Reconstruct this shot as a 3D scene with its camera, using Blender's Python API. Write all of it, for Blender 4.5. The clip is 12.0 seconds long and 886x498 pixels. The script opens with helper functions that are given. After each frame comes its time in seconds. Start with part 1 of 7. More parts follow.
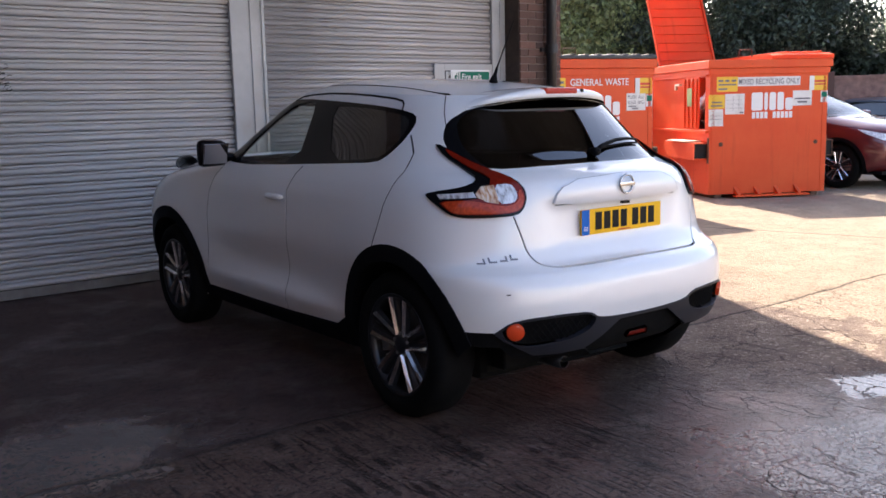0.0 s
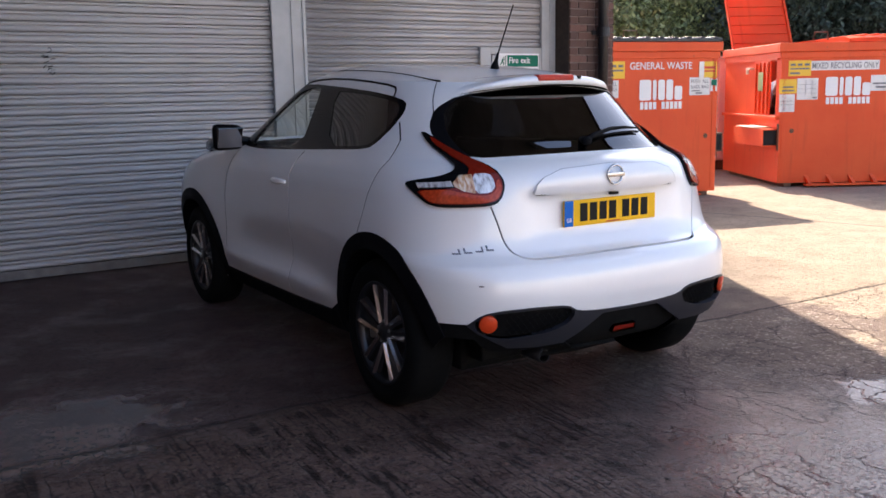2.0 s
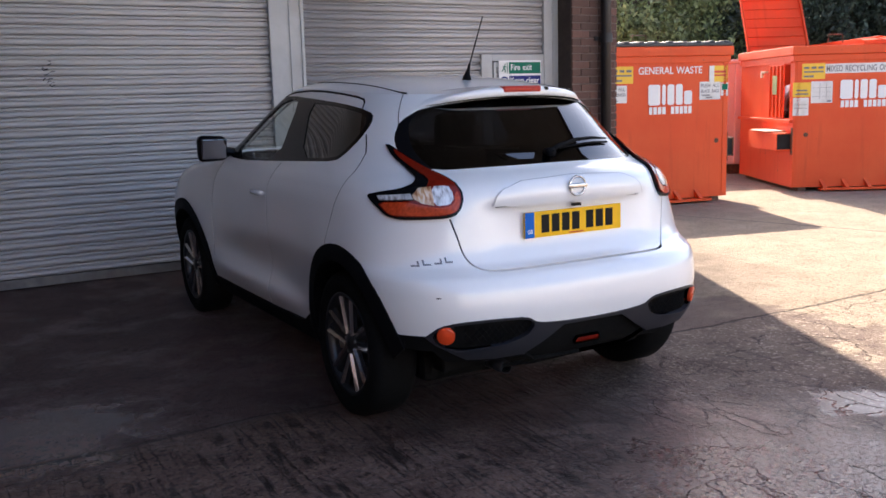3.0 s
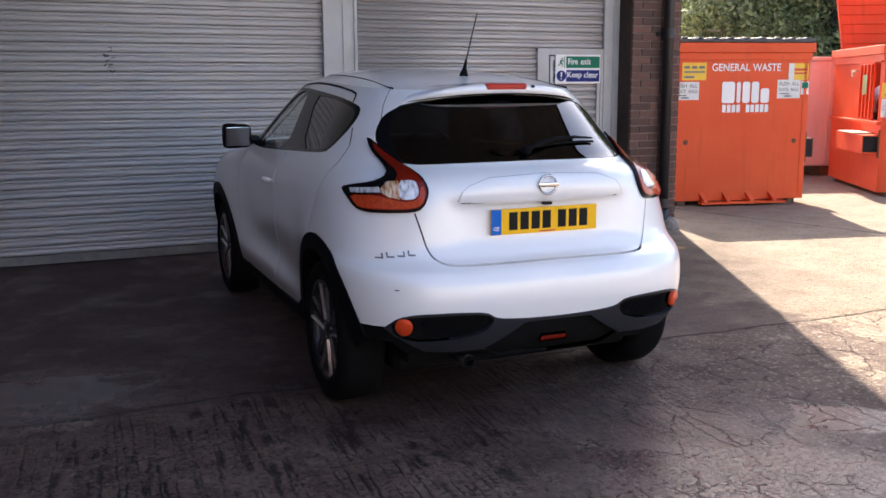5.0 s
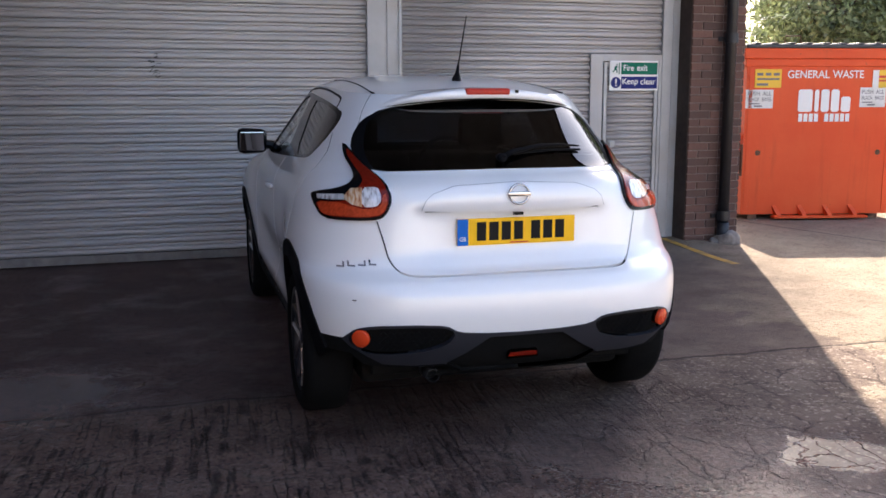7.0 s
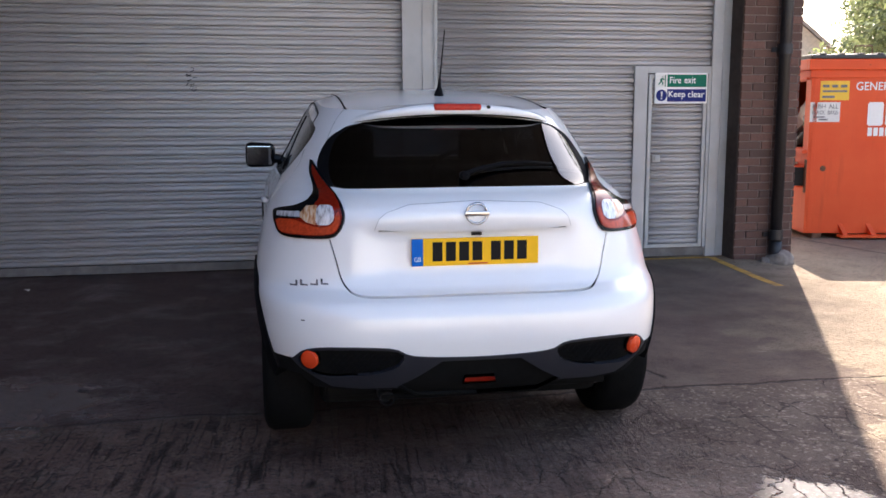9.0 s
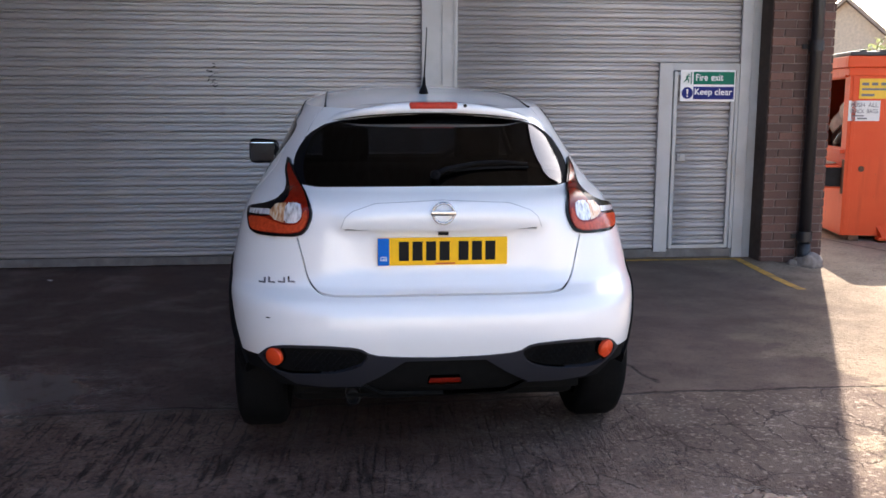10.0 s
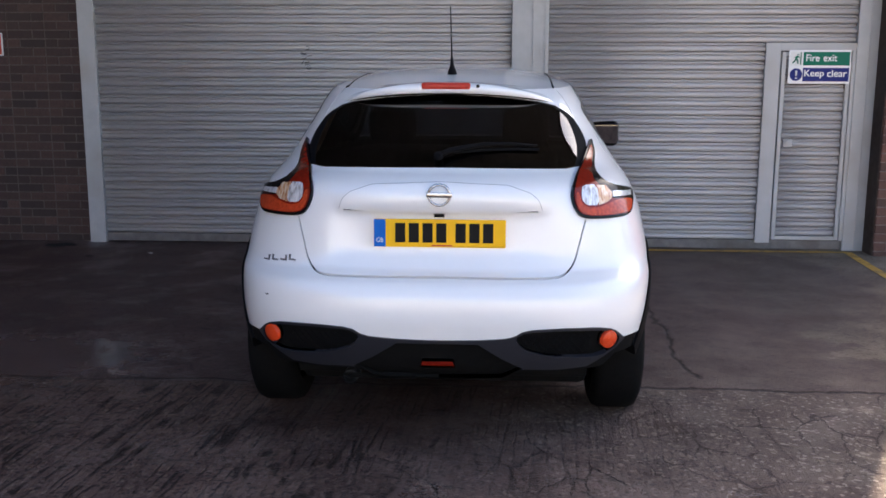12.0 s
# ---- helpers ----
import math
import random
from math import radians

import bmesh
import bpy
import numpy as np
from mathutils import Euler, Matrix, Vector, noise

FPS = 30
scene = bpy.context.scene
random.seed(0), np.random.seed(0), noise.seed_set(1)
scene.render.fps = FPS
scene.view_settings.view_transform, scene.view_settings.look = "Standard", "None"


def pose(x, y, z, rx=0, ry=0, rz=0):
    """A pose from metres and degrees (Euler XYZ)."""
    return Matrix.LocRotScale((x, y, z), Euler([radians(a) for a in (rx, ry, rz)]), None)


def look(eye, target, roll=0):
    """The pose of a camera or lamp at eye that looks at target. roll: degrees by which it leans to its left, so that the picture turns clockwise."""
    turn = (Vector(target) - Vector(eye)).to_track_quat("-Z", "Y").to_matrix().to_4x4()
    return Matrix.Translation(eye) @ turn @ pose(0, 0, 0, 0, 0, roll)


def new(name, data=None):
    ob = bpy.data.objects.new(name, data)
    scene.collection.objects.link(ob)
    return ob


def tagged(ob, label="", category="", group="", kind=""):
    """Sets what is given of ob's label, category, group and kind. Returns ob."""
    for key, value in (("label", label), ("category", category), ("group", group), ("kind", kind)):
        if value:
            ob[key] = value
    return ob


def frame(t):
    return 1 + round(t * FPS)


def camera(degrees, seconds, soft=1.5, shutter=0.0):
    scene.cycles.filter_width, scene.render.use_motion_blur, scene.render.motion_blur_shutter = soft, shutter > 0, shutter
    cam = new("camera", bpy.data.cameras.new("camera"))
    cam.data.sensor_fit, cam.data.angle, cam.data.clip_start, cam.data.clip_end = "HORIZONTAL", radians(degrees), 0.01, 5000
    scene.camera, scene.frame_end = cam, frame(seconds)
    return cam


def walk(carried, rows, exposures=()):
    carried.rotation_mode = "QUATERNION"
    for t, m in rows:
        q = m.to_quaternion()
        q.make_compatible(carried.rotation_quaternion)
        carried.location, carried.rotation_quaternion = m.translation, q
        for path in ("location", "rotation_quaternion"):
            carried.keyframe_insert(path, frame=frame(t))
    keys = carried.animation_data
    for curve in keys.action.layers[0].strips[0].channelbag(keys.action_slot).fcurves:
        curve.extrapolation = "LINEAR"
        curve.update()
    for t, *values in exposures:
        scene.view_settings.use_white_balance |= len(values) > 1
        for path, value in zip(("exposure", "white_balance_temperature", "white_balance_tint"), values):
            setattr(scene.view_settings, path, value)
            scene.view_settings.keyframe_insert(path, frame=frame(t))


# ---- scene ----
# camera and its walk
cam = camera(50.6, 12.0, soft=1.6)
PATH = [
    (0, (0.001, -0.09, 1.383), (1.223, 1.465, 1.083), -1.4),
    (0.5, (0.107, -0.123, 1.395), (1.303, 1.448, 1.08), -1.5),
    (1, (0.229, -0.222, 1.406), (1.363, 1.394, 1.086), -1.0),
    (1.5, (0.315, -0.312, 1.402), (1.398, 1.335, 1.064), -0.4),
    (2, (0.414, -0.328, 1.397), (1.474, 1.335, 1.063), -1.1),
    (2.5, (0.531, -0.367, 1.412), (1.59, 1.291, 1.055), -1.4),
    (3, (0.663, -0.501, 1.428), (1.664, 1.2, 1.103), -1.6),
    (3.2, (0.706, -0.537, 1.436), (1.682, 1.177, 1.105), -0.9),
    (4.8, (1.158, -0.791, 1.441), (1.96, 1.007, 1.087), -0.7),
    (5, (1.175, -0.848, 1.451), (1.962, 0.958, 1.107), -0.3),
    (5.5, (1.324, -0.826, 1.434), (2.09, 0.992, 1.11), -0.3),
    (6, (1.482, -0.838, 1.453), (2.195, 1.005, 1.141), -0.4),
    (6.5, (1.663, -0.901, 1.451), (2.285, 0.974, 1.141), -0.3),
    (7, (1.786, -0.926, 1.435), (2.357, 0.963, 1.108), -0.1),
    (7.2, (1.831, -0.919, 1.422), (2.405, 0.971, 1.107), -0.0),
    (8.8, (2.312, -0.97, 1.466), (2.691, 0.968, 1.144), 0.4),
    (9, (2.378, -0.946, 1.454), (2.745, 0.996, 1.15), -0.1),
    (9.5, (2.53, -0.94, 1.471), (2.83, 1.013, 1.161), -0.1),
    (10, (2.747, -0.977, 1.47), (2.988, 0.984, 1.155), 0.2),
    (10.5, (2.908, -0.962, 1.452), (3.045, 1.006, 1.125), -0.1),
    (11, (3.047, -0.931, 1.446), (3.129, 1.039, 1.111), -0.0),
    (11.5, (3.2, -0.925, 1.456), (3.223, 1.046, 1.118), -0.9),
    (12, (3.39, -0.956, 1.457), (3.292, 1.011, 1.108), 0.2),
]
walk(cam, [(t, look(eye, target, roll)) for t, eye, target, roll in PATH], exposures=[(0, 1.84, 6500, 16), (12, 1.87, 6400, 13.5)])

# ---- world, sun ----
SUN_EAST, SUN_NORTH, SUN_ELEV = 0.454, 0.891, 37.5
world = bpy.data.worlds.new("sky")
scene.world = world
world.use_nodes = True
_n = world.node_tree.nodes
_sky = _n.new("ShaderNodeTexSky")
_sky.sky_type, _sky.sun_disc = "NISHITA", False
_sky.sun_elevation, _sky.sun_rotation = radians(SUN_ELEV), math.atan2(SUN_EAST, SUN_NORTH)
_sky.dust_density, _sky.air_density = 2.5, 1.0
_n["Background"].inputs["Strength"].default_value = 0.14
world.node_tree.links.new(_sky.outputs["Color"], _n["Background"].inputs["Color"])
sun_data = bpy.data.lights.new("sun", "SUN")
sun_data.energy, sun_data.angle, sun_data.color = 4.4, radians(0.53), (1.0, 0.90, 0.74)
sun = new("sun", sun_data)
_c = math.cos(radians(SUN_ELEV))
sun.matrix_world = look((60 * SUN_EAST * _c, 60 * SUN_NORTH * _c, 60 * math.sin(radians(SUN_ELEV))), (0, 0, 0))


# ---- materials ----
def material(name):
    m = bpy.data.materials.new(name)
    m.use_nodes = True
    return m, m.node_tree.nodes, m.node_tree.links, m.node_tree.nodes["Principled BSDF"]


def ramp(nodes, links, fac, stops):
    r = nodes.new("ShaderNodeValToRGB")
    e = r.color_ramp.elements
    while len(e) < len(stops):
        e.new(0.5)
    for k, (p, c) in zip(e, stops):
        k.position = p
        k.color = (*c, 1) if len(c) == 3 else (c[0], c[0], c[0], 1)
    links.new(fac, r.inputs["Fac"])
    return r.outputs["Color"]


def noise_tex(nodes, links, scale, detail=4.0, rough=0.55, vec=None, stretch=None, distort=0.0):
    n = nodes.new("ShaderNodeTexNoise")
    n.inputs["Scale"].default_value, n.inputs["Detail"].default_value = scale, detail
    n.inputs["Roughness"].default_value, n.inputs["Distortion"].default_value = rough, distort
    if vec is None:
        vec = nodes.new("ShaderNodeTexCoord").outputs["Object"]
    if stretch:
        mp = nodes.new("ShaderNodeMapping")
        mp.inputs["Scale"].default_value = stretch
        links.new(vec, mp.inputs["Vector"])
        vec = mp.outputs["Vector"]
    links.new(vec, n.inputs["Vector"])
    return n.outputs["Fac"]


def mix_col(nodes, links, fac, a, b, blend="MIX"):
    m = nodes.new("ShaderNodeMix")
    m.data_type, m.blend_type = "RGBA", blend
    for sock, v in ((m.inputs[0], fac), (m.inputs[6], a), (m.inputs[7], b)):
        if hasattr(v, "is_linked"):
            links.new(v, sock)
        elif isinstance(v, (int, float)):
            sock.default_value = v
        else:
            sock.default_value = (*v, 1)
    return m.outputs[2]


def math_node(nodes, links, op, a, b=0.0, c=0.0):
    m = nodes.new("ShaderNodeMath")
    m.operation = op
    for sock, v in zip(m.inputs, (a, b, c)):
        if hasattr(v, "is_linked"):
            links.new(v, sock)
        else:
            sock.default_value = v
    return m.outputs[0]


def bump(nodes, links, bsdf, height, strength=0.3, dist=0.01, prev=None):
    b = nodes.new("ShaderNodeBump")
    b.inputs["Strength"].default_value, b.inputs["Distance"].default_value = strength, dist
    links.new(height, b.inputs["Height"])
    if prev is not None:
        links.new(prev, b.inputs["Normal"])
    links.new(b.outputs["Normal"], bsdf.inputs["Normal"])
    return b.outputs["Normal"]


def simple(name, col, rough, metal=0.0, var=0.15, scale=30.0, bumpy=0.0, coat=0.0, spec=0.5, dirt=None, dirt_scale=3.0):
    """A plain surface with grain at two scales."""
    m, n, l, p = material(name)
    f1, f2 = noise_tex(n, l, scale, 5), noise_tex(n, l, dirt_scale, 4)
    dark = tuple(c * (1 - var) for c in col)
    light = tuple(min(1, c * (1 + var)) for c in col)
    c1 = ramp(n, l, f1, [(0.3, dark), (0.7, light)])
    if dirt:
        c1 = mix_col(n, l, ramp(n, l, f2, [(0.5, (0,)), (0.75, (1,))]), c1, dirt)
    l.new(c1, p.inputs["Base Color"])
    l.new(ramp(n, l, f2, [(0.3, (max(0.02, rough * 0.8),)), (0.7, (min(1, rough * 1.2),))]), p.inputs["Roughness"])
    p.inputs["Metallic"].default_value = metal
    p.inputs["Coat Weight"].default_value = coat
    p.inputs["Coat Roughness"].default_value = 0.03
    p.inputs["Specular IOR Level"].default_value = spec
    if bumpy:
        bump(n, l, p, f1, bumpy, 0.004)
    return m


def glass_mat(name, tint, f0):
    """A tinted pane: clear transmission by its tint and a mirror gloss, the same from both sides."""
    m, n, l, p = material(name)
    n.remove(p)
    tr, gl, mx, lw = (n.new("ShaderNodeBsdfTransparent"), n.new("ShaderNodeBsdfGlossy"), n.new("ShaderNodeMixShader"), n.new("ShaderNodeLayerWeight"))
    tr.inputs["Color"].default_value = (*tint, 1)
    gl.inputs["Roughness"].default_value = 0.0
    lw.inputs["Blend"].default_value = 0.5
    gain = math_node(n, l, "MULTIPLY_ADD", math_node(n, l, "POWER", lw.outputs["Facing"], 5.0), 1 - f0, f0)
    l.new(gain, mx.inputs[0])
    l.new(tr.outputs[0], mx.inputs[1])
    l.new(gl.outputs[0], mx.inputs[2])
    l.new(mx.outputs[0], n["Material Output"].inputs["Surface"])
    return m


def make_ground():
    m, n, l, p = material("yard_concrete")
    co = n.new("ShaderNodeTexCoord").outputs["Object"]
    sep = n.new("ShaderNodeSeparateXYZ")
    l.new(co, sep.inputs[0])
    X, Y = sep.outputs[0], sep.outputs[1]
    big, mid, fine = noise_tex(n, l, 0.5, 5, 0.6, co), noise_tex(n, l, 3.0, 6, 0.6, co), noise_tex(n, l, 60.0, 4, 0.6, co)
    grit = noise_tex(n, l, 170.0, 3, 0.7, co)
    dry = mix_col(n, l, ramp(n, l, mid, [(0.3, (0,)), (0.7, (1,))]), (0.32, 0.245, 0.175), (0.46, 0.365, 0.27))
    dry = mix_col(n, l, ramp(n, l, grit, [(0.35, (0.65,)), (0.62, (0,))]), dry, (0.17, 0.135, 0.105))
    agg = n.new("ShaderNodeTexVoronoi")
    agg.inputs["Scale"].default_value = 70.0
    l.new(co, agg.inputs["Vector"])
    stone = n.new("ShaderNodeSeparateColor")
    l.new(agg.outputs["Color"], stone.inputs[0])
    stone = stone.outputs[0]
    dry = mix_col(n, l, ramp(n, l, stone, [(0.0, (0.8,)), (0.25, (0,)), (0.84, (0,)), (1.0, (0,))]), dry, (0.13, 0.095, 0.072))
    # wash water spread round the hatchback, with an uneven rim
    dx, dy = math_node(n, l, "MULTIPLY_ADD", X, 0.20, -0.20 * 0.3), math_node(n, l, "MULTIPLY_ADD", Y, 0.15, -0.15 * 3.9)
    rad = math_node(n, l, "SQRT", math_node(n, l, "ADD", math_node(n, l, "MULTIPLY", dx, dx), math_node(n, l, "MULTIPLY", dy, dy)))
    rad = math_node(n, l, "ADD", rad, math_node(n, l, "MULTIPLY_ADD", mid, 0.26, -0.13))
    rad = math_node(n, l, "ADD", rad, math_node(n, l, "MULTIPLY_ADD", big, 0.5, -0.25))
    wet = ramp(n, l, rad, [(0.58, (1,)), (1.00, (0,))])
    slab = ramp(n, l, math_node(n, l, "MULTIPLY", Y, 0.1), [(0.343, (1,)), (0.347, (0,))])
    patch = ramp(n, l, mid, [(0.35, (0,)), (0.65, (1,))])
    wetcol = mix_col(n, l, slab, mix_col(n, l, patch, (0.086, 0.053, 0.047), (0.136, 0.087, 0.078)), mix_col(n, l, patch, (0.098, 0.056, 0.045), (0.185, 0.114, 0.090)))
    wetcol = mix_col(n, l, ramp(n, l, grit, [(0.62, (0,)), (0.68, (0.8,))]), wetcol, (0.26, 0.21, 0.18))
    wetcol = mix_col(n, l, ramp(n, l, stone, [(0.0, (0.8,)), (0.30, (0,))]), wetcol, (0.014, 0.010, 0.008))
    wetcol = mix_col(n, l, math_node(n, l, "MULTIPLY", ramp(n, l, stone, [(0.80, (0,)), (0.97, (0.8,))]), slab), wetcol, (0.22, 0.155, 0.115))
    # under-car shade painted into the wet colour at the hatchback's tail
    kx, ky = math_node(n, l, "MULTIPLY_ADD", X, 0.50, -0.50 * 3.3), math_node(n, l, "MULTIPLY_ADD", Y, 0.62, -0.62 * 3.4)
    tail_shade = math_node(n, l, "SQRT", math_node(n, l, "ADD", math_node(n, l, "MULTIPLY", kx, kx), math_node(n, l, "MULTIPLY", ky, ky)))
    tail_shade = ramp(n, l, math_node(n, l, "ADD", tail_shade, math_node(n, l, "MULTIPLY_ADD", mid, 0.5, -0.25)), [(0.35, (0.60,)), (0.85, (0,))])
    wetcol = mix_col(n, l, tail_shade, wetcol, mix_col(n, l, patch, (0.026, 0.016, 0.014), (0.046, 0.029, 0.025)))
    # shade before the escape door, painted into the dry colour, with a soft rim
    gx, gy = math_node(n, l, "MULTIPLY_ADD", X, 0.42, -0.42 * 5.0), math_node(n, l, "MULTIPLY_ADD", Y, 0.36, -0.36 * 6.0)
    door_shade = math_node(n, l, "SQRT", math_node(n, l, "ADD", math_node(n, l, "MULTIPLY", gx, gx), math_node(n, l, "MULTIPLY", gy, gy)))
    door_shade = ramp(n, l, math_node(n, l, "ADD", door_shade, math_node(n, l, "MULTIPLY_ADD", mid, 0.3, -0.15)), [(0.45, (0.85,)), (0.95, (0,))])
    dry = mix_col(n, l, door_shade, dry, mix_col(n, l, patch, (0.088, 0.064, 0.056), (0.130, 0.096, 0.084)))
    # building's shade painted into the dry colour beyond the wash water
    ground_shade = ramp(n, l, rad, [(0.95, (0.80,)), (1.20, (0.66,)), (1.70, (0,))])
    dry = mix_col(n, l, ground_shade, dry, mix_col(n, l, patch, (0.128, 0.090, 0.076), (0.185, 0.134, 0.114)))
    dry = mix_col(n, l, math_node(n, l, "MULTIPLY", ramp(n, l, stone, [(0.84, (0,)), (0.98, (0.55,))]), slab), dry, (0.56, 0.46, 0.37))
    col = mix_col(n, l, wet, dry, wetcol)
    # expansion joints and cracks
    wob = math_node(n, l, "MULTIPLY_ADD", noise_tex(n, l, 1.6, 6, 0.7, co), 0.22, -0.11)
    j1 = math_node(n, l, "ABSOLUTE", math_node(n, l, "ADD", math_node(n, l, "ADD", Y, -3.45), wob))
    j2 = math_node(n, l, "ABSOLUTE", math_node(n, l, "ADD", math_node(n, l, "ADD", X, -4.44), math_node(n, l, "MULTIPLY", wob, 1.5)))
    j2 = math_node(n, l, "ADD", j2, ramp(n, l, math_node(n, l, "MULTIPLY", Y, 0.1), [(0.34, (1,)), (0.36, (0,))]))
    j3 = math_node(n, l, "ABSOLUTE", math_node(n, l, "ADD", math_node(n, l, "MULTIPLY_ADD", Y, 0.25, X), -10.15))
    joint = math_node(n, l, "MINIMUM", math_node(n, l, "MINIMUM", j1, j2), j3)
    jm = ramp(n, l, joint, [(0.004, (1,)), (0.022, (0,))])
    vor = n.new("ShaderNodeTexVoronoi")
    vor.feature = "DISTANCE_TO_EDGE"
    vor.inputs["Scale"].default_value = 1.9
    warp = n.new("ShaderNodeVectorMath")
    wn = n.new("ShaderNodeTexNoise")
    wn.inputs["Scale"].default_value, wn.inputs["Detail"].default_value = 4.5, 8
    l.new(co, wn.inputs["Vector"])
    warp.operation = "MULTIPLY_ADD"
    warp.inputs[1].default_value = (0.45, 0.45, 0)
    l.new(wn.outputs["Color"], warp.inputs[0])
    l.new(co, warp.inputs[2])
    l.new(warp.outputs[0], vor.inputs["Vector"])
    where = ramp(n, l, noise_tex(n, l, 0.8, 3, 0.5, co), [(0.44, (0,)), (0.56, (1,))])
    south = ramp(n, l, math_node(n, l, "MULTIPLY", Y, 0.1), [(0.33, (1,)), (0.36, (0.25,))])
    crack = math_node(n, l, "MULTIPLY", math_node(n, l, "MULTIPLY", ramp(n, l, vor.outputs["Distance"], [(0.001, (0.9,)), (0.0045, (0,))]), where), south)
    # fine crazing of the near slab, drawn out along the tamping
    craze = n.new("ShaderNodeTexVoronoi")
    craze.feature = "DISTANCE_TO_EDGE"
    craze.inputs["Scale"].default_value = 1.0
    cmap = n.new("ShaderNodeMapping")
    cmap.inputs["Scale"].default_value = (5.6, 2.8, 1)
    cmap.inputs["Rotation"].default_value = (0, 0, radians(6))
    cwarp = n.new("ShaderNodeVectorMath")
    cwarp.operation = "MULTIPLY_ADD"
    cwarp.inputs[1].default_value = (0.10, 0.14, 0)
    cn = n.new("ShaderNodeTexNoise")
    cn.inputs["Scale"].default_value, cn.inputs["Detail"].default_value, cn.inputs["Roughness"].default_value = 11.0, 7, 0.7
    l.new(co, cn.inputs["Vector"])
    l.new(cn.outputs["Color"], cwarp.inputs[0])
    l.new(co, cwarp.inputs[2])
    l.new(cwarp.outputs[0], cmap.inputs["Vector"])
    l.new(cmap.outputs["Vector"], craze.inputs["Vector"])
    some = ramp(n, l, noise_tex(n, l, 1.9, 5, 0.6, co), [(0.44, (0,)), (0.54, (1,))])
    cside = ramp(n, l, math_node(n, l, "MULTIPLY", X, 0.1), [(0.20, (0.25,)), (0.32, (1,))])
    near_slab = ramp(n, l, math_node(n, l, "MULTIPLY", Y, 0.1), [(0.335, (1,)), (0.36, (0.06,))])
    fine_crack = math_node(n, l, "MULTIPLY", math_node(n, l, "MULTIPLY", ramp(n, l, craze.outputs["Distance"], [(0.006, (0.70,)), (0.020, (0,))]), some), math_node(n, l, "MULTIPLY", cside, near_slab))
    crack = math_node(n, l, "MAXIMUM", crack, fine_crack)
    lines = math_node(n, l, "MAXIMUM", math_node(n, l, "MULTIPLY", jm, 0.8), math_node(n, l, "MULTIPLY", crack, 0.9))
    col = mix_col(n, l, lines, col, (0.022, 0.018, 0.016))
    # tamped ridges of the near slab, water film in the low spots
    mp = n.new("ShaderNodeMapping")
    mp.inputs["Rotation"].default_value = (0, 0, radians(4))
    l.new(co, mp.inputs["Vector"])
    sepr = n.new("ShaderNodeSeparateXYZ")
    l.new(mp.outputs["Vector"], sepr.inputs[0])
    drag = n.new("ShaderNodeTexVoronoi")
    drag.feature = "DISTANCE_TO_EDGE"
    drag.inputs["Scale"].default_value = 1.0
    dmap = n.new("ShaderNodeMapping")
    dmap.inputs["Scale"].default_value = (19, 0.75, 1)
    dwarp = n.new("ShaderNodeVectorMath")
    dwarp.operation = "MULTIPLY_ADD"
    dwarp.inputs[1].default_value = (0.040, 0.25, 0)
    dn = n.new("ShaderNodeTexNoise")
    dn.inputs["Scale"].default_value, dn.inputs["Detail"].default_value, dn.inputs["Roughness"].default_value = 9.0, 6, 0.7
    l.new(co, dn.inputs["Vector"])
    l.new(dn.outputs["Color"], dwarp.inputs[0])
    l.new(mp.outputs["Vector"], dwarp.inputs[2])
    l.new(dwarp.outputs[0], dmap.inputs["Vector"])
    l.new(dmap.outputs["Vector"], drag.inputs["Vector"])
    broken = noise_tex(n, l, 1.0, 4, 0.65, mp.outputs["Vector"], (13, 4.2, 1), 0.3)
    gap = ramp(n, l, noise_tex(n, l, 5.0, 6, 0.75, co), [(0.42, (0.05,)), (0.56, (1,))])
    east = ramp(n, l, math_node(n, l, "MULTIPLY", X, 0.1), [(0.33, (1,)), (0.46, (0.35,))])
    slit = math_node(n, l, "MULTIPLY", math_node(n, l, "MULTIPLY", ramp(n, l, drag.outputs["Distance"], [(0.012, (1,)), (0.11, (0,))]), gap), east)
    ridge = math_node(n, l, "SUBTRACT", broken, math_node(n, l, "MULTIPLY", slit, 0.30))
    near = ramp(n, l, math_node(n, l, "MULTIPLY", Y, 0.1), [(0.335, (1,)), (0.36, (0.10,))])
    near = math_node(n, l, "MULTIPLY", near, math_node(n, l, "MULTIPLY_ADD", wet, 0.7, 0.3))
    sx, sy = math_node(n, l, "MULTIPLY_ADD", X, 0.86, -0.86 * 3.45), math_node(n, l, "MULTIPLY_ADD", Y, 0.72, -0.72 * 1.62)
    sheen = math_node(n, l, "SQRT", math_node(n, l, "ADD", math_node(n, l, "MULTIPLY", sx, sx), math_node(n, l, "MULTIPLY", sy, sy)))
    sheen = ramp(n, l, math_node(n, l, "ADD", sheen, math_node(n, l, "MULTIPLY_ADD", noise_tex(n, l, 2.6, 6, 0.7, co), 1.1, -0.55)), [(0.38, (1,)), (1.02, (0,))])
    near = math_node(n, l, "MULTIPLY", near, math_node(n, l, "MULTIPLY_ADD", sheen, -0.4, 1.0))
    groove = math_node(n, l, "MULTIPLY", ramp(n, l, slit, [(0.25, (0,)), (0.8, (1,))]), near)
    col = mix_col(n, l, math_node(n, l, "MULTIPLY", groove, 0.82), col, (0.014, 0.010, 0.009))
    crest = math_node(n, l, "MULTIPLY", math_node(n, l, "MULTIPLY", ramp(n, l, ridge, [(0.55, (0,)), (0.72, (1,))]), near), ramp(n, l, grit, [(0.45, (0,)), (0.6, (1,))]))
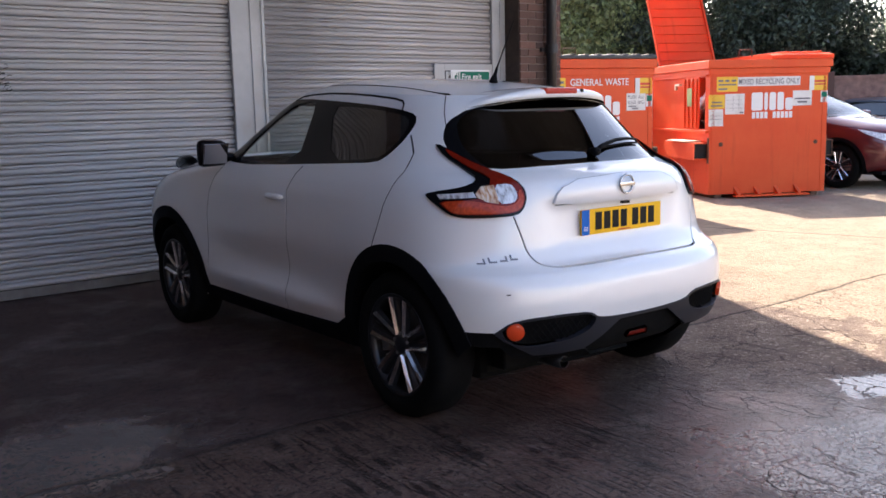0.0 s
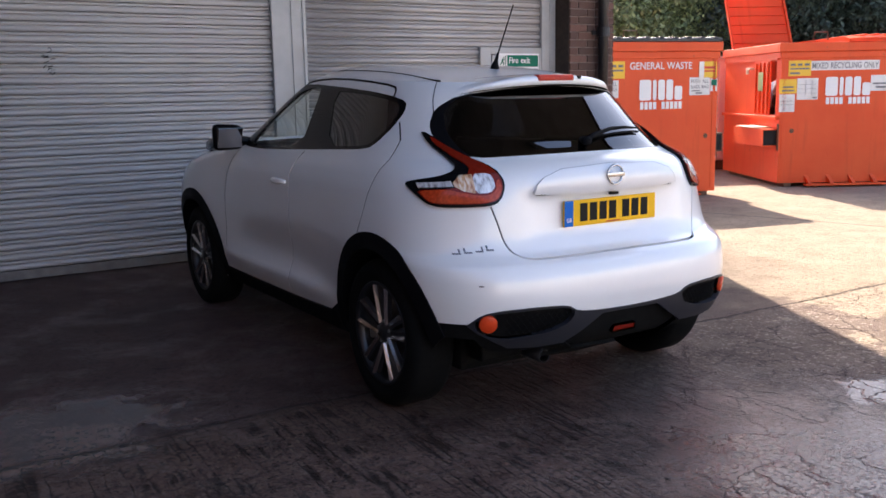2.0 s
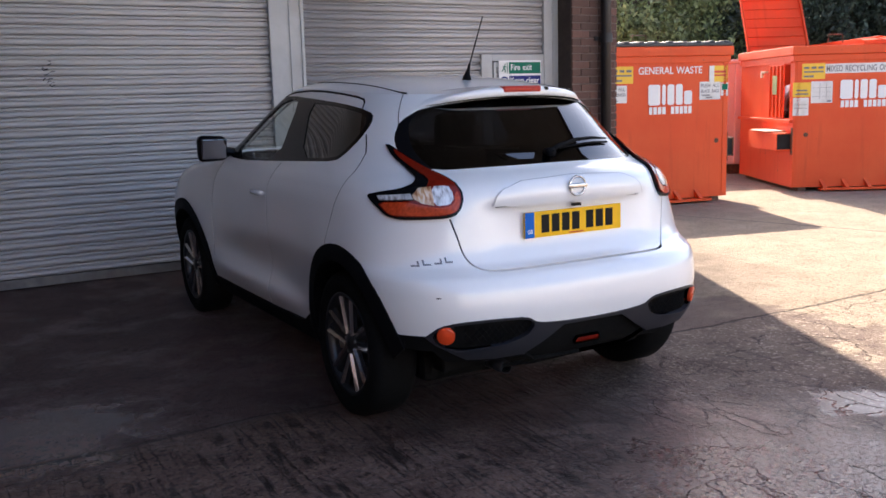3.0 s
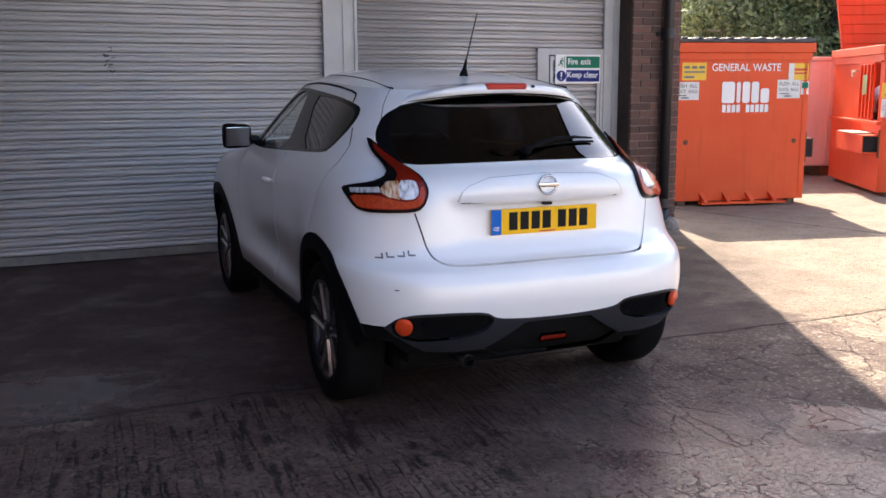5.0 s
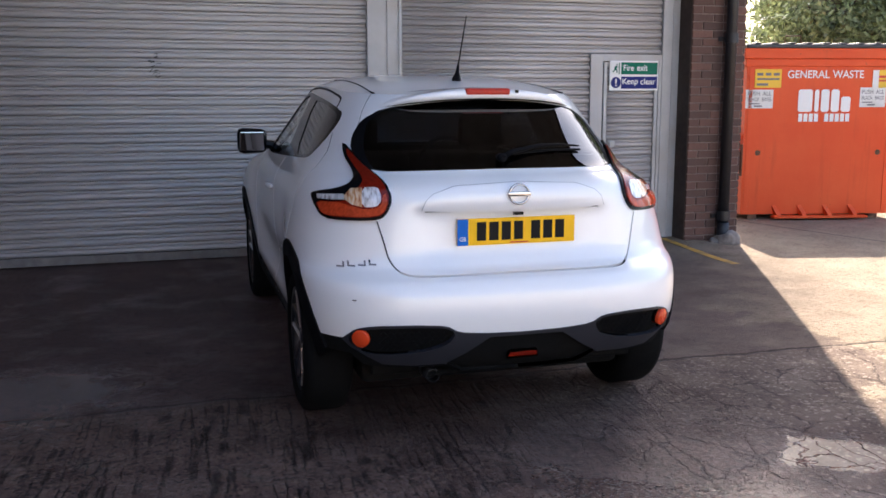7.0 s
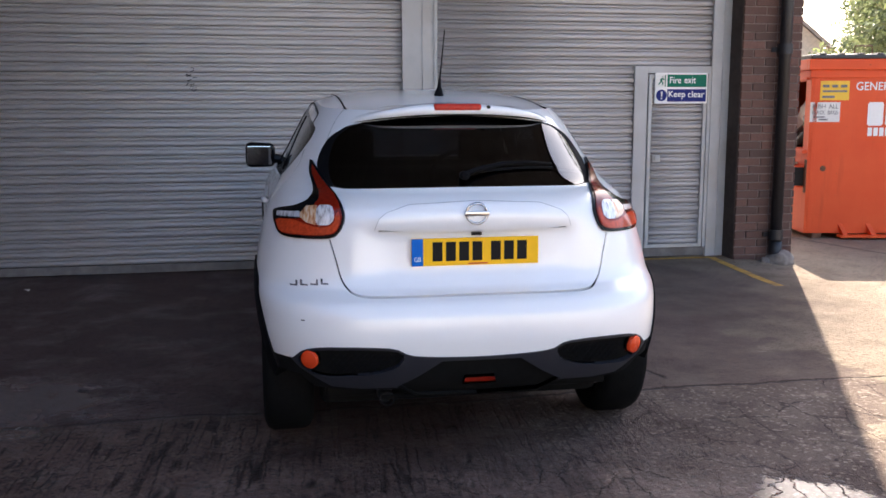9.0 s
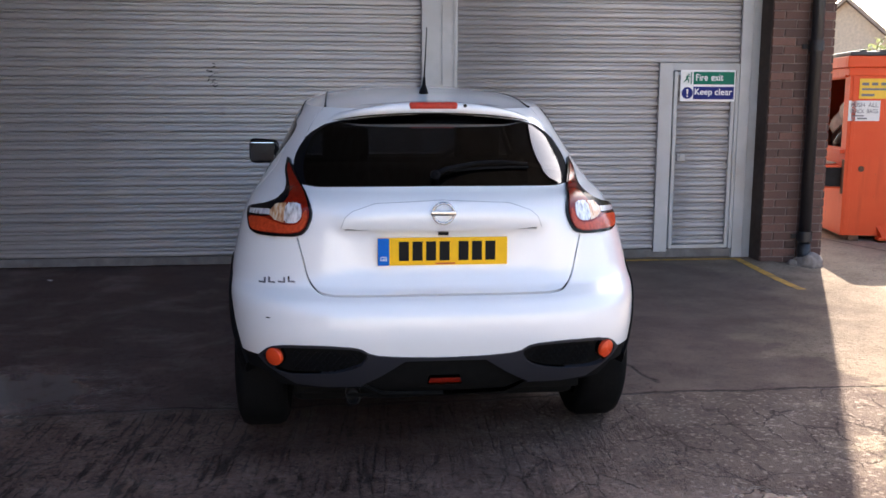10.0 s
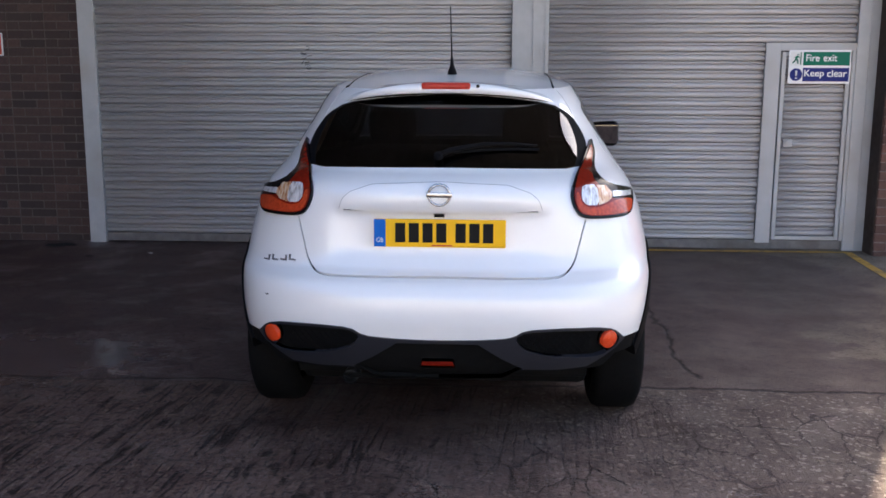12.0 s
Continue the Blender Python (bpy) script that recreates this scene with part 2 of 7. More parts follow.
    col = mix_col(n, l, math_node(n, l, "MULTIPLY", crest, 0.45), col, (0.20, 0.155, 0.125))
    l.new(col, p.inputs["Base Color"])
    pool_x, pool_y = math_node(n, l, "MULTIPLY_ADD", X, 1.9, -1.9 * 4.34), math_node(n, l, "MULTIPLY_ADD", Y, 2.3, -2.3 * 2.04)
    pool = math_node(n, l, "SQRT", math_node(n, l, "ADD", math_node(n, l, "MULTIPLY", pool_x, pool_x), math_node(n, l, "MULTIPLY", pool_y, pool_y)))
    pool = ramp(n, l, math_node(n, l, "ADD", pool, math_node(n, l, "MULTIPLY_ADD", noise_tex(n, l, 5.0, 6, 0.7, co), 1.3, -0.65)), [(0.40, (1,)), (0.52, (0,))])
    px2, py2 = math_node(n, l, "MULTIPLY_ADD", X, 0.95, -0.95 * 0.85), math_node(n, l, "MULTIPLY_ADD", Y, 1.5, -1.5 * 3.76)
    pool2 = math_node(n, l, "SQRT", math_node(n, l, "ADD", math_node(n, l, "MULTIPLY", px2, px2), math_node(n, l, "MULTIPLY", py2, py2)))
    pool2 = ramp(n, l, math_node(n, l, "ADD", pool2, math_node(n, l, "MULTIPLY_ADD", noise_tex(n, l, 4.0, 6, 0.7, co), 1.6, -0.8)), [(0.5, (1,)), (0.9, (0,))])
    film = math_node(n, l, "MULTIPLY", wet, ramp(n, l, noise_tex(n, l, 2.2, 5, 0.6, co), [(0.50, (0,)), (0.66, (1,))]))
    water = math_node(n, l, "MAXIMUM", math_node(n, l, "MAXIMUM", math_node(n, l, "MULTIPLY", pool, 0.85), pool2), math_node(n, l, "MULTIPLY", film, 0.45))
    water = math_node(n, l, "MAXIMUM", water, math_node(n, l, "MULTIPLY", sheen, ramp(n, l, math_node(n, l, "SUBTRACT", fine, math_node(n, l, "MULTIPLY", slit, 0.05)), [(0.18, (0.40,)), (0.48, (0.72,))])))
    rough = mix_col(n, l, wet, (0.88, 0.88, 0.88), (0.46, 0.46, 0.46))
    rough = mix_col(n, l, water, rough, (0.15, 0.15, 0.15))
    l.new(rough, p.inputs["Roughness"])
    calm = math_node(n, l, "SUBTRACT", 1.0, math_node(n, l, "MINIMUM", math_node(n, l, "MULTIPLY", water, 1.25), 0.98))
    l.new(math_node(n, l, "MULTIPLY_ADD", water, 0.42, 0.12), p.inputs["Specular IOR Level"])
    h = math_node(n, l, "MULTIPLY", math_node(n, l, "MULTIPLY", ridge, near), 1.0)
    h = math_node(n, l, "ADD", h, math_node(n, l, "MULTIPLY", grit, 0.35))
    h = math_node(n, l, "ADD", h, math_node(n, l, "MULTIPLY", fine, 0.3))
    h = math_node(n, l, "MULTIPLY", h, calm)
    h = math_node(n, l, "SUBTRACT", h, math_node(n, l, "MULTIPLY", lines, 0.4))
    bump(n, l, p, h, 1.0, 0.022)
    return m


def make_brick(name, base, dark, scale=6.0):
    """Fired clay, each piece of its own shade."""
    m, n, l, p = material(name)
    rnd = n.new("ShaderNodeObjectInfo").outputs["Random"]
    isl = n.new("ShaderNodeNewGeometry").outputs["Random Per Island"]
    tone = math_node(n, l, "FRACT", math_node(n, l, "ADD", rnd, isl))
    c = ramp(n, l, tone, [(0.0, dark), (0.30, tuple(0.55 * a + 0.45 * b for a, b in zip(base, dark))), (0.65, base), (0.93, tuple(min(1, a * 1.25) for a in base)), (1.0, tuple(min(1, a * 1.6) for a in base))])
    co = n.new("ShaderNodeTexCoord").outputs["Object"]
    f = noise_tex(n, l, 40, 5, 0.6, co)
    c = mix_col(n, l, ramp(n, l, f, [(0.35, (0.5,)), (0.7, (0,))]), c, dark)
    c = mix_col(n, l, ramp(n, l, noise_tex(n, l, 2.5, 4, 0.6, co), [(0.45, (0,)), (0.8, (0.45,))]), c, (0.06, 0.05, 0.045))
    l.new(c, p.inputs["Base Color"])
    p.inputs["Roughness"].default_value = 0.85
    bump(n, l, p, f, 0.5, 0.004)
    return m


def make_shutter():
    m, n, l, p = material("shutter_paint")
    co = n.new("ShaderNodeTexCoord").outputs["Object"]
    f1 = noise_tex(n, l, 1.0, 5, 0.65, co, (0.35, 1, 22))
    f2 = noise_tex(n, l, 2.0, 5, 0.6, co)
    f3 = noise_tex(n, l, 45, 4, 0.6, co)
    c = ramp(n, l, f1, [(0.3, (0.38, 0.358, 0.355)), (0.65, (0.50, 0.475, 0.472))])
    c = mix_col(n, l, ramp(n, l, f2, [(0.5, (0,)), (0.8, (0.35,))]), c, (0.31, 0.275, 0.26))
    scuff = math_node(n, l, "MULTIPLY", ramp(n, l, f3, [(0.68, (0,)), (0.74, (1,))]), ramp(n, l, f2, [(0.5, (0,)), (0.62, (0.7,))]))
    c = mix_col(n, l, scuff, c, (0.16, 0.13, 0.11))
    l.new(c, p.inputs["Base Color"])
    p.inputs["Roughness"].default_value = 0.42
    bump(n, l, p, f3, 0.08, 0.004)
    return m


def make_paint(name, col, flake=0.5, rough=0.3, coat=1.0):
    """Lacquered car paint."""
    m, n, l, p = material(name)
    co = n.new("ShaderNodeTexCoord").outputs["Object"]
    f = noise_tex(n, l, 900, 2, 0.5, co)
    d = noise_tex(n, l, 4, 5, 0.6, co)
    c = ramp(n, l, f, [(0.4, tuple(x * 0.965 for x in col)), (0.6, col)])
    c = mix_col(n, l, ramp(n, l, d, [(0.55, (0,)), (0.8, (0.10,))]), c, tuple(x * 0.72 for x in col))
    l.new(c, p.inputs["Base Color"])
    p.inputs["Roughness"].default_value, p.inputs["Metallic"].default_value = rough, flake * 0.25
    p.inputs["Coat Weight"].default_value, p.inputs["Coat Roughness"].default_value = coat, 0.04
    return m


def make_orange(name, base, fade, glow_through=0.0):
    """Sprayed steel, scuffed, faded and streaked with rust."""
    m, n, l, p = material(name)
    co = n.new("ShaderNodeTexCoord").outputs["Object"]
    big, streak, fine = noise_tex(n, l, 1.6, 5, 0.6, co), noise_tex(n, l, 1.0, 5, 0.65, co, (9, 9, 0.8)), noise_tex(n, l, 26, 6, 0.65, co)
    c = mix_col(n, l, ramp(n, l, big, [(0.35, (0,)), (0.7, (1,))]), base, fade)
    c = mix_col(n, l, ramp(n, l, streak, [(0.55, (0,)), (0.85, (0.5,))]), c, tuple(x * 0.55 for x in base))
    spot = math_node(n, l, "MULTIPLY", ramp(n, l, fine, [(0.64, (0,)), (0.70, (1,))]), ramp(n, l, big, [(0.48, (0,)), (0.62, (1,))]))
    c = mix_col(n, l, spot, c, (0.10, 0.045, 0.025))
    l.new(c, p.inputs["Base Color"])
    p.inputs["Roughness"].default_value, p.inputs["Specular IOR Level"].default_value = 0.48, 0.3
    bump(n, l, p, big, 0.25, 0.02, bump(n, l, p, fine, 0.12, 0.004))
    if glow_through:
        tl, mx = n.new("ShaderNodeBsdfTranslucent"), n.new("ShaderNodeMixShader")
        l.new(c, tl.inputs["Color"])
        mx.inputs[0].default_value = glow_through
        l.new(p.outputs[0], mx.inputs[1])
        l.new(tl.outputs[0], mx.inputs[2])
        l.new(mx.outputs[0], n["Material Output"].inputs["Surface"])
    return m


def make_leaf(name, a, b):
    m, n, l, p = material(name)
    isl = n.new("ShaderNodeNewGeometry").outputs["Random Per Island"]
    c = ramp(n, l, isl, [(0.0, a), (0.6, b), (1.0, tuple(min(1, x * 1.7) for x in b))])
    l.new(c, p.inputs["Base Color"])
    p.inputs["Roughness"].default_value = 0.42
    tl = n.new("ShaderNodeBsdfTranslucent")
    l.new(c, tl.inputs["Color"])
    mx = n.new("ShaderNodeMixShader")
    mx.inputs[0].default_value = 0.42
    l.new(p.outputs[0], mx.inputs[1])
    l.new(tl.outputs[0], mx.inputs[2])
    l.new(mx.outputs[0], n["Material Output"].inputs["Surface"])
    return m


def make_ribbed_lens(name, dark, mid, light, tint, share):
    """Lens over a faceted reflector: upright ribs of uneven width."""
    m, n, l, p = material(name)
    co = n.new("ShaderNodeTexCoord").outputs["Object"]
    rib = noise_tex(n, l, 1.0, 3, 0.6, co, (95, 40, 9))
    tone = noise_tex(n, l, 1.0, 2, 0.5, co, (16, 8, 22))
    c = ramp(n, l, rib, [(0.34, dark), (0.50, mid), (0.62, light)])
    c = mix_col(n, l, ramp(n, l, tone, [(0.50, (0,)), (0.66, (share,))]), c, tint)
    l.new(c, p.inputs["Base Color"])
    p.inputs["Roughness"].default_value, p.inputs["Metallic"].default_value = 0.15, 0.25
    p.inputs["Coat Weight"].default_value, p.inputs["Coat Roughness"].default_value = 0.6, 0.03
    bump(n, l, p, rib, 0.4, 0.004)
    return m


M_GROUND = make_ground()
M_BRICK = make_brick("pier_brick", (0.122, 0.060, 0.046), (0.078, 0.044, 0.036))
M_MORTAR = simple("mortar", (0.19, 0.145, 0.125), 0.95, var=0.3, scale=60, bumpy=0.5)
M_BRICK_OLD = make_brick("sooty_brick", (0.074, 0.040, 0.034), (0.038, 0.025, 0.023))
M_MORTAR_OLD = simple("sooty_mortar", (0.105, 0.084, 0.074), 0.95, var=0.3, scale=60, bumpy=0.5)
M_BOUNDARY = simple("boundary_brick", (0.23, 0.135, 0.11), 0.9, var=0.35, scale=7, bumpy=0.3)
M_BROWN = simple("brown_render", (0.045, 0.030, 0.024), 0.8, var=0.3, scale=20, bumpy=0.3)
M_SHUTTER = make_shutter()
M_FRAME = simple("frame_paint", (0.42, 0.42, 0.42), 0.45, var=0.06, scale=12, dirt=(0.36, 0.33, 0.30))
M_RAIL = simple("rail_paint", (0.15, 0.138, 0.132), 0.6, var=0.25, scale=14, dirt=(0.09, 0.078, 0.07))
M_GAP = simple("dark_gap", (0.012, 0.012, 0.012), 0.9)
M_WHITE = make_paint("pearl_white_paint", (0.88, 0.88, 0.875), 0.2, 0.32)
M_RED = make_paint("maroon_paint", (0.12, 0.009, 0.012), 0.6, 0.35)
M_NAVY = make_paint("dark_blue_paint", (0.045, 0.060, 0.085), 0.6, 0.35)
M_TRIM = simple("satin_grey_plastic", (0.017, 0.018, 0.024), 0.40, var=0.12, scale=300, spec=0.4)
M_BLACK = simple("black_plastic", (0.005, 0.005, 0.006), 0.62, var=0.2, scale=200, bumpy=0.05, spec=0.07)
M_GLOSS = simple("gloss_black", (0.006, 0.006, 0.007), 0.16, var=0.1, spec=0.18)
M_RUBBER = simple("tyre_rubber", (0.006, 0.006, 0.006), 0.8, var=0.25, scale=80, bumpy=0.15, spec=0.08)
M_TINT = glass_mat("privacy_glass", (0.026, 0.028, 0.034), 0.15)
M_PANE = glass_mat("window_glass", (0.84, 0.88, 0.86), 0.06)
M_SCREEN = glass_mat("tinted_windscreen", (0.45, 0.48, 0.47), 0.10)
M_CABIN = simple("cabin_fabric", (0.018, 0.018, 0.020), 0.85, var=0.2, scale=120)
M_CHROME = simple("chrome", (0.75, 0.76, 0.78), 0.12, 1.0, var=0.05)
M_ALLOY = simple("machined_alloy", (0.74, 0.74, 0.76), 0.22, 1.0, var=0.08)
M_ALLOY_DARK = simple("dark_alloy", (0.035, 0.036, 0.040), 0.35, 0.6, var=0.1)
M_LAMP_RED = simple("red_lens", (0.19, 0.011, 0.004), 0.16, var=0.2, scale=60, coat=0.25, spec=0.3)
M_LAMP_LOW = simple("orange_red_lens", (0.46, 0.050, 0.014), 0.16, var=0.3, scale=70, coat=0.25, spec=0.3)
M_LAMP_AMBER = make_ribbed_lens("amber_lens", (0.36, 0.13, 0.06), (0.72, 0.40, 0.20), (0.88, 0.70, 0.50), (0.80, 0.60, 0.45), 0.5)
M_LAMP_CLEAR = make_ribbed_lens("clear_lens", (0.34, 0.31, 0.30), (0.72, 0.70, 0.69), (0.92, 0.91, 0.90), (0.55, 0.58, 0.66), 0.4)
M_REFLEX = simple("orange_reflector", (0.66, 0.060, 0.014), 0.25, var=0.2, scale=500, coat=0.2, spec=0.3)
M_YELLOW = simple("plate_yellow", (0.95, 0.52, 0.012), 0.35, var=0.03, spec=0.2)
M_BLUE = simple("plate_blue", (0.002, 0.13, 0.52), 0.35, var=0.04, spec=0.15)
M_INK = simple("black_ink", (0.006, 0.006, 0.007), 0.5, spec=0.15)
M_ORANGE = make_orange("orange_steel", (0.69, 0.072, 0.012), (0.74, 0.100, 0.022))
M_ORANGE_LID = make_orange("orange_lid", (0.80, 0.10, 0.025), (0.84, 0.14, 0.04), 0.45)
M_SUNLIT_PINK = make_orange("faded_pink_steel", (0.86, 0.56, 0.47), (0.88, 0.64, 0.57))
M_RUST = simple("rusty_steel", (0.12, 0.06, 0.035), 0.85, var=0.4, scale=25, bumpy=0.3)
M_LIDBLACK = simple("lid_plastic", (0.035, 0.037, 0.042), 0.5, var=0.2, scale=20)
M_CREAM = simple("cream_board", (0.62, 0.52, 0.40), 0.8, var=0.15, scale=10)
M_LABEL_W = simple("white_label", (0.72, 0.72, 0.70), 0.5, var=0.05, scale=15, dirt=(0.5, 0.48, 0.42))
M_LABEL_Y = simple("yellow_label", (0.80, 0.50, 0.03), 0.5, var=0.05, scale=15)
M_LABEL_G = simple("green_label", (0.25, 0.40, 0.18), 0.5, var=0.1, scale=15)
M_SIGN_G = simple("sign_green", (0.002, 0.14, 0.085), 0.4, var=0.04, spec=0.15)
M_SIGN_B = simple("sign_blue", (0.012, 0.020, 0.15), 0.4, var=0.04, spec=0.15)
M_SIGN_W = simple("sign_white", (0.78, 0.78, 0.78), 0.35, var=0.03)
M_INK_GREY = simple("grey_ink", (0.16, 0.16, 0.17), 0.6)
M_INK_RED = simple("red_ink", (0.6, 0.06, 0.03), 0.6)
M_LINE = simple("yellow_line_paint", (0.50, 0.27, 0.04), 0.75, var=0.3, scale=25, dirt=(0.16, 0.12, 0.08), dirt_scale=9)
M_PIPE = simple("black_iron_pipe", (0.012, 0.012, 0.015), 0.45, var=0.3, scale=30, bumpy=0.1)
M_RUBBLE = simple("grey_rubble", (0.20, 0.17, 0.15), 0.9, var=0.4, scale=18, bumpy=0.6)
M_BAG = simple("black_bag_film", (0.010, 0.010, 0.012), 0.22, var=0.2)
M_BAGCLEAR = simple("white_bag_film", (0.55, 0.56, 0.58), 0.3, var=0.2)
M_BARK = simple("bark", (0.075, 0.055, 0.04), 0.9, var=0.4, scale=14, bumpy=0.6)
M_LEAF = make_leaf("leaves_mid", (0.078, 0.098, 0.036), (0.24, 0.275, 0.120))
M_LEAF_DARK = make_leaf("leaves_dark", (0.026, 0.038, 0.026), (0.070, 0.090, 0.060))
M_ROOF = simple("roof_tiles", (0.36, 0.29, 0.24), 0.85, var=0.25, scale=6)
M_CLOSE = simple("plain_brick_wall", (0.10, 0.065, 0.05), 0.9, var=0.35, scale=3, bumpy=0.2)
M_CANOPY = simple("canopy_sheet", (0.055, 0.060, 0.070), 0.7, var=0.2, scale=4, dirt=(0.045, 0.045, 0.05))
M_UNDER = simple("underside_black", (0.006, 0.006, 0.006), 0.95, var=0.2, spec=0.1)
M_MIRROR = simple("mirror_glass", (0.60, 0.61, 0.62), 0.02, 1.0, var=0.02)
M_BOUNCE = simple("pale_render", (0.55, 0.55, 0.54), 0.85, var=0.12, scale=2)
M_CHROME_DARK = simple("dull_chrome", (0.55, 0.55, 0.56), 0.16, 1.0, var=0.05)
M_EDGE_SHADE = simple("worn_seam", (0.36, 0.36, 0.37), 0.6)
M_BADGE = simple("smoked_chrome", (0.20, 0.20, 0.21), 0.3, 0.8, var=0.05)
M_BRAKE = simple("brake_lens", (0.46, 0.022, 0.008), 0.3, var=0.2, scale=90, coat=0.1, spec=0.25)
M_STEEL = simple("galvanised_steel", (0.45, 0.46, 0.47), 0.4, 0.8, var=0.15)


# ---- helpers for building ----
def part(name, bm, mat, parent=None, label="", smooth=False):
    """Links a bmesh as one mesh object, under a thing or a part."""
    me = bpy.data.meshes.new(name)
    bm.to_mesh(me)
    bm.free()
    me.materials.append(mat)
    if smooth:
        for f in me.polygons:
            f.use_smooth = True
    ob = new(name, me)
    if parent is not None:
        ob.parent = parent
    if label:
        ob["label"] = label
    return ob


def mesh_part(name, verts, faces, mat, parent=None, label="", smooth=False):
    me = bpy.data.meshes.new(name)
    me.from_pydata([tuple(v) for v in verts], [], [tuple(f) for f in faces])
    me.materials.append(mat)
    if smooth:
        for f in me.polygons:
            f.use_smooth = True
    ob = new(name, me)
    if parent is not None:
        ob.parent = parent
    if label:
        ob["label"] = label
    return ob


def box(bm, x0, x1, y0, y1, z0, z1, bevel=0.0, m=None):
    """A box into bm, its edges rounded by bevel."""
    vs = [bm.verts.new((x, y, z)) for z in (z0, z1) for y in (y0, y1) for x in (x0, x1)]
    fs = [bm.faces.new([vs[i] for i in q]) for q in ((0, 2, 3, 1), (4, 5, 7, 6), (0, 1, 5, 4), (2, 6, 7, 3), (0, 4, 6, 2), (1, 3, 7, 5))]
    out = set(vs)
    if bevel:
        es = {e for f in fs for e in f.edges}
        r = bmesh.ops.bevel(bm, geom=list(es), offset=bevel, segments=2, affect="EDGES", profile=0.5)
        out = {v for f in r["faces"] for v in f.verts} | {v for v in vs if v.is_valid}
    if m is not None:
        bmesh.ops.transform(bm, matrix=m, verts=list(out))
    return bm


def boxes(*specs, bevel=0.0):
    bm = bmesh.new()
    for s in specs:
        box(bm, *s, bevel=bevel)
    return bm


def tube(bm, pts, radius, sides=10, caps=True):
    """A round bar along pts; radius is one number or one a point."""
    pts = [Vector(p) for p in pts]
    rings = []
    for i, p in enumerate(pts):
        d = (pts[min(i + 1, len(pts) - 1)] - pts[max(i - 1, 0)]).normalized()
        a = d.orthogonal().normalized() if i == 0 else (a - d * a.dot(d)).normalized()
        b = d.cross(a)
        r = radius[i] if isinstance(radius, (list, tuple)) else radius
        rings.append([bm.verts.new(p + (a * math.cos(t) + b * math.sin(t)) * r) for t in (2 * math.pi * k / sides for k in range(sides))])
    for r0, r1 in zip(rings, rings[1:]):
        for k in range(sides):
            bm.faces.new((r0[k], r0[(k + 1) % sides], r1[(k + 1) % sides], r1[k]))
    if caps:
        bm.faces.new(rings[0][::-1])
        bm.faces.new(rings[-1])
    return bm


def lathe(bm, profile, sides=48, axis="x"):
    """Turns (along, radius) pairs round the x axis."""
    rings = []
    for a, r in profile:
        ring = []
        for k in range(sides):
            t = 2 * math.pi * k / sides
            ring.append(bm.verts.new((a, r * math.cos(t), r * math.sin(t))))
        rings.append(ring)
    for r0, r1 in zip(rings, rings[1:]):
        for k in range(sides):
            bm.faces.new((r0[k], r1[k], r1[(k + 1) % sides], r0[(k + 1) % sides]))
    return bm


def prism(bm, outline, y0, y1):
    """An outline in x and z, made solid between y0 and y1."""
    a = [bm.verts.new((x, y0, z)) for x, z in outline]
    b = [bm.verts.new((x, y1, z)) for x, z in outline]
    n = len(a)
    bm.faces.new(a)
    bm.faces.new(b[::-1])
    for i in range(n):
        bm.faces.new((a[i], b[i], b[(i + 1) % n], a[(i + 1) % n]))
    bmesh.ops.recalc_face_normals(bm, faces=bm.faces)
    return bm


def lettering(name, text, height, mat, parent, m, width=None, bold=0.0, label=""):
    """Flat built-in lettering in x and z, its lower left corner at the origin of m."""
    cu = bpy.data.curves.new(name, "FONT")
    cu.body, cu.size, cu.extrude, cu.offset = text, 1.0, 0.0, bold
    tmp = bpy.data.objects.new(name, cu)
    scene.collection.objects.link(tmp)
    me = bpy.data.meshes.new_from_object(tmp.evaluated_get(bpy.context.evaluated_depsgraph_get()))
    bpy.data.objects.remove(tmp)
    bpy.data.curves.remove(cu)
    co = np.array([v.co[:] for v in me.vertices])
    lo, hi = co.min(0), co.max(0)
    sy = height / (hi[1] - lo[1])
    sx = width / (hi[0] - lo[0]) if width else sy
    for v in me.vertices:
        v.co = ((v.co.x - lo[0]) * sx, 0.0, (v.co.y - lo[1]) * sy)
    me.materials.clear()
    me.materials.append(mat)
    ob = new(name, me)
    ob.parent = parent
    ob.matrix_local = m
    if label:
        ob["label"] = label
    return ob


def empty(name, m=None):
    ob = new(name)
    ob.empty_display_size = 0.2
    if m is not None:
        ob.matrix_world = m
    return ob


# ---- ground ----
def build_ground():
    xs = np.concatenate([[-400, -120, -40, -16], np.arange(-9, 20.01, 0.25), [30, 60, 140, 400]])
    ys = np.concatenate([[-400, -120, -45, -20], np.arange(-8, 14.01, 0.25), [22, 45, 130, 400]])
    vs, fs = [], []
    for y in ys:
        for x in xs:
            near = 1.0 if -8 < x < 19 and -7 < y < 13 else 0.0
            z = near * 0.006 * noise.noise(Vector((x * 0.5, y * 0.5, 0)))
            if -6 < x < 7.0:
                z += 0.035 * min(max((y - 6.2) / 1.0, 0), 1)
            vs.append((x, y, z))
    w = len(xs)
    for j in range(len(ys) - 1):
        for i in range(w - 1):
            fs.append((j * w + i, j * w + i + 1, (j + 1) * w + i + 1, (j + 1) * w + i))
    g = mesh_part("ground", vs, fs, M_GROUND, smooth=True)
    tagged(g, "worn tamped concrete yard, partly wet from washing", "ground", kind="structure")


build_ground()


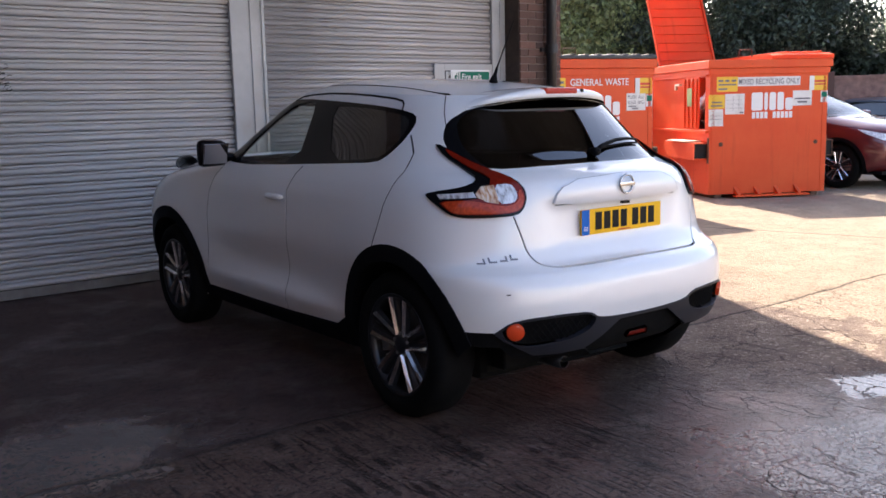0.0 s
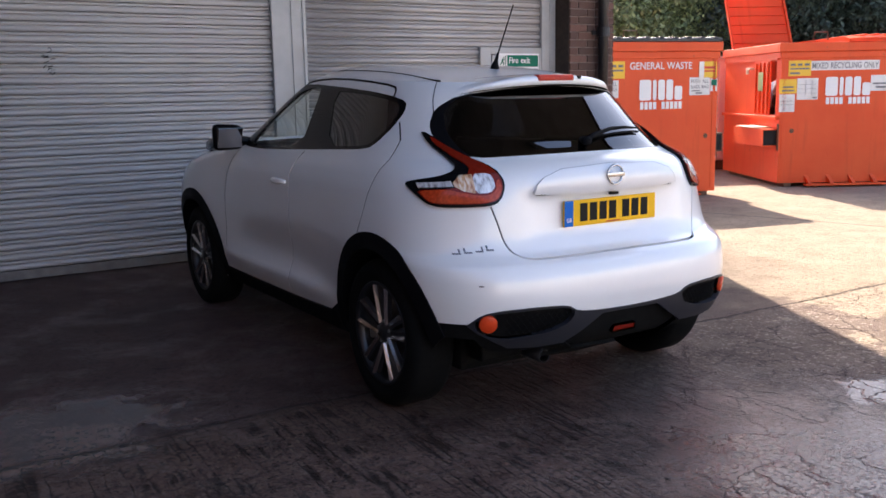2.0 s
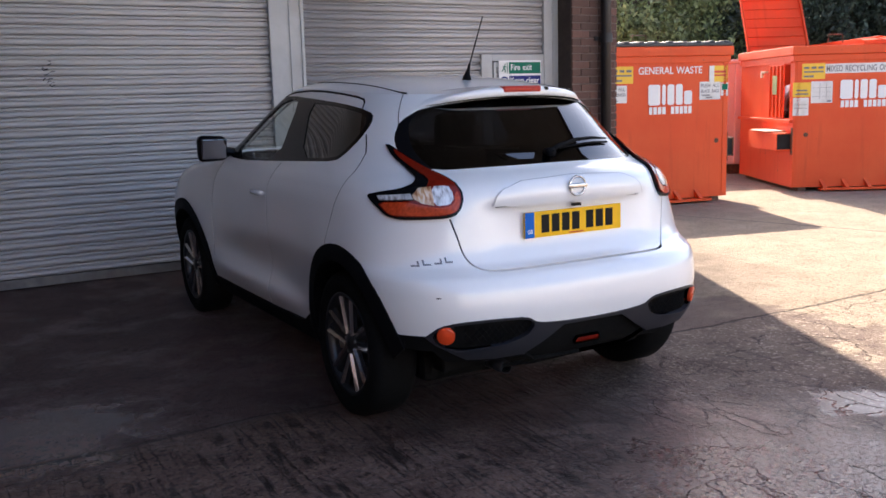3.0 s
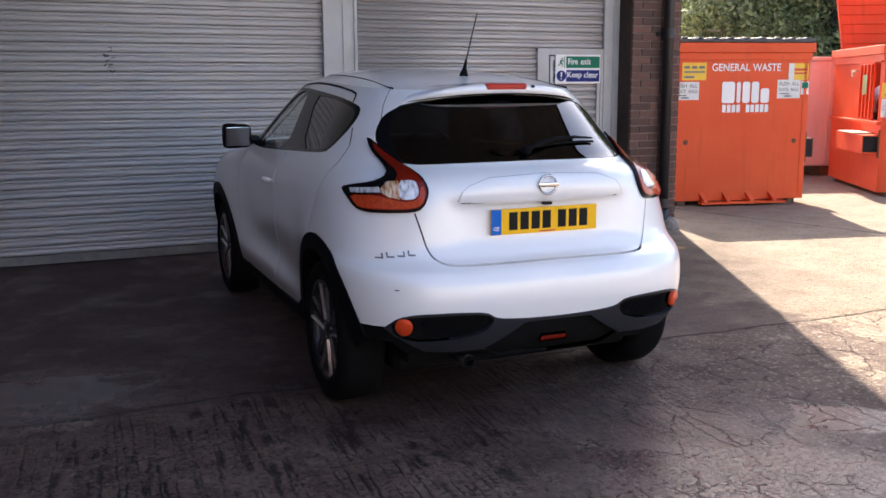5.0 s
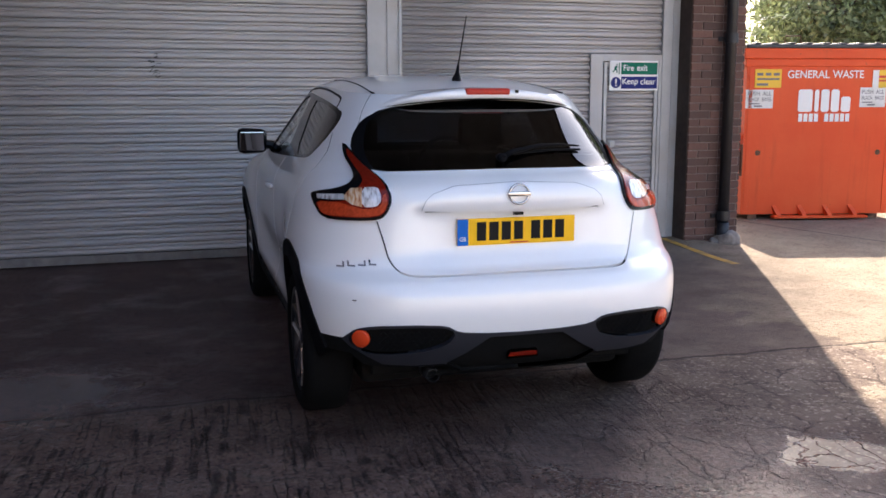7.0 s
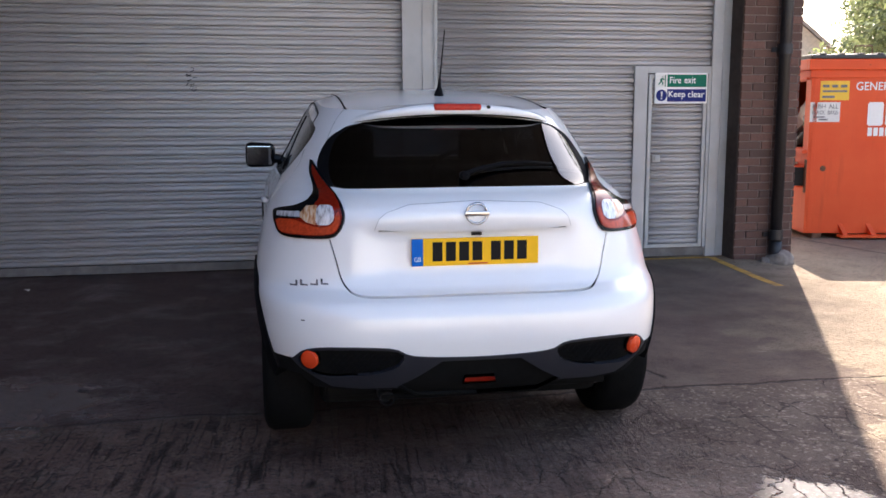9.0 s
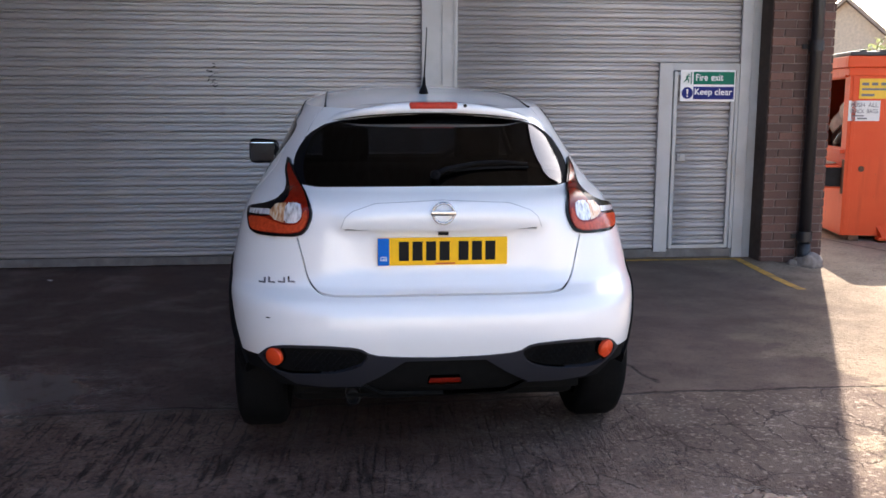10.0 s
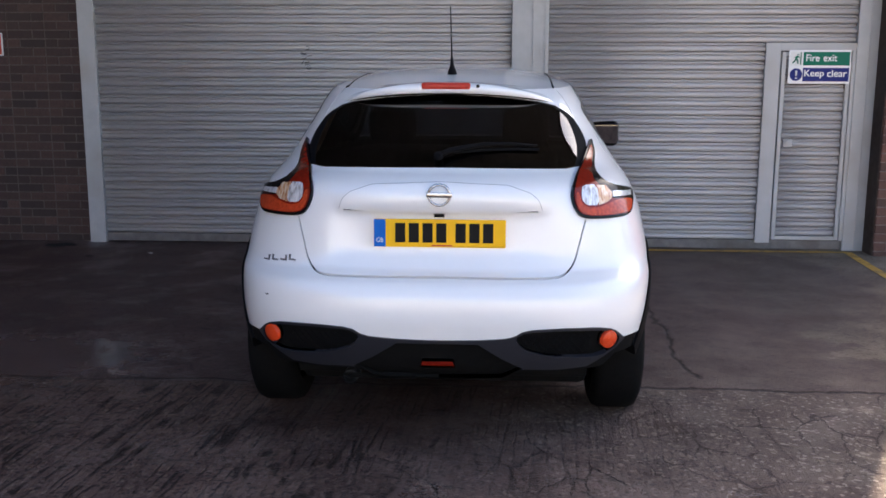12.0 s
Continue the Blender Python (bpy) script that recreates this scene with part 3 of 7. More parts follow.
def painted_line(pts, width):
    bm = bmesh.new()
    for (x0, y0), (x1, y1) in zip(pts, pts[1:]):
        d = Vector((x1 - x0, y1 - y0)).normalized() * width / 2
        k = 14
        row = []
        for i in range(k + 1):
            t = i / k
            x, y = x0 + (x1 - x0) * t, y0 + (y1 - y0) * t
            z = 0.035 * min(max((y - 6.2) / 1.0, 0), 1) + 0.006
            j = 0.012 * noise.noise(Vector((x * 6, y * 6, 3)))
            row.append((bm.verts.new((x - d.y * (1 + j * 20), y + d.x * (1 + j * 20), z)), bm.verts.new((x + d.y, y - d.x, z))))
        for a, b in zip(row, row[1:]):
            bm.faces.new((a[1], b[1], b[0], a[0]))
    return bm


yl = part("yellow_line", painted_line([(3.9, 7.12), (6.46, 7.12), (6.43, 5.85)], 0.075), M_LINE)
tagged(yl, "worn yellow line painted on the concrete by the shutters", "road marking", kind="structure")

# ---- building with two roller shutters ----
WALL_Y, PIER_Y, WALL_TOP = 7.27, 7.00, 5.15
PIER_X0, PIER_X1 = 6.63, 7.20
BASE = 0.045


def slat_mesh(x0, x1, pitch):
    """One curved slat with its rolled lock."""
    prof = [(0.008, 0.0), (-0.014, 0.003), (-0.023, 0.012), (-0.027, 0.024), (-0.024, 0.036), (-0.015, 0.0445), (0.007, 0.0460), (0.007, 0.0495), (-0.012, 0.051), (-0.016, 0.060), (-0.013, 0.069), (0.009, 0.0725), (0.012, pitch), (0.020, pitch), (0.020, 0.0)]
    bm = bmesh.new()
    a = [bm.verts.new((x0, y, z)) for y, z in prof]
    b = [bm.verts.new((x1, y, z)) for y, z in prof]
    n = len(a)
    for i in range(n):
        f = bm.faces.new((a[i], a[(i + 1) % n], b[(i + 1) % n], b[i]))
        f.smooth = i in (1, 2, 3, 4, 8, 9)
    bm.faces.new(a[::-1])
    bm.faces.new(b)
    bmesh.ops.recalc_face_normals(bm, faces=bm.faces)
    me = bpy.data.meshes.new("slat")
    bm.to_mesh(me)
    bm.free()
    me.materials.append(M_SHUTTER)
    return me


PITCH, SHUTTER_TOP = 0.0765, 4.0


def shutter(name, x0, x1, cut=None):
    """A roller shutter; cut is the wicket's opening (x, x, top)."""
    root = tagged(empty(name, pose(0, 0, 0)), "closed light grey steel roller shutter, scuffed and dusty", "roller shutter", kind="structure")
    me = slat_mesh(x0, x1, PITCH)
    short = slat_mesh(x0, cut[0], PITCH) if cut else None
    tail = slat_mesh(cut[1], x1, PITCH) if cut and x1 - cut[1] > 0.03 else None
    z = BASE + 0.075
    while z < SHUTTER_TOP:
        below = cut and z + 0.03 < cut[2]
        for data in ((short, tail) if below else (me,)):
            if data is None:
                continue
            ob = new("slat", data)
            ob.parent = root
            ob.location = (0, WALL_Y, z)
        z += PITCH
    if not cut:
        part("bottom_rail", boxes((x0, x1, WALL_Y - 0.025, WALL_Y + 0.02, BASE, BASE + 0.073), bevel=0.004), M_RAIL, root)
    else:
        part("bottom_rail", boxes((x0, x1, WALL_Y - 0.025, WALL_Y + 0.02, BASE - 0.005, BASE + 0.073), bevel=0.004), M_RAIL, root)
    return root


shutter("shutter_1", -0.07, 3.58)
shutter("shutter_2", 3.86, 6.46, cut=(5.70, 6.455, 1.775))


def frame_posts():
    """Steel guides on both sides of the shutters."""
    specs = (("guide_left", -0.20, -0.055), ("guide_middle", 3.565, 3.875), ("guide_right", 6.445, 6.66))
    for n_, a, b in specs:
        bm = boxes((a, b, WALL_Y - 0.055, WALL_Y + 0.05, BASE - 0.03, SHUTTER_TOP), bevel=0.004)
        if n_ == "guide_middle":
            box(bm, a + 0.175, a + 0.182, WALL_Y - 0.066, WALL_Y - 0.05, BASE - 0.02, SHUTTER_TOP)
            box(bm, b - 0.03, b - 0.004, WALL_Y - 0.068, WALL_Y - 0.05, BASE - 0.02, SHUTTER_TOP)
        if n_ == "guide_right":
            box(bm, a + 0.10, a + 0.106, WALL_Y - 0.062, WALL_Y - 0.05, BASE - 0.02, SHUTTER_TOP)
            box(bm, b - 0.016, b - 0.002, WALL_Y - 0.075, WALL_Y - 0.05, BASE - 0.02, SHUTTER_TOP)
        ob = part(n_, bm, M_FRAME)
        tagged(ob, "grey painted steel guide beside a roller shutter", "door frame", kind="structure")


frame_posts()


def wicket():
    """The small escape door let into the second shutter."""
    root = tagged(empty("door_1", pose(5.70, WALL_Y, 0)), "closed grey steel wicket door with pressed slats in a shutter", "door", kind="structure")
    y0 = -0.045
    part("door_frame", boxes((0.0, 0.125, y0, 0.03, BASE + 0.05, 1.80), (0.125, 0.755, y0, 0.03, 1.735, 1.80), (0.715, 0.755, y0, 0.03, BASE + 0.075, 1.735), bevel=0.003), M_FRAME, root)
    leaf = part("door_leaf", boxes((0.135, 0.168, y0 - 0.006, 0.01, 0.125, 1.725), (0.672, 0.705, y0 - 0.006, 0.01, 0.125, 1.725), (0.168, 0.672, y0 - 0.006, 0.01, 0.125, 0.158), (0.168, 0.672, y0 - 0.006, 0.01, 1.69, 1.725), bevel=0.003), M_FRAME, root)
    me = slat_mesh(0.168, 0.672, PITCH)
    for i in range(20):
        ob = new("slat", me)
        ob.parent = leaf
        ob.location = (0, -0.008, 0.160 + i * PITCH)
    part("gap", boxes((0.125, 0.715, 0.012, 0.022, 0.10, 1.74)), M_GAP, root)
    lock = bmesh.new()
    box(lock, 0.185, 0.262, y0 - 0.012, y0 + 0.012, 0.925, 0.995, 0.004)
    tube(lock, [(0.222, y0 - 0.01, 0.962), (0.222, y0 - 0.028, 0.962)], 0.024, 16)
    part("lock", lock, M_FRAME, leaf, "round steel lock on a square plate")
    for z in (0.32, 0.95, 1.55):
        part("hinge", tube(bmesh.new(), [(0.709, y0 - 0.012, z), (0.709, y0 - 0.012, z + 0.09)], 0.009, 8), M_FRAME, root)


wicket()


def exit_sign():
    root = tagged(empty("safety_sign", pose(5.888, WALL_Y - 0.062, 1.462)), "green and blue fire exit keep clear sign on the wicket door", "sign")
    w, h = 0.512, 0.278
    part("panel", boxes((0, w, 0, 0.006, 0, h), bevel=0.001), M_SIGN_W, root)
    part("green_field", boxes((0.118, w - 0.012, -0.003, 0, 0.150, 0.262)), M_SIGN_G, root)
    part("pictogram_field", boxes((0.012, 0.108, -0.003, 0, 0.150, 0.262)), M_LABEL_W, root)
    fig = bmesh.new()
    for p0, p1, r in (((0.055, 0.20), (0.066, 0.228), 0.007), ((0.055, 0.20), (0.040, 0.180), 0.006), ((0.040, 0.180), (0.028, 0.172), 0.005), ((0.058, 0.202), (0.074, 0.186), 0.006), ((0.074, 0.186), (0.070, 0.164), 0.005), ((0.064, 0.225), (0.046, 0.212), 0.005), ((0.066, 0.226), (0.084, 0.214), 0.005), ((0.070, 0.236), (0.072, 0.242), 0.009)):
        tube(fig, [(p0[0], -0.004, p0[1]), (p1[0], -0.004, p1[1])], r, 6)
    box(fig, 0.092, 0.100, -0.005, -0.003, 0.154, 0.258)
    part("pictogram", fig, M_SIGN_G, root)
    part("blue_field", boxes((0.120, w - 0.012, -0.003, 0, 0.018, 0.130)), M_SIGN_B, root)
    disc = bmesh.new()
    tube(disc, [(0.064, 0.0, 0.074), (0.064, -0.003, 0.074)], 0.052, 28)
    part("blue_disc", disc, M_SIGN_B, root)
    mark = bmesh.new()
    tube(mark, [(0.064, -0.004, 0.062), (0.064, -0.004, 0.108)], [0.006, 0.010], 8)
    tube(mark, [(0.064, -0.004, 0.040), (0.064, -0.004, 0.050)], 0.009, 8)
    part("exclamation_mark", mark, M_SIGN_W, root)
    lettering("word", "Fire", 0.058, M_SIGN_W, root, pose(0.140, -0.0045, 0.183), 0.110, 0.012)
    lettering("word", "exit", 0.056, M_SIGN_W, root, pose(0.282, -0.0045, 0.183), 0.113, 0.012)
    lettering("word", "Keep", 0.072, M_SIGN_W, root, pose(0.132, -0.0045, 0.042), 0.162, 0.012)
    lettering("word", "clear", 0.058, M_SIGN_W, root, pose(0.320, -0.0045, 0.056), 0.164, 0.012)


exit_sign()


def brick_data(l, h, d, seed=0, mat=None):
    rng = random.Random(seed)
    bm = bmesh.new()
    box(bm, 0, l, -d, 0.02, 0, h)
    es = [e for e in bm.edges if all(v.co.y < -d + 1e-4 for v in e.verts)]
    bmesh.ops.bevel(bm, geom=es, offset=0.004, segments=1, affect="EDGES")
    for v in bm.verts:
        v.co += Vector((rng.uniform(-1, 1), rng.uniform(-1, 1), rng.uniform(-1, 1))) * 0.0012
    me = bpy.data.meshes.new("brick")
    bm.to_mesh(me)
    bm.free()
    me.materials.append(mat or M_BRICK)
    return me


def brick_face(parent, origin, ang, length, z0, z1, limit, rng, seed=0, mat=None):
    """Brickwork on a vertical face: single bricks first, joined ones past the limit."""
    cl, ch, gap = 0.225, 0.075, 0.010
    kinds = {}
    rest_v, rest_f = [], []
    count = 0
    m0 = Matrix.Translation(origin) @ Matrix.Rotation(ang, 4, "Z")
    row = 0
    z = z0
    while z < z1:
        x = 0.0
        if row % 2:
            pieces = [0.1025, 0.215] * int(length / cl + 1)
        else:
            pieces = [0.215, 0.1025] * int(length / cl + 2)
        for l in pieces:
            if x > length - 0.03:
                break
            l = round(min(l, length - x), 3)
            key = (l, rng.randrange(3))
            m = m0 @ pose(x, rng.uniform(-0.002, 0.002), z)
            if count < limit:
                if key not in kinds:
                    kinds[key] = brick_data(l, ch - gap, 0.008, seed + len(kinds), mat)
                ob = new("brick", kinds[key])
                ob.parent = parent
                ob.matrix_parent_inverse = parent.matrix_world.inverted()
                ob.matrix_world = m
                count += 1
            else:
                b = len(rest_v)
                for q in ((0, -0.008, 0), (l, -0.008, 0), (l, -0.008, ch - gap), (0, -0.008, ch - gap), (0, 0.01, 0), (l, 0.01, 0), (l, 0.01, ch - gap), (0, 0.01, ch - gap)):
                    rest_v.append(m @ Vector(q))
                rest_f += [tuple(b + i for i in q) for q in ((0, 1, 2, 3), (1, 0, 4, 5), (3, 2, 6, 7), (2, 1, 5, 6), (0, 3, 7, 4))]
            x += l + gap
        z += ch
        row += 1
    if rest_v:
        ob = mesh_part("brickwork", rest_v, rest_f, mat or M_BRICK, parent)
        ob.matrix_parent_inverse = parent.matrix_world.inverted()
        tagged(ob, kind="stuff")


def build_walls():
    rng = random.Random(4)
    pier = part("wall_pier", boxes((PIER_X0, PIER_X1 - 0.006, PIER_Y + 0.006, 16.0, -0.05, WALL_TOP)), M_MORTAR)
    tagged(pier, "dark red brick pier and side wall at the building's corner", "wall", kind="structure")
    reveal = part("wall_reveal", boxes((PIER_X0 - 0.012, PIER_X0 - 0.001, PIER_Y + 0.012, WALL_Y + 0.05, -0.03, WALL_TOP)), M_BROWN)
    tagged(reveal, "dark brown painted reveal beside the shutter", "wall", kind="structure")
    left = part("wall_left", boxes((-7.0, -0.20, WALL_Y + 0.0, WALL_Y + 0.3, -0.05, WALL_TOP)), M_MORTAR_OLD)
    tagged(left, "dark old brick wall beside the roller shutter", "wall", kind="structure")
    lintel = part("wall_lintel", boxes((-0.20, PIER_X0, WALL_Y - 0.03, WALL_Y + 0.3, SHUTTER_TOP, WALL_TOP)), M_CLOSE)
    tagged(lintel, "plain brick wall over the shutters", "wall", kind="structure")
    back = part("wall_back", boxes((-7.0, PIER_X0, 15.5, 16.0, -0.05, WALL_TOP)), M_CLOSE)
    tagged(back, "plain rear wall of the workshop", "wall", kind="structure")
    roof = part("roof", boxes((-7.2, PIER_X1 + 0.1, WALL_Y - 0.1, 16.2, WALL_TOP, WALL_TOP + 0.15)), M_CLOSE)
    tagged(roof, "flat roof of the workshop", "roof", kind="structure")
    shade = part("wall_behind_shutters", boxes((-0.2, PIER_X0, WALL_Y + 0.35, WALL_Y + 0.5, -0.05, WALL_TOP)), M_GAP)
    tagged(shade, "dark wall closing the workshop behind the shutters", "wall", kind="structure")
    brick_face(pier, (PIER_X0 - 0.004, PIER_Y + 0.004, 0.0), 0.0, PIER_X1 - PIER_X0 + 0.004, 0.0, 3.2, 300, rng)
    brick_face(pier, (PIER_X1 - 0.004, PIER_Y + 0.0, 0.0), math.pi / 2, 2.5, 0.0, 3.0, 0, rng, 40)
    brick_face(left, (-2.2, WALL_Y, 0.03), 0.0, 1.995, 0.0, 3.0, 300, rng, 80, M_BRICK_OLD)


build_walls()


def canopy():
    """The flat sheet-metal canopy that shades the bay before the shutters."""
    x0, x1, y0, y1, z = -4.6, 7.25, 2.06, WALL_Y - 0.12, 4.95
    root = part("canopy", boxes((x0, x1, y0, y1, z + 0.10, z + 0.16), (x0, x1, y0, y0 + 0.05, z - 0.02, z + 0.10), (x1 - 0.05, x1, y0 + 0.05, y1, z - 0.02, z + 0.10)), M_CANOPY)
    tagged(root, "plain dark flat canopy over the bay before the shutters", "canopy", kind="structure")


canopy()


def light_walls():
    """Plain unseen walls round the yard, behind and beside the camera, added for light."""
    # pale, to bounce sun onto the car's rear and the shutters
    w = part("wall_yard_south", boxes((-14, 34, -13.5, -13.0, -0.05, 3.4)), M_BOUNCE)
    tagged(w, "plain pale rendered wall closing the yard", "wall", kind="structure")
    # dark, to block sky light from the car's left flank
    w = part("wall_yard_west", boxes((-4.6, -4.2, -12.9, 7.2, -0.05, 6.4)), M_CLOSE)
    tagged(w, "plain dark brick wall closing the yard", "wall", kind="structure")


light_walls()


def downpipe():
    x, y = 7.0, PIER_Y - 0.075
    root = tagged(empty("downpipe", pose(x, y, 0)), "black cast iron rainwater pipe on the brick pier", "drainpipe")
    part("pipe", tube(bmesh.new(), [(0, 0, 0.14), (0, 0, WALL_TOP)], 0.052, 20), M_PIPE, root, smooth=True)
    part("shoe", tube(bmesh.new(), [(0, 0, 0.20), (0, 0, 0.12), (-0.01, -0.035, 0.05), (-0.02, -0.08, 0.03)], [0.060, 0.060, 0.058, 0.056], 16), M_PIPE, root, smooth=True)
    for z in (0.22, 1.9, 3.7):
        part("collar", tube(bmesh.new(), [(0, 0, z), (0, 0, z + 0.09)], 0.064, 20), M_PIPE, root)
        part("bracket", boxes((-0.10, 0.10, 0.045, 0.066, z + 0.02, z + 0.06)), M_PIPE, root)


downpipe()


def rubble(x, y, s, seed):
    rng = random.Random(seed)
    bm = bmesh.new()
    bmesh.ops.create_icosphere(bm, subdivisions=3, radius=1)
    for v in bm.verts:
        k = 1 + 0.35 * noise.noise(v.co * 1.7 + Vector((seed, 0, 0)))
        v.co = Vector((v.co.x * s[0] * k, v.co.y * s[1] * k, max(v.co.z, -0.2) * s[2] * k + s[2] * 0.2))
    ob = part("rubble", bm, M_RUBBLE, smooth=True)
    ob.location = (x, y, 0.0)
    tagged(ob, "lump of grey mortar rubble at the foot of the drainpipe", "rubble")


rubble(7.02, 6.86, (0.14, 0.09, 0.10), 3)
rubble(6.90, 6.90, (0.07, 0.05, 0.05), 8)


def litter(x, y, seed, mat, s):
    rng = random.Random(seed)
    bm = bmesh.new()
    vs = [bm.verts.new((math.cos(a) * s * rng.uniform(0.5, 1), math.sin(a) * s * rng.uniform(0.3, 0.8), rng.uniform(0.004, 0.02))) for a in np.linspace(0, 2 * math.pi, 9)[:-1]]
    bm.faces.new(vs)
    r = bmesh.ops.extrude_face_region(bm, geom=list(bm.faces))
    bmesh.ops.translate(bm, vec=(0, 0, -0.004), verts=[v for v in r["geom"] if isinstance(v, bmesh.types.BMVert)])
    ob = part("litter", bm, mat)
    ob.location = (x, y, 0.03 * min(max((y - 6.2), 0), 1))
    tagged(ob, "small scrap of litter on the concrete", "litter")


litter(0.52, 6.75, 1, M_LABEL_W, 0.03)
litter(-0.40, 7.05, 2, M_GAP, 0.16)
litter(0.05, 6.6, 3, M_GAP, 0.05)


def wall_notice():
    root = tagged(empty("wall_notice", pose(-1.10, WALL_Y - 0.02, 1.68)), "small orange notice with a white edge on the brick wall", "sign")
    part("panel", boxes((0, 0.205, 0, 0.008, 0, 0.195)), M_LABEL_W, root)
    part("orange_field", boxes((0.012, 0.193, -0.003, 0, 0.012, 0.183)), M_INK_RED, root)


wall_notice()


def graffiti(x, z, seed, n):
    """Worn dark scribble on the slats."""
    rng = random.Random(seed)
    bm = bmesh.new()
    for i in range(n):
        zz = z - 0.20 * i / n + rng.uniform(-0.01, 0.01)
        xx = x + rng.uniform(-0.035, 0.03)
        pts = [(xx + k * 0.018 + rng.uniform(-0.006, 0.006), WALL_Y - 0.0235, zz + rng.uniform(-0.012, 0.012)) for k in range(3)]
        tube(bm, pts, 0.0035, 5)
    ob = part("scribble", bm, M_INK)
    tagged(ob, "small worn dark scribble on the shutter slats", "graffiti")


graffiti(1.775, 1.75, 5, 11)


# ---- waste containers ----
def waste_container(where, label, closed_black, seed):
    """A tall steel front-loading container; x along its front, y to its back."""
    W, D, H = 1.74, 1.75 if closed_black else 2.3, 1.93
    root = tagged(empty("waste_container", where), label, "waste container", group="orange waste containers in the yard")
    t = 0.03
    # shell of plates, the side with an opening left of the front
    oz0, oz1, oy0, oy1 = 0.98, 1.70, 0.16, 0.98
    shell = bmesh.new()
    part("front_plate", boxes((0, W, 0, t, 0.06, H - 0.02)), M_ORANGE, root)
    part("back_plate", boxes((0, W, D - t, D, 0.06, H - 0.02)), M_ORANGE, root)
    part("side_plate", boxes((W - t, W, t, D - t, 0.06, H - 0.02)), M_ORANGE, root)
    part("floor_plate", boxes((t, W - t, t, D - t, 0.06, 0.09)), M_RUST, root)
    for y0, y1, z0, z1 in ((t, D - t, 0.06, oz0), (t, D - t, oz1, H - 0.02), (t, oy0, oz0, oz1), (oy1, D - t, oz0, oz1)):
        box(shell, 0, t, y0, y1, z0, z1)
    bmesh.ops.remove_doubles(shell, verts=shell.verts, dist=1e-4)
    part("hatch_plate", shell, M_ORANGE, root)
    part("rim", boxes((-0.045, W + 0.045, -0.045, 0.02, H - 0.115, H), (-0.045, W + 0.045, D - 0.02, D + 0.045, H - 0.115, H), (-0.045, 0.02, 0.02, D - 0.02, H - 0.115, H), (W - 0.02, W + 0.045, 0.02, D - 0.02, H - 0.115, H), bevel=0.008), M_ORANGE, root)
    part("lower_rim", boxes((-0.02, W + 0.02, -0.02, 0.004, H - 0.20, H - 0.117), (-0.02, 0.004, 0.004, D, H - 0.20, H - 0.117), bevel=0.006), M_ORANGE, root)
    for x in (0.03, W - 0.075):
        part("corner_rib", boxes((x, x + 0.045, -0.006, 0.001, 0.10, H - 0.2), bevel=0.002), M_ORANGE, root)
    for i in range(4):
        x = 0.40 + 0.30 * i
        g = bmesh.new()
        a = [g.verts.new(p) for p in ((x, 0, 0.03), (x, -0.11, 0.03), (x, -0.09, 0.06), (x - 0.035, 0, 0.165))]
        b = [g.verts.new(p) for p in ((x + 0.05, 0, 0.03), (x + 0.05, -0.11, 0.03), (x + 0.05, -0.09, 0.06), (x + 0.015, 0, 0.165))]
        g.faces.new(a)
        g.faces.new(b[::-1])
        for k in range(4):
            g.faces.new((a[k], b[k], b[(k + 1) % 4], a[(k + 1) % 4]))
        bmesh.ops.recalc_face_normals(g, faces=g.faces)
        part("gusset", g, M_ORANGE, root)
    part("foot_rail", boxes((0.36, W - 0.28, -0.115, 0, 0.022, 0.05), bevel=0.004), M_ORANGE, root)
    for x in (0.1, W - 0.2):
        part("skid", boxes((x, x + 0.1, 0.02, D - 0.02, 0.0, 0.06)), M_RUST, root)
    # fork pockets on both sides
    for side, x0, x1 in ((-1, -0.20, -0.001), (1, W + 0.001, W + 0.14)):
        pk = boxes((x0, x1, 0.06, 1.25, 0.555, 0.57), (x0, x1, 0.06, 1.25, 0.775, 0.79), (x0, x0 + 0.012, 0.06, 1.25, 0.57, 0.775) if side < 0 else (x1 - 0.012, x1, 0.06, 1.25, 0.57, 0.775))
        pocket = part("fork_pocket", pk, M_ORANGE if side < 0 else M_RUST, root)
        part("throat", boxes((min(x0, x1) + 0.014, max(x0, x1) - 0.002, 0.075, 0.09, 0.572, 0.773)), M_GAP, pocket)
        part("wear_plate", boxes((-0.012, 0.0, 0.0, 0.055, 0.50, 0.86)) if side < 0 else boxes((W, W + 0.012, 0.0, 0.055, 0.50, 0.86)), M_RUST, root)
    part("loading_shelf", boxes((-0.26, -0.002, 0.28, 0.95, 0.80, 0.815), bevel=0.003), M_CREAM, root, "pale worn loading shelf")
    part("sill_bar", boxes((-0.05, -0.001, 0.02, D - 0.02, 0.925, 0.965), bevel=0.004), M_ORANGE, root)
    part("door_track", boxes((-0.035, -0.001, 0.06, D - 0.1, 1.715, 1.74), bevel=0.003), M_ORANGE, root)
    sl = 0.32 if not closed_black else 1.0
    door = part("sliding_door", boxes((-0.030, -0.012, sl, sl + 0.62, 0.97, 1.715), bevel=0.003), M_ORANGE, root)
    for k in range(4):
        part("rib", boxes((-0.052, -0.030, sl + 0.05 + 0.15 * k, sl + 0.09 + 0.15 * k, 0.99, 1.69), bevel=0.004), M_ORANGE, door)
    part("notice", boxes((-0.056, -0.053, sl + 0.2, sl + 0.38, 1.30, 1.56)), M_LABEL_G, door)
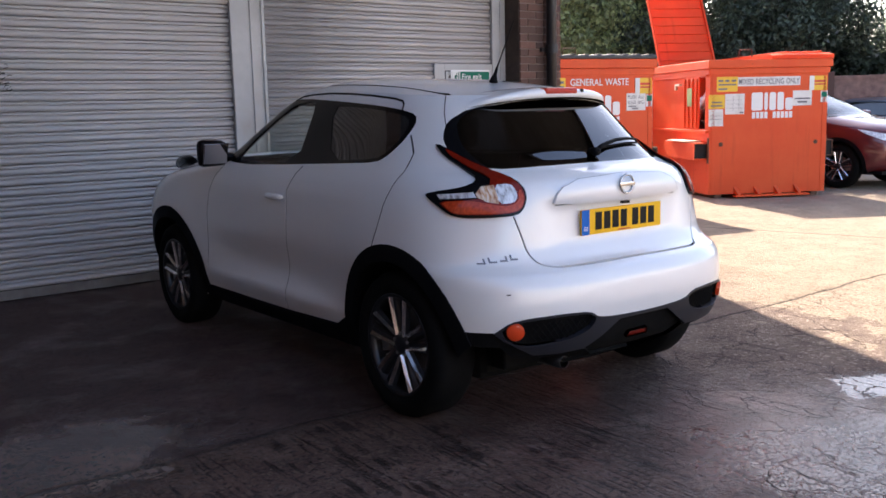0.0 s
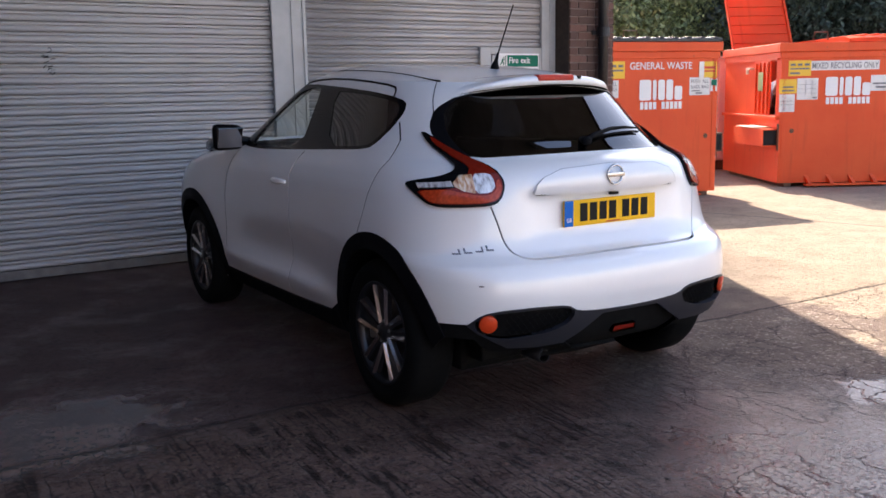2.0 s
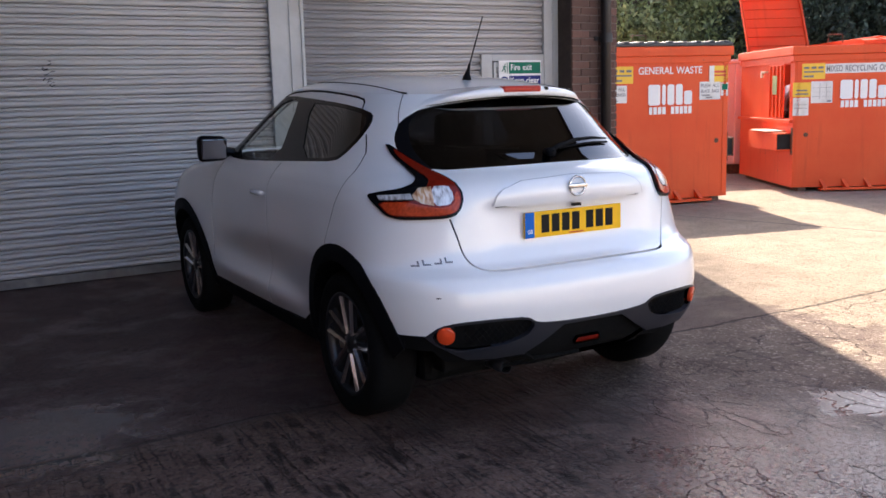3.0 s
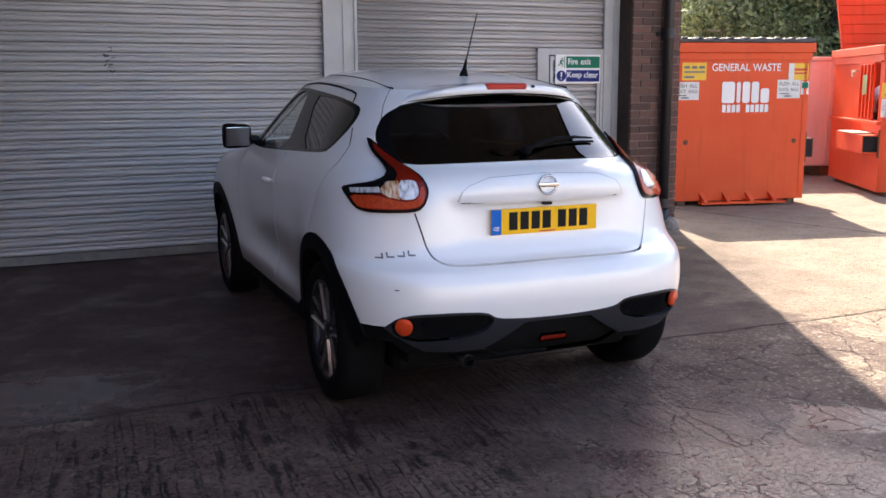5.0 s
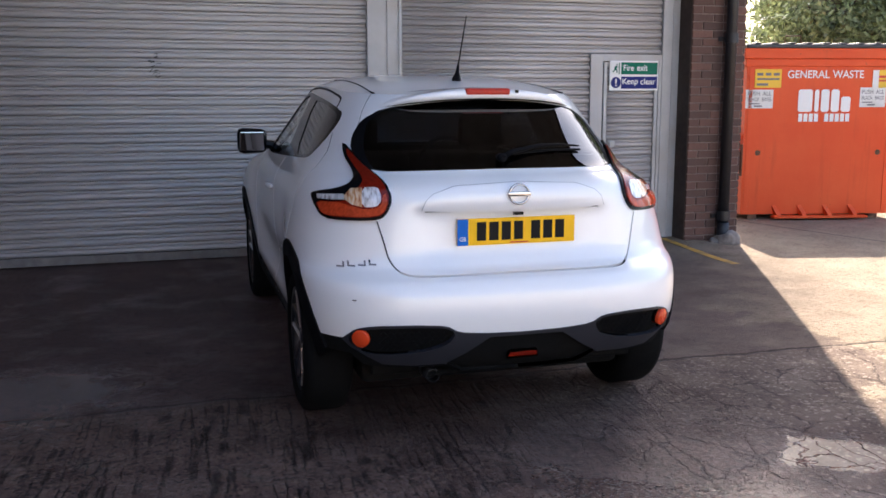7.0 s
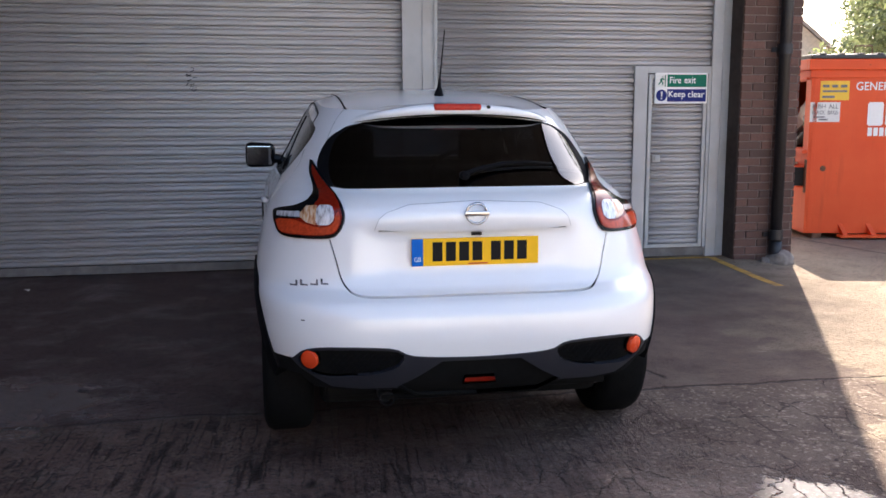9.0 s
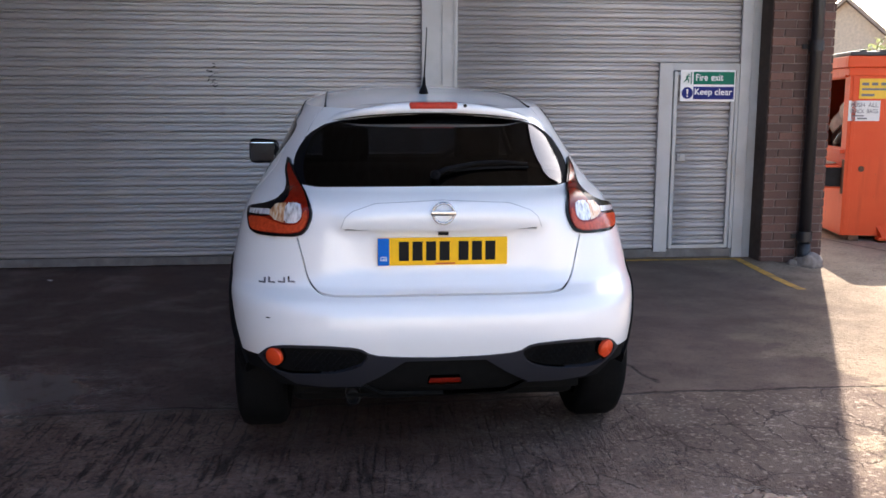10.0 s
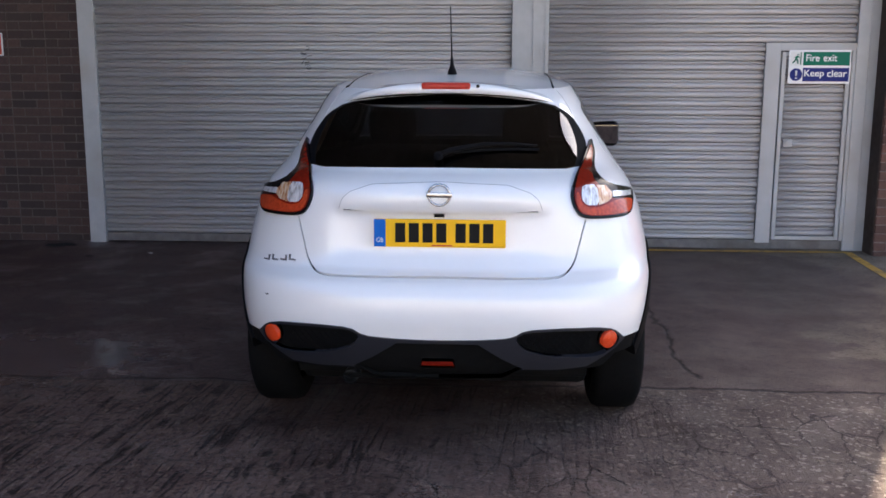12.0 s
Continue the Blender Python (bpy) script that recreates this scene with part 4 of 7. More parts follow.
    part("latch", boxes((-0.09, -0.036, sl + 0.62, sl + 0.80, 1.60, 1.63), (-0.09, -0.06, sl + 0.74, sl + 0.80, 1.54, 1.60), bevel=0.004), M_CREAM, root)
    rng = random.Random(seed)
    for k in range(5):
        bm = bmesh.new()
        bmesh.ops.create_icosphere(bm, subdivisions=3, radius=0.24)
        for v in bm.verts:
            v.co *= 1 + 0.3 * noise.noise(v.co * 5 + Vector((k * 7, seed, 0)))
        ob = part("rubbish_bag", bm, M_BAGCLEAR if k in (2, 4) else M_BAG, smooth=True)
        ob.matrix_world = where @ pose(0.30 + rng.uniform(0, 0.1), 0.25 + 0.17 * k, 1.02 + 0.16 * (k % 3), rng.uniform(0, 90), 0, rng.uniform(0, 360))
        tagged(ob, "crumpled rubbish bag in the container's open hatch", "rubbish bag", group="rubbish bags")
    part("rubbish_heap", boxes((0.05, W - 0.05, 0.05, D - 0.05, 0.1, 0.98)), M_BAG, root)
    # lids
    if closed_black:
        lid = part("lid", boxes((-0.03, W + 0.03, -0.05, D + 0.03, H + 0.002, H + 0.045), bevel=0.01), M_LIDBLACK, root, "black plastic lid with ribs")
        for k in range(9):
            x = 0.06 + k * (W - 0.16) / 8
            part("lid_rib", boxes((x, x + 0.07, -0.055, D, H + 0.045, H + 0.062), bevel=0.008), M_LIDBLACK, lid)
    else:
        lid = bmesh.new()
        prof = [(-0.05, H + 0.003), (-0.05, H + 0.045), (0.10, H + 0.075), (D + 0.03, H + 0.09), (D + 0.03, H + 0.003)]
        a = [lid.verts.new((W * 0.5 + 0.01, y, z)) for y, z in prof]
        b = [lid.verts.new((W * 0.62, y, z + (0.012 if 0 < i < 4 else 0))) for i, (y, z) in enumerate(prof)]
        c = [lid.verts.new((W + 0.05, y, z + (0.008 if 0 < i < 4 else 0))) for i, (y, z) in enumerate(prof)]
        for p, q in ((a, b), (b, c)):
            for k in range(5):
                lid.faces.new((p[k], q[k], q[(k + 1) % 5], p[(k + 1) % 5]))
        lid.faces.new(a)
        lid.faces.new(c[::-1])
        bmesh.ops.recalc_face_normals(lid, faces=lid.faces)
        lid = part("lid", lid, M_ORANGE_LID, root, "closed orange plastic lid")
        for k in range(4):
            x = W * 0.62 + k * 0.16
            part("lid_rib", boxes((x, x + 0.05, -0.04, D, H + 0.085, H + 0.105), bevel=0.008), M_ORANGE_LID, lid)
        # the other leaf stands open, leaning back
        open_lid = part("open_lid", boxes((-0.0, 0.94, 0.0, 0.03, 0.0, 1.75), (-0.0, 0.035, -0.035, 0.0, 0.0, 1.75), (0.905, 0.94, -0.035, 0.0, 0.0, 1.75), bevel=0.006), M_ORANGE_LID, root, "orange lid standing open")
        for k in range(10):
            part("lid_rib", boxes((0.04, 0.90, -0.014, 0.0, 0.09 + k * 0.165, 0.115 + k * 0.165), bevel=0.004), M_ORANGE_LID, open_lid)
        open_lid.matrix_local = OPEN_LID
    part("lid_handle", tube(bmesh.new(), [(0.52, 0.25, H + 0.04), (0.53, 0.25, H + 0.15), (0.71, 0.25, H + 0.15), (0.72, 0.25, H + 0.04)], 0.009, 6), M_RUST, root)
    # writing and labels on the front plate
    y = -0.004
    if closed_black:
        for word, x, w in (("GENERAL", 0.47, 0.485), ("WASTE", 0.99, 0.365)):
            lettering("word", word, 0.088, M_SIGN_W, root, pose(x, y - 0.004, 1.600), w, 0.012)
    else:
        part("label", boxes((0.40, 1.325, y, 0, 1.565, 1.690)), M_LABEL_W, root, "white label with black words")
        for word, x, w in (("MIXED", 0.415, 0.215), ("RECYCLING", 0.665, 0.415), ("ONLY", 1.115, 0.195)):
            lettering("word", word, 0.078, M_INK_GREY, root, pose(x, y - 0.003, 1.588), w, 0.010)
    # maker's mark as plain white blocks
    for x0, x1, z0, z1 in ((0.0, 0.165, 0, 0.25), (0.19, 0.24, 0, 0.25), (0.265, 0.36, 0, 0.25), (0.382, 0.477, 0, 0.25), (0.50, 0.61, 0, 0.17)):
        k = 0.018
        ring = [(x0 + k, z0), (x1 - k, z0), (x1, z0 + k), (x1, z1 - k), (x1 - k, z1), (x0 + k, z1), (x0, z1 - k), (x0, z0 + k)]
        ob = part("mark_block", prism(bmesh.new(), ring, -0.003 - 0.0004 * x0, 0.0), M_SIGN_W, root)
        ob.matrix_local = pose(0.607, y - 0.002, 1.225)
    for k in range(10):
        if k == 4:
            continue
        x = 0.62 + 0.061 * k
        part("number_bar", boxes((x, x + 0.045, y - 0.004, y, 1.115, 1.205)), M_SIGN_W, root)

    def label(name, x0, x1, z0, z1, mat, bars, ink=M_INK_GREY, words=()):
        lab = part(name, boxes((x0, x1, y - 0.002, 0.0, z0, z1)), mat, root)
        for bx0, bx1, bz0, bz1 in bars:
            part("print_bar", boxes((x0 + bx0 * (x1 - x0), x0 + bx1 * (x1 - x0), y - 0.005, y - 0.002, z0 + bz0 * (z1 - z0), z0 + bz1 * (z1 - z0))), ink, lab)
        for text, fx, fz, h in words:
            at, unit = x0 + fx * (x1 - x0), (x1 - x0) * 0.86 / len(text)
            for word in text.split():
                lettering("word", word, h, ink, lab, pose(at, y - 0.005, z0 + fz * (z1 - z0)), unit * len(word), 0.008)
                at += unit * (len(word) + 1)

    lines = [(0.08, 0.92, 0.42, 0.52), (0.08, 0.5, 0.12, 0.24), (0.08, 0.3, 0.66, 0.8), (0.4, 0.6, 0.66, 0.8), (0.7, 0.92, 0.66, 0.8)]
    label("label", 0.095, 0.40, 1.495, 1.70, M_LABEL_Y, lines)
    label("label", 1.46, 1.72, 1.49, 1.69, M_LABEL_Y, [(0.25, 0.9, 0.36, 0.46), (0.25, 0.9, 0.56, 0.70)], M_INK_RED)
    part("label_edge", boxes((1.46, 1.53, y - 0.006, y - 0.0025, 1.49, 1.69)), M_LABEL_W, root)
    label("label", 1.635, 1.735, 1.32, 1.48, M_LABEL_W, [(0.1, 0.9, 0.45, 0.9)], M_SIGN_G)
    if closed_black:
        push = (("PUSH ALL", 0.07, 0.68, 0.045), ("BLACK BAGS", 0.07, 0.38, 0.042))
        label("label", 0.0, 0.315, 1.265, 1.475, M_LABEL_W, [(0.1, 0.5, 0.22, 0.28), (0.3, 0.6, 0.08, 0.16)], M_INK_GREY, push)
        label("label", 1.325, 1.625, 1.276, 1.497, M_LABEL_W, [(0.1, 0.5, 0.22, 0.28), (0.3, 0.6, 0.08, 0.16)], M_INK_GREY, push)
    else:
        label("label", -0.02, 0.216, 1.265, 1.455, M_LABEL_Y, [(0.2, 0.8, 0.4, 0.5), (0.15, 0.85, 0.15, 0.25)], M_INK_GREY)
        label("label", 0.222, 0.505, 1.18, 1.465, M_LABEL_W, [(0.08, 0.92, 0.3, 0.31), (0.08, 0.92, 0.5, 0.51), (0.08, 0.92, 0.7, 0.71), (0.4, 0.41, 0.2, 0.9), (0.7, 0.71, 0.2, 0.9), (0.75, 0.95, 0.05, 0.12)], M_INK_GREY)
        label("label", -0.015, 0.195, 1.02, 1.255, M_LABEL_W, [(0.1, 0.9, 0.6, 0.62), (0.1, 0.9, 0.4, 0.42)], M_INK_GREY)
        label("label", 1.22, 1.50, 1.28, 1.49, M_LABEL_W, [(0.1, 0.9, 0.42, 0.52), (0.25, 0.75, 0.18, 0.30)], M_INK_GREY)
    for x in (0.13, W - 0.20):
        bm = bmesh.new()
        tube(bm, [(x + 0.04, 0.0, 0.765), (x + 0.04, -0.004, 0.765)], 0.032, 10)
        part("rust_patch", bm, M_RUST, root)
    return root


# hinged at the back, the open leaf leans away
OPEN_LID = Matrix.Translation((0.0, 2.01, 1.94)) @ Matrix.Rotation(radians(-30), 4, "X")
B2_ANG = math.degrees(math.atan2(-0.835, 1.382))
waste_container(pose(8.145, 8.32, 0, 0, 0, -13.0), "tall orange steel general waste container with a black lid", True, 1)
waste_container(pose(11.13, 7.97, 0, 0, 0, B2_ANG), "tall orange steel recycling container with one lid open", False, 2)


def sunlit_container():
    """A third container behind the gap, its pale pink painted to look sunlit."""
    root = tagged(empty("waste_container", pose(11.15, 10.95, 0, 0, 0, -20)), "faded pale pink steel waste container behind the others", "waste container", group="waste containers")
    part("body", boxes((0, 1.9, 0, 1.3, 0.16, 1.80), bevel=0.02), M_SUNLIT_PINK, root)
    part("rim", boxes((-0.03, 1.93, -0.03, 1.33, 1.80, 1.86), bevel=0.012), M_SUNLIT_PINK, root)
    for x in (0.25, 0.95, 1.65):
        part("rib", boxes((x - 0.03, x + 0.03, -0.03, 0.0, 0.20, 1.78), bevel=0.006), M_SUNLIT_PINK, root)
    for x in (0.1, 1.6):
        part("skid", boxes((x, x + 0.2, 0.05, 1.25, 0, 0.16), bevel=0.01), M_RUST, root)


sunlit_container()


# ---- trees and distance ----
def tree(x, y, height, spread, seed, leaf_mat, leaves, label, low=0.12):
    rng = random.Random(seed)
    root = tagged(empty("tree", pose(x, y, 0)), label, "tree", group="trees behind the yard")
    bm = bmesh.new()
    top = Vector((rng.uniform(-0.3, 0.3), rng.uniform(-0.3, 0.3), height * 0.75))
    tube(bm, [(0, 0, 0), (0.05, 0, height * 0.2), top * 0.6, top], [0.20, 0.16, 0.10, 0.04], 8)
    tips = []
    for k in range(16):
        z = height * rng.uniform(0.12, 0.7)
        a = rng.uniform(0, 2 * math.pi)
        r = spread * rng.uniform(0.5, 0.95)
        p0 = Vector((0, 0, z))
        p2 = Vector((math.cos(a) * r, math.sin(a) * r, z + height * rng.uniform(0.08, 0.28)))
        tube(bm, [p0, p0.lerp(p2, 0.5) + Vector((0, 0, 0.2)), p2], [0.06, 0.04, 0.015], 5)
        tips.append(p2)
    part("trunk", bm, M_BARK, root, smooth=True)
    # clumps scattered over an uneven crown, each a cloud of small leaves
    clumps = []
    for k in range(int(13 * height)):
        a, u = rng.uniform(0, 2 * math.pi), rng.uniform(-1, 1)
        rr = rng.uniform(0.55, 1.0) ** 0.6
        s = math.sqrt(1 - u * u)
        c = Vector((math.cos(a) * s * spread * rr, math.sin(a) * s * spread * rr, height * (0.5 + low * 0.5) + u * rr * height * (0.5 - low * 0.5)))
        c += Vector((0, 0, 0.4)) * noise.noise(c * 0.8 + Vector((seed, 0, 0)))
        clumps.append((c, rng.uniform(0.35, 0.85)))
    vs, fs = [], []
    for i in range(leaves):
        c, r = clumps[rng.randrange(len(clumps))]
        d = Vector((rng.gauss(0, 1), rng.gauss(0, 1), rng.gauss(0, 0.8)))
        p = c + d.normalized() * r * rng.uniform(0.5, 1.05)
        if p.z < 0.15:
            continue
        n = (d.normalized() + Vector((rng.uniform(-1, 1), rng.uniform(-1, 1), rng.uniform(-0.4, 1.2)))).normalized()
        t = n.orthogonal().normalized()
        t = (t * math.cos(i) + n.cross(t) * math.sin(i)).normalized()
        b = n.cross(t)
        s = rng.uniform(0.035, 0.085)
        j = len(vs)
        vs += [p - t * s, p + b * s * 0.5 + n * s * 0.12, p + t * s * 1.1, p - b * s * 0.5 + n * s * 0.12]
        fs.append((j, j + 1, j + 2, j + 3))
    mesh_part("crown", vs, fs, leaf_mat, root)
    return root


def wood():
    light, dark = "leafy broad tree in full summer leaf behind the yard", "dense dark evergreen tree behind the yard"
    for i, (bearing, dist, h, s, m_, lab) in enumerate((
            (44.0, 21.9, 5.0, 2.0, M_LEAF, light), (43.6, 31, 14.0, 3.2, M_LEAF, light), (49.0, 31, 14.0, 3.2, M_LEAF_DARK, dark), (45.5, 24.5, 8.6, 2.6, M_LEAF, light),
            (47.8, 25, 8.6, 2.7, M_LEAF, light), (51.5, 25, 10.0, 3.0, M_LEAF_DARK, dark), (55.5, 25.5, 6.6, 3.0, M_LEAF_DARK, dark),
            (58.4, 26, 6.0, 2.0, M_LEAF_DARK, dark), (62.8, 29, 3.7, 2.0, M_LEAF_DARK, dark), (72.0, 27, 6.0, 2.6, M_LEAF_DARK, dark))):
        tree(dist * math.sin(radians(bearing)), dist * math.cos(radians(bearing)), h, s, 20 + i, m_, 17000 if h < 7 else 26000, lab, 0.03)
    # undergrowth that closes the gaps
    rng = random.Random(77)
    vs, fs = [], []
    for i in range(26000):
        a = rng.uniform(40, 72)
        d = 27 + rng.uniform(-1, 3)
        z = rng.uniform(0.1, 4.2 if a < 61 else 2.9)
        p = Vector((d * math.sin(radians(a)), d * math.cos(radians(a)), z))
        n = Vector((rng.gauss(0, 1), rng.gauss(0, 1), rng.gauss(0, 1))).normalized()
        t = n.orthogonal().normalized()
        b = n.cross(t)
        s = rng.uniform(0.10, 0.2)
        j = len(vs)
        vs += [p - t * s, p + b * s * 0.5, p + t * s, p - b * s * 0.5]
        fs.append((j, j + 1, j + 2, j + 3))
    ob = mesh_part("undergrowth", vs, fs, M_LEAF_DARK)
    tagged(ob, "dark leafy undergrowth between the trees", "undergrowth", kind="stuff")


wood()


def boundary_wall():
    root = part("wall_boundary", boxes((0, 24, 0, 0.22, -0.05, 1.78), (0, 24, -0.03, 0.25, 1.78, 1.86)), M_BOUNDARY)
    root.matrix_world = pose(15.0, 18.0, 0, 0, 0, -52)
    tagged(root, "old brick boundary wall with a coping", "wall", kind="structure")
    for x in np.arange(1.0, 24, 2.4):
        ob = part("pier", boxes((x, x + 0.34, -0.12, 0.0, -0.05, 1.95), bevel=0.01), M_BRICK, root)


boundary_wall()


def far_house():
    root = tagged(empty("house", pose(22.9, 33.3, 0, 0, 0, -31)), "distant house with a pale tiled gable roof", "house")
    bm = bmesh.new()
    prism(bm, [(-2.3, 0), (1.2, 0), (1.2, 3.6), (-0.55, 5.2), (-2.3, 3.6)], 0, 9)
    part("wall", bm, M_CREAM, root)
    roof = bmesh.new()
    for s in (-1, 1):
        a = [roof.verts.new(p) for p in ((s * 2.0 - 0.55, -0.3, 3.42), (-0.55, -0.3, 5.25), (-0.55, 9.3, 5.25), (s * 2.0 - 0.55, 9.3, 3.42))]
        b = [roof.verts.new(v.co + Vector((0, 0, 0.16))) for v in a]
        roof.faces.new(a)
        roof.faces.new(b[::-1])
        for k in range(4):
            roof.faces.new((a[k], b[k], b[(k + 1) % 4], a[(k + 1) % 4]))
    bmesh.ops.recalc_face_normals(roof, faces=roof.faces)
    part("roof", roof, M_ROOF, root)


far_house()


def pole():
    ob = part("post", tube(bmesh.new(), [(0, 0, 0), (0, 0, 5.5)], 0.05, 12), M_STEEL, smooth=True)
    ob.location = (13.7, 10.15, 0)
    tagged(ob, "grey steel post behind the containers", "post")


pole()


# ---- cars ----
def smooth_profile(zs, vs):
    """Monotone cubic through a short profile."""
    zs, vs = np.array(zs, float), np.array(vs, float)
    h = np.diff(zs)
    d = np.diff(vs) / h
    m = np.zeros_like(vs)
    m[0], m[-1] = d[0], d[-1]
    for i in range(1, len(vs) - 1):
        if d[i - 1] * d[i] > 0:
            w1, w2 = 2 * h[i] + h[i - 1], h[i] + 2 * h[i - 1]
            m[i] = (w1 + w2) / (w1 / d[i - 1] + w2 / d[i])

    def f(z):
        z = np.clip(np.asarray(z, float), zs[0], zs[-1])
        i = np.clip(np.searchsorted(zs, z) - 1, 0, len(zs) - 2)
        t = (z - zs[i]) / h[i]
        return ((1 + 2 * t) * (1 - t) ** 2 * vs[i] + t * (1 - t) ** 2 * h[i] * m[i]
                + t * t * (3 - 2 * t) * vs[i + 1] + t * t * (t - 1) * h[i] * m[i + 1])
    return f


class Shape:
    """A car's skin: plan outlines stacked over height v. Way s: 0 rear middle, 1 to 2 flank, 3 front middle."""
    LENS = (1.25, 3.0, 1.2)

    def __init__(self, rear, front, width, rear_len, rear_pow, front_len, low, ring, axles, arch, crown, plate=0.0, front_pow=2.6, haunch=0.048, crease=0.020):
        self.rear, self.front, self.width = smooth_profile(*rear), smooth_profile(*front), smooth_profile(*width)
        self.rlen, self.rpow, self.flen = smooth_profile(*rear_len), smooth_profile(*rear_pow), smooth_profile(*front_len)
        self.low, self.ring, self.axles, self.arch, self.crown = low, ring, axles, arch, smooth_profile(*crown)
        self.plate, self.fpow, self.haunch, self.crease = plate, front_pow, haunch, crease

    def lift(self, y, v):
        """The glasshouse rises to the middle of its length."""
        t = np.clip((np.asarray(v, float) - 1.12) / 0.28, 0, 1)
        return self.arch[0] * np.exp(-((np.asarray(y, float) - self.arch[1]) / self.arch[2]) ** 2) * t * t * (3 - 2 * t)

    def outline(self, s, v):
        s, v = np.asarray(s, float), np.asarray(v, float)
        yr, yf, w, lr, lf, n, fp = self.rear(v), self.front(v), self.width(v), self.rlen(v), self.flen(v), self.rpow(v), self.fpow
        a = np.clip(s, 0, 1) * math.pi / 2
        sn, cs = np.maximum(np.sin(a), 1e-9), np.maximum(np.cos(a), 1e-9)
        rho = (sn ** n + cs ** n) ** (-1 / n)
        xr, y_r = w * rho * sn, yr + lr - lr * rho * cs
        b = np.clip(3 - s, 0, 1) * math.pi / 2
        sn, cs = np.maximum(np.sin(b), 1e-9), np.maximum(np.cos(b), 1e-9)
        rho = (sn ** fp + cs ** fp) ** (-1 / fp)
        xf, y_f = w * rho * sn, yf - lf + lf * rho * cs
        t = np.clip(s - 1, 0, 1)
        x = np.where(s <= 1, xr, np.where(s >= 2, xf, w))
        y = np.where(s <= 1, y_r, np.where(s >= 2, y_f, yr + lr + t * (yf - lf - yr - lr)))
        side = (x / w) ** 3
        x = x + side * self.haunch * np.exp(-(np.abs(y - self.axles[0] + 0.05) / 0.46) ** 3 - (np.abs(v - 0.62) / 0.29) ** 3)
        x = x + side * self.haunch * np.exp(-(np.abs(y - self.axles[1]) / 0.50) ** 3 - (np.abs(v - 0.66) / 0.30) ** 3)
        x = x - side * 0.024 * np.exp(-((y - sum(self.axles) / 2) / 0.62) ** 4 - ((v - 0.55) / 0.115) ** 2)
        x = x + side * self.crease * np.exp(-((y - sum(self.axles) / 2) / 0.78) ** 6 - ((v - 0.405) / 0.055) ** 2)
        if self.plate:
            back = np.clip((self.rear(0.9) + 0.35 - y) / 0.2, 0, 1)
            hollow = 1 / (1 + (np.abs(x) / 0.415) ** 14 + (np.abs(v - 0.868) / 0.098) ** 8)
            y = y + back * self.plate * hollow
        return x, y

    def point(self, u, v):
        x, y = self.outline(np.abs(u), v)
        return np.stack([np.sign(u) * x, y, np.asarray(v, float) + self.lift(y, v)], -1)

    def normal(self, u, v):
        e = 1e-4
        du = self.point(u + e, v) - self.point(u - e, v)
        lo, hi = np.maximum(v - e, self.low), np.minimum(v + e, self.ring)
        dv = self.point(u, hi) - self.point(u, lo)
        n = np.cross(du, dv)
        return n / np.maximum(np.linalg.norm(n, axis=-1, keepdims=True), 1e-12)

    def metre(self, s):
        """Way to a length for even meshing."""
        a = np.abs(s)
        l0, l1, l2 = self.LENS
        return np.sign(s) * np.where(a < 1, a * l0, np.where(a < 2, l0 + (a - 1) * l1, l0 + l1 + (a - 2) * l2))

    def way(self, q):
        a = np.abs(q)
        l0, l1, l2 = self.LENS
        return np.sign(q) * np.where(a < l0, a / l0, np.where(a < l0 + l1, 1 + (a - l0) / l1, 2 + (a - l0 - l1) / l2))

    def from_rear(self, x, z):
        w, n = float(self.width(z)), float(self.rpow(z))
        a, s, v = min(abs(x) / w, 0.9995), 0.5, z
        for _ in range(4):
            s = math.atan2(a, (1 - a ** n) ** (1 / n)) / (math.pi / 2)
            px, py = self.outline(s, v)
            v = z - float(self.lift(py, v))
            a = min(max(a + (abs(x) - float(px)) / w, 0), 0.9995)
        return math.copysign(s, x), v

    def from_side(self, y, z, sign=1):
        v = z
        for _ in range(6):
            v = z - float(self.lift(y, v))
        yr, yf, lr, lf, n = (float(f(v)) for f in (self.rear, self.front, self.rlen, self.flen, self.rpow))
        if y < yr + lr:
            b = min(max((yr + lr - y) / lr, 0), 1)
            s = math.atan2((1 - b ** n) ** (1 / n), b) / (math.pi / 2)
        elif y > yf - lf:
            b = min(max((y - yf + lf) / lf, 0), 1)
            s = 3 - math.atan2((1 - b ** self.fpow) ** (1 / self.fpow), b) / (math.pi / 2)
        else:
            s = 1 + (y - yr - lr) / (yf - lf - yr - lr)
        return sign * s, v

    def roof_point(self, r, u):
        """Roof over the ring, r from 1 at its rim to 0 on the spine."""
        p = self.point(np.asarray(u, float), np.full(np.shape(u), self.ring))
        y0, y1 = self.crown_span
        cy = np.clip(p[..., 1], y0, y1)
        x, y = p[..., 0] * r, cy + (p[..., 1] - cy) * r
        z = p[..., 2] + (np.maximum(self.crown(y), p[..., 2]) - p[..., 2]) * (1 - r ** 3.2)
        return np.stack([x, y, z], -1)


def inside(poly, pts):
    """Which pts lie in the polygon."""
    poly, hit = np.asarray(poly), np.zeros(len(pts), bool)
    x, y = pts[:, 0], pts[:, 1]
    x0, y0 = poly[-1]
    for x1, y1 in poly:
        c = (y0 > y) != (y1 > y)
        if y1 != y0:
            hit ^= c & (x < (x1 - x0) * (y - y0) / (y1 - y0) + x0)
        x0, y0 = x1, y1
    return hit


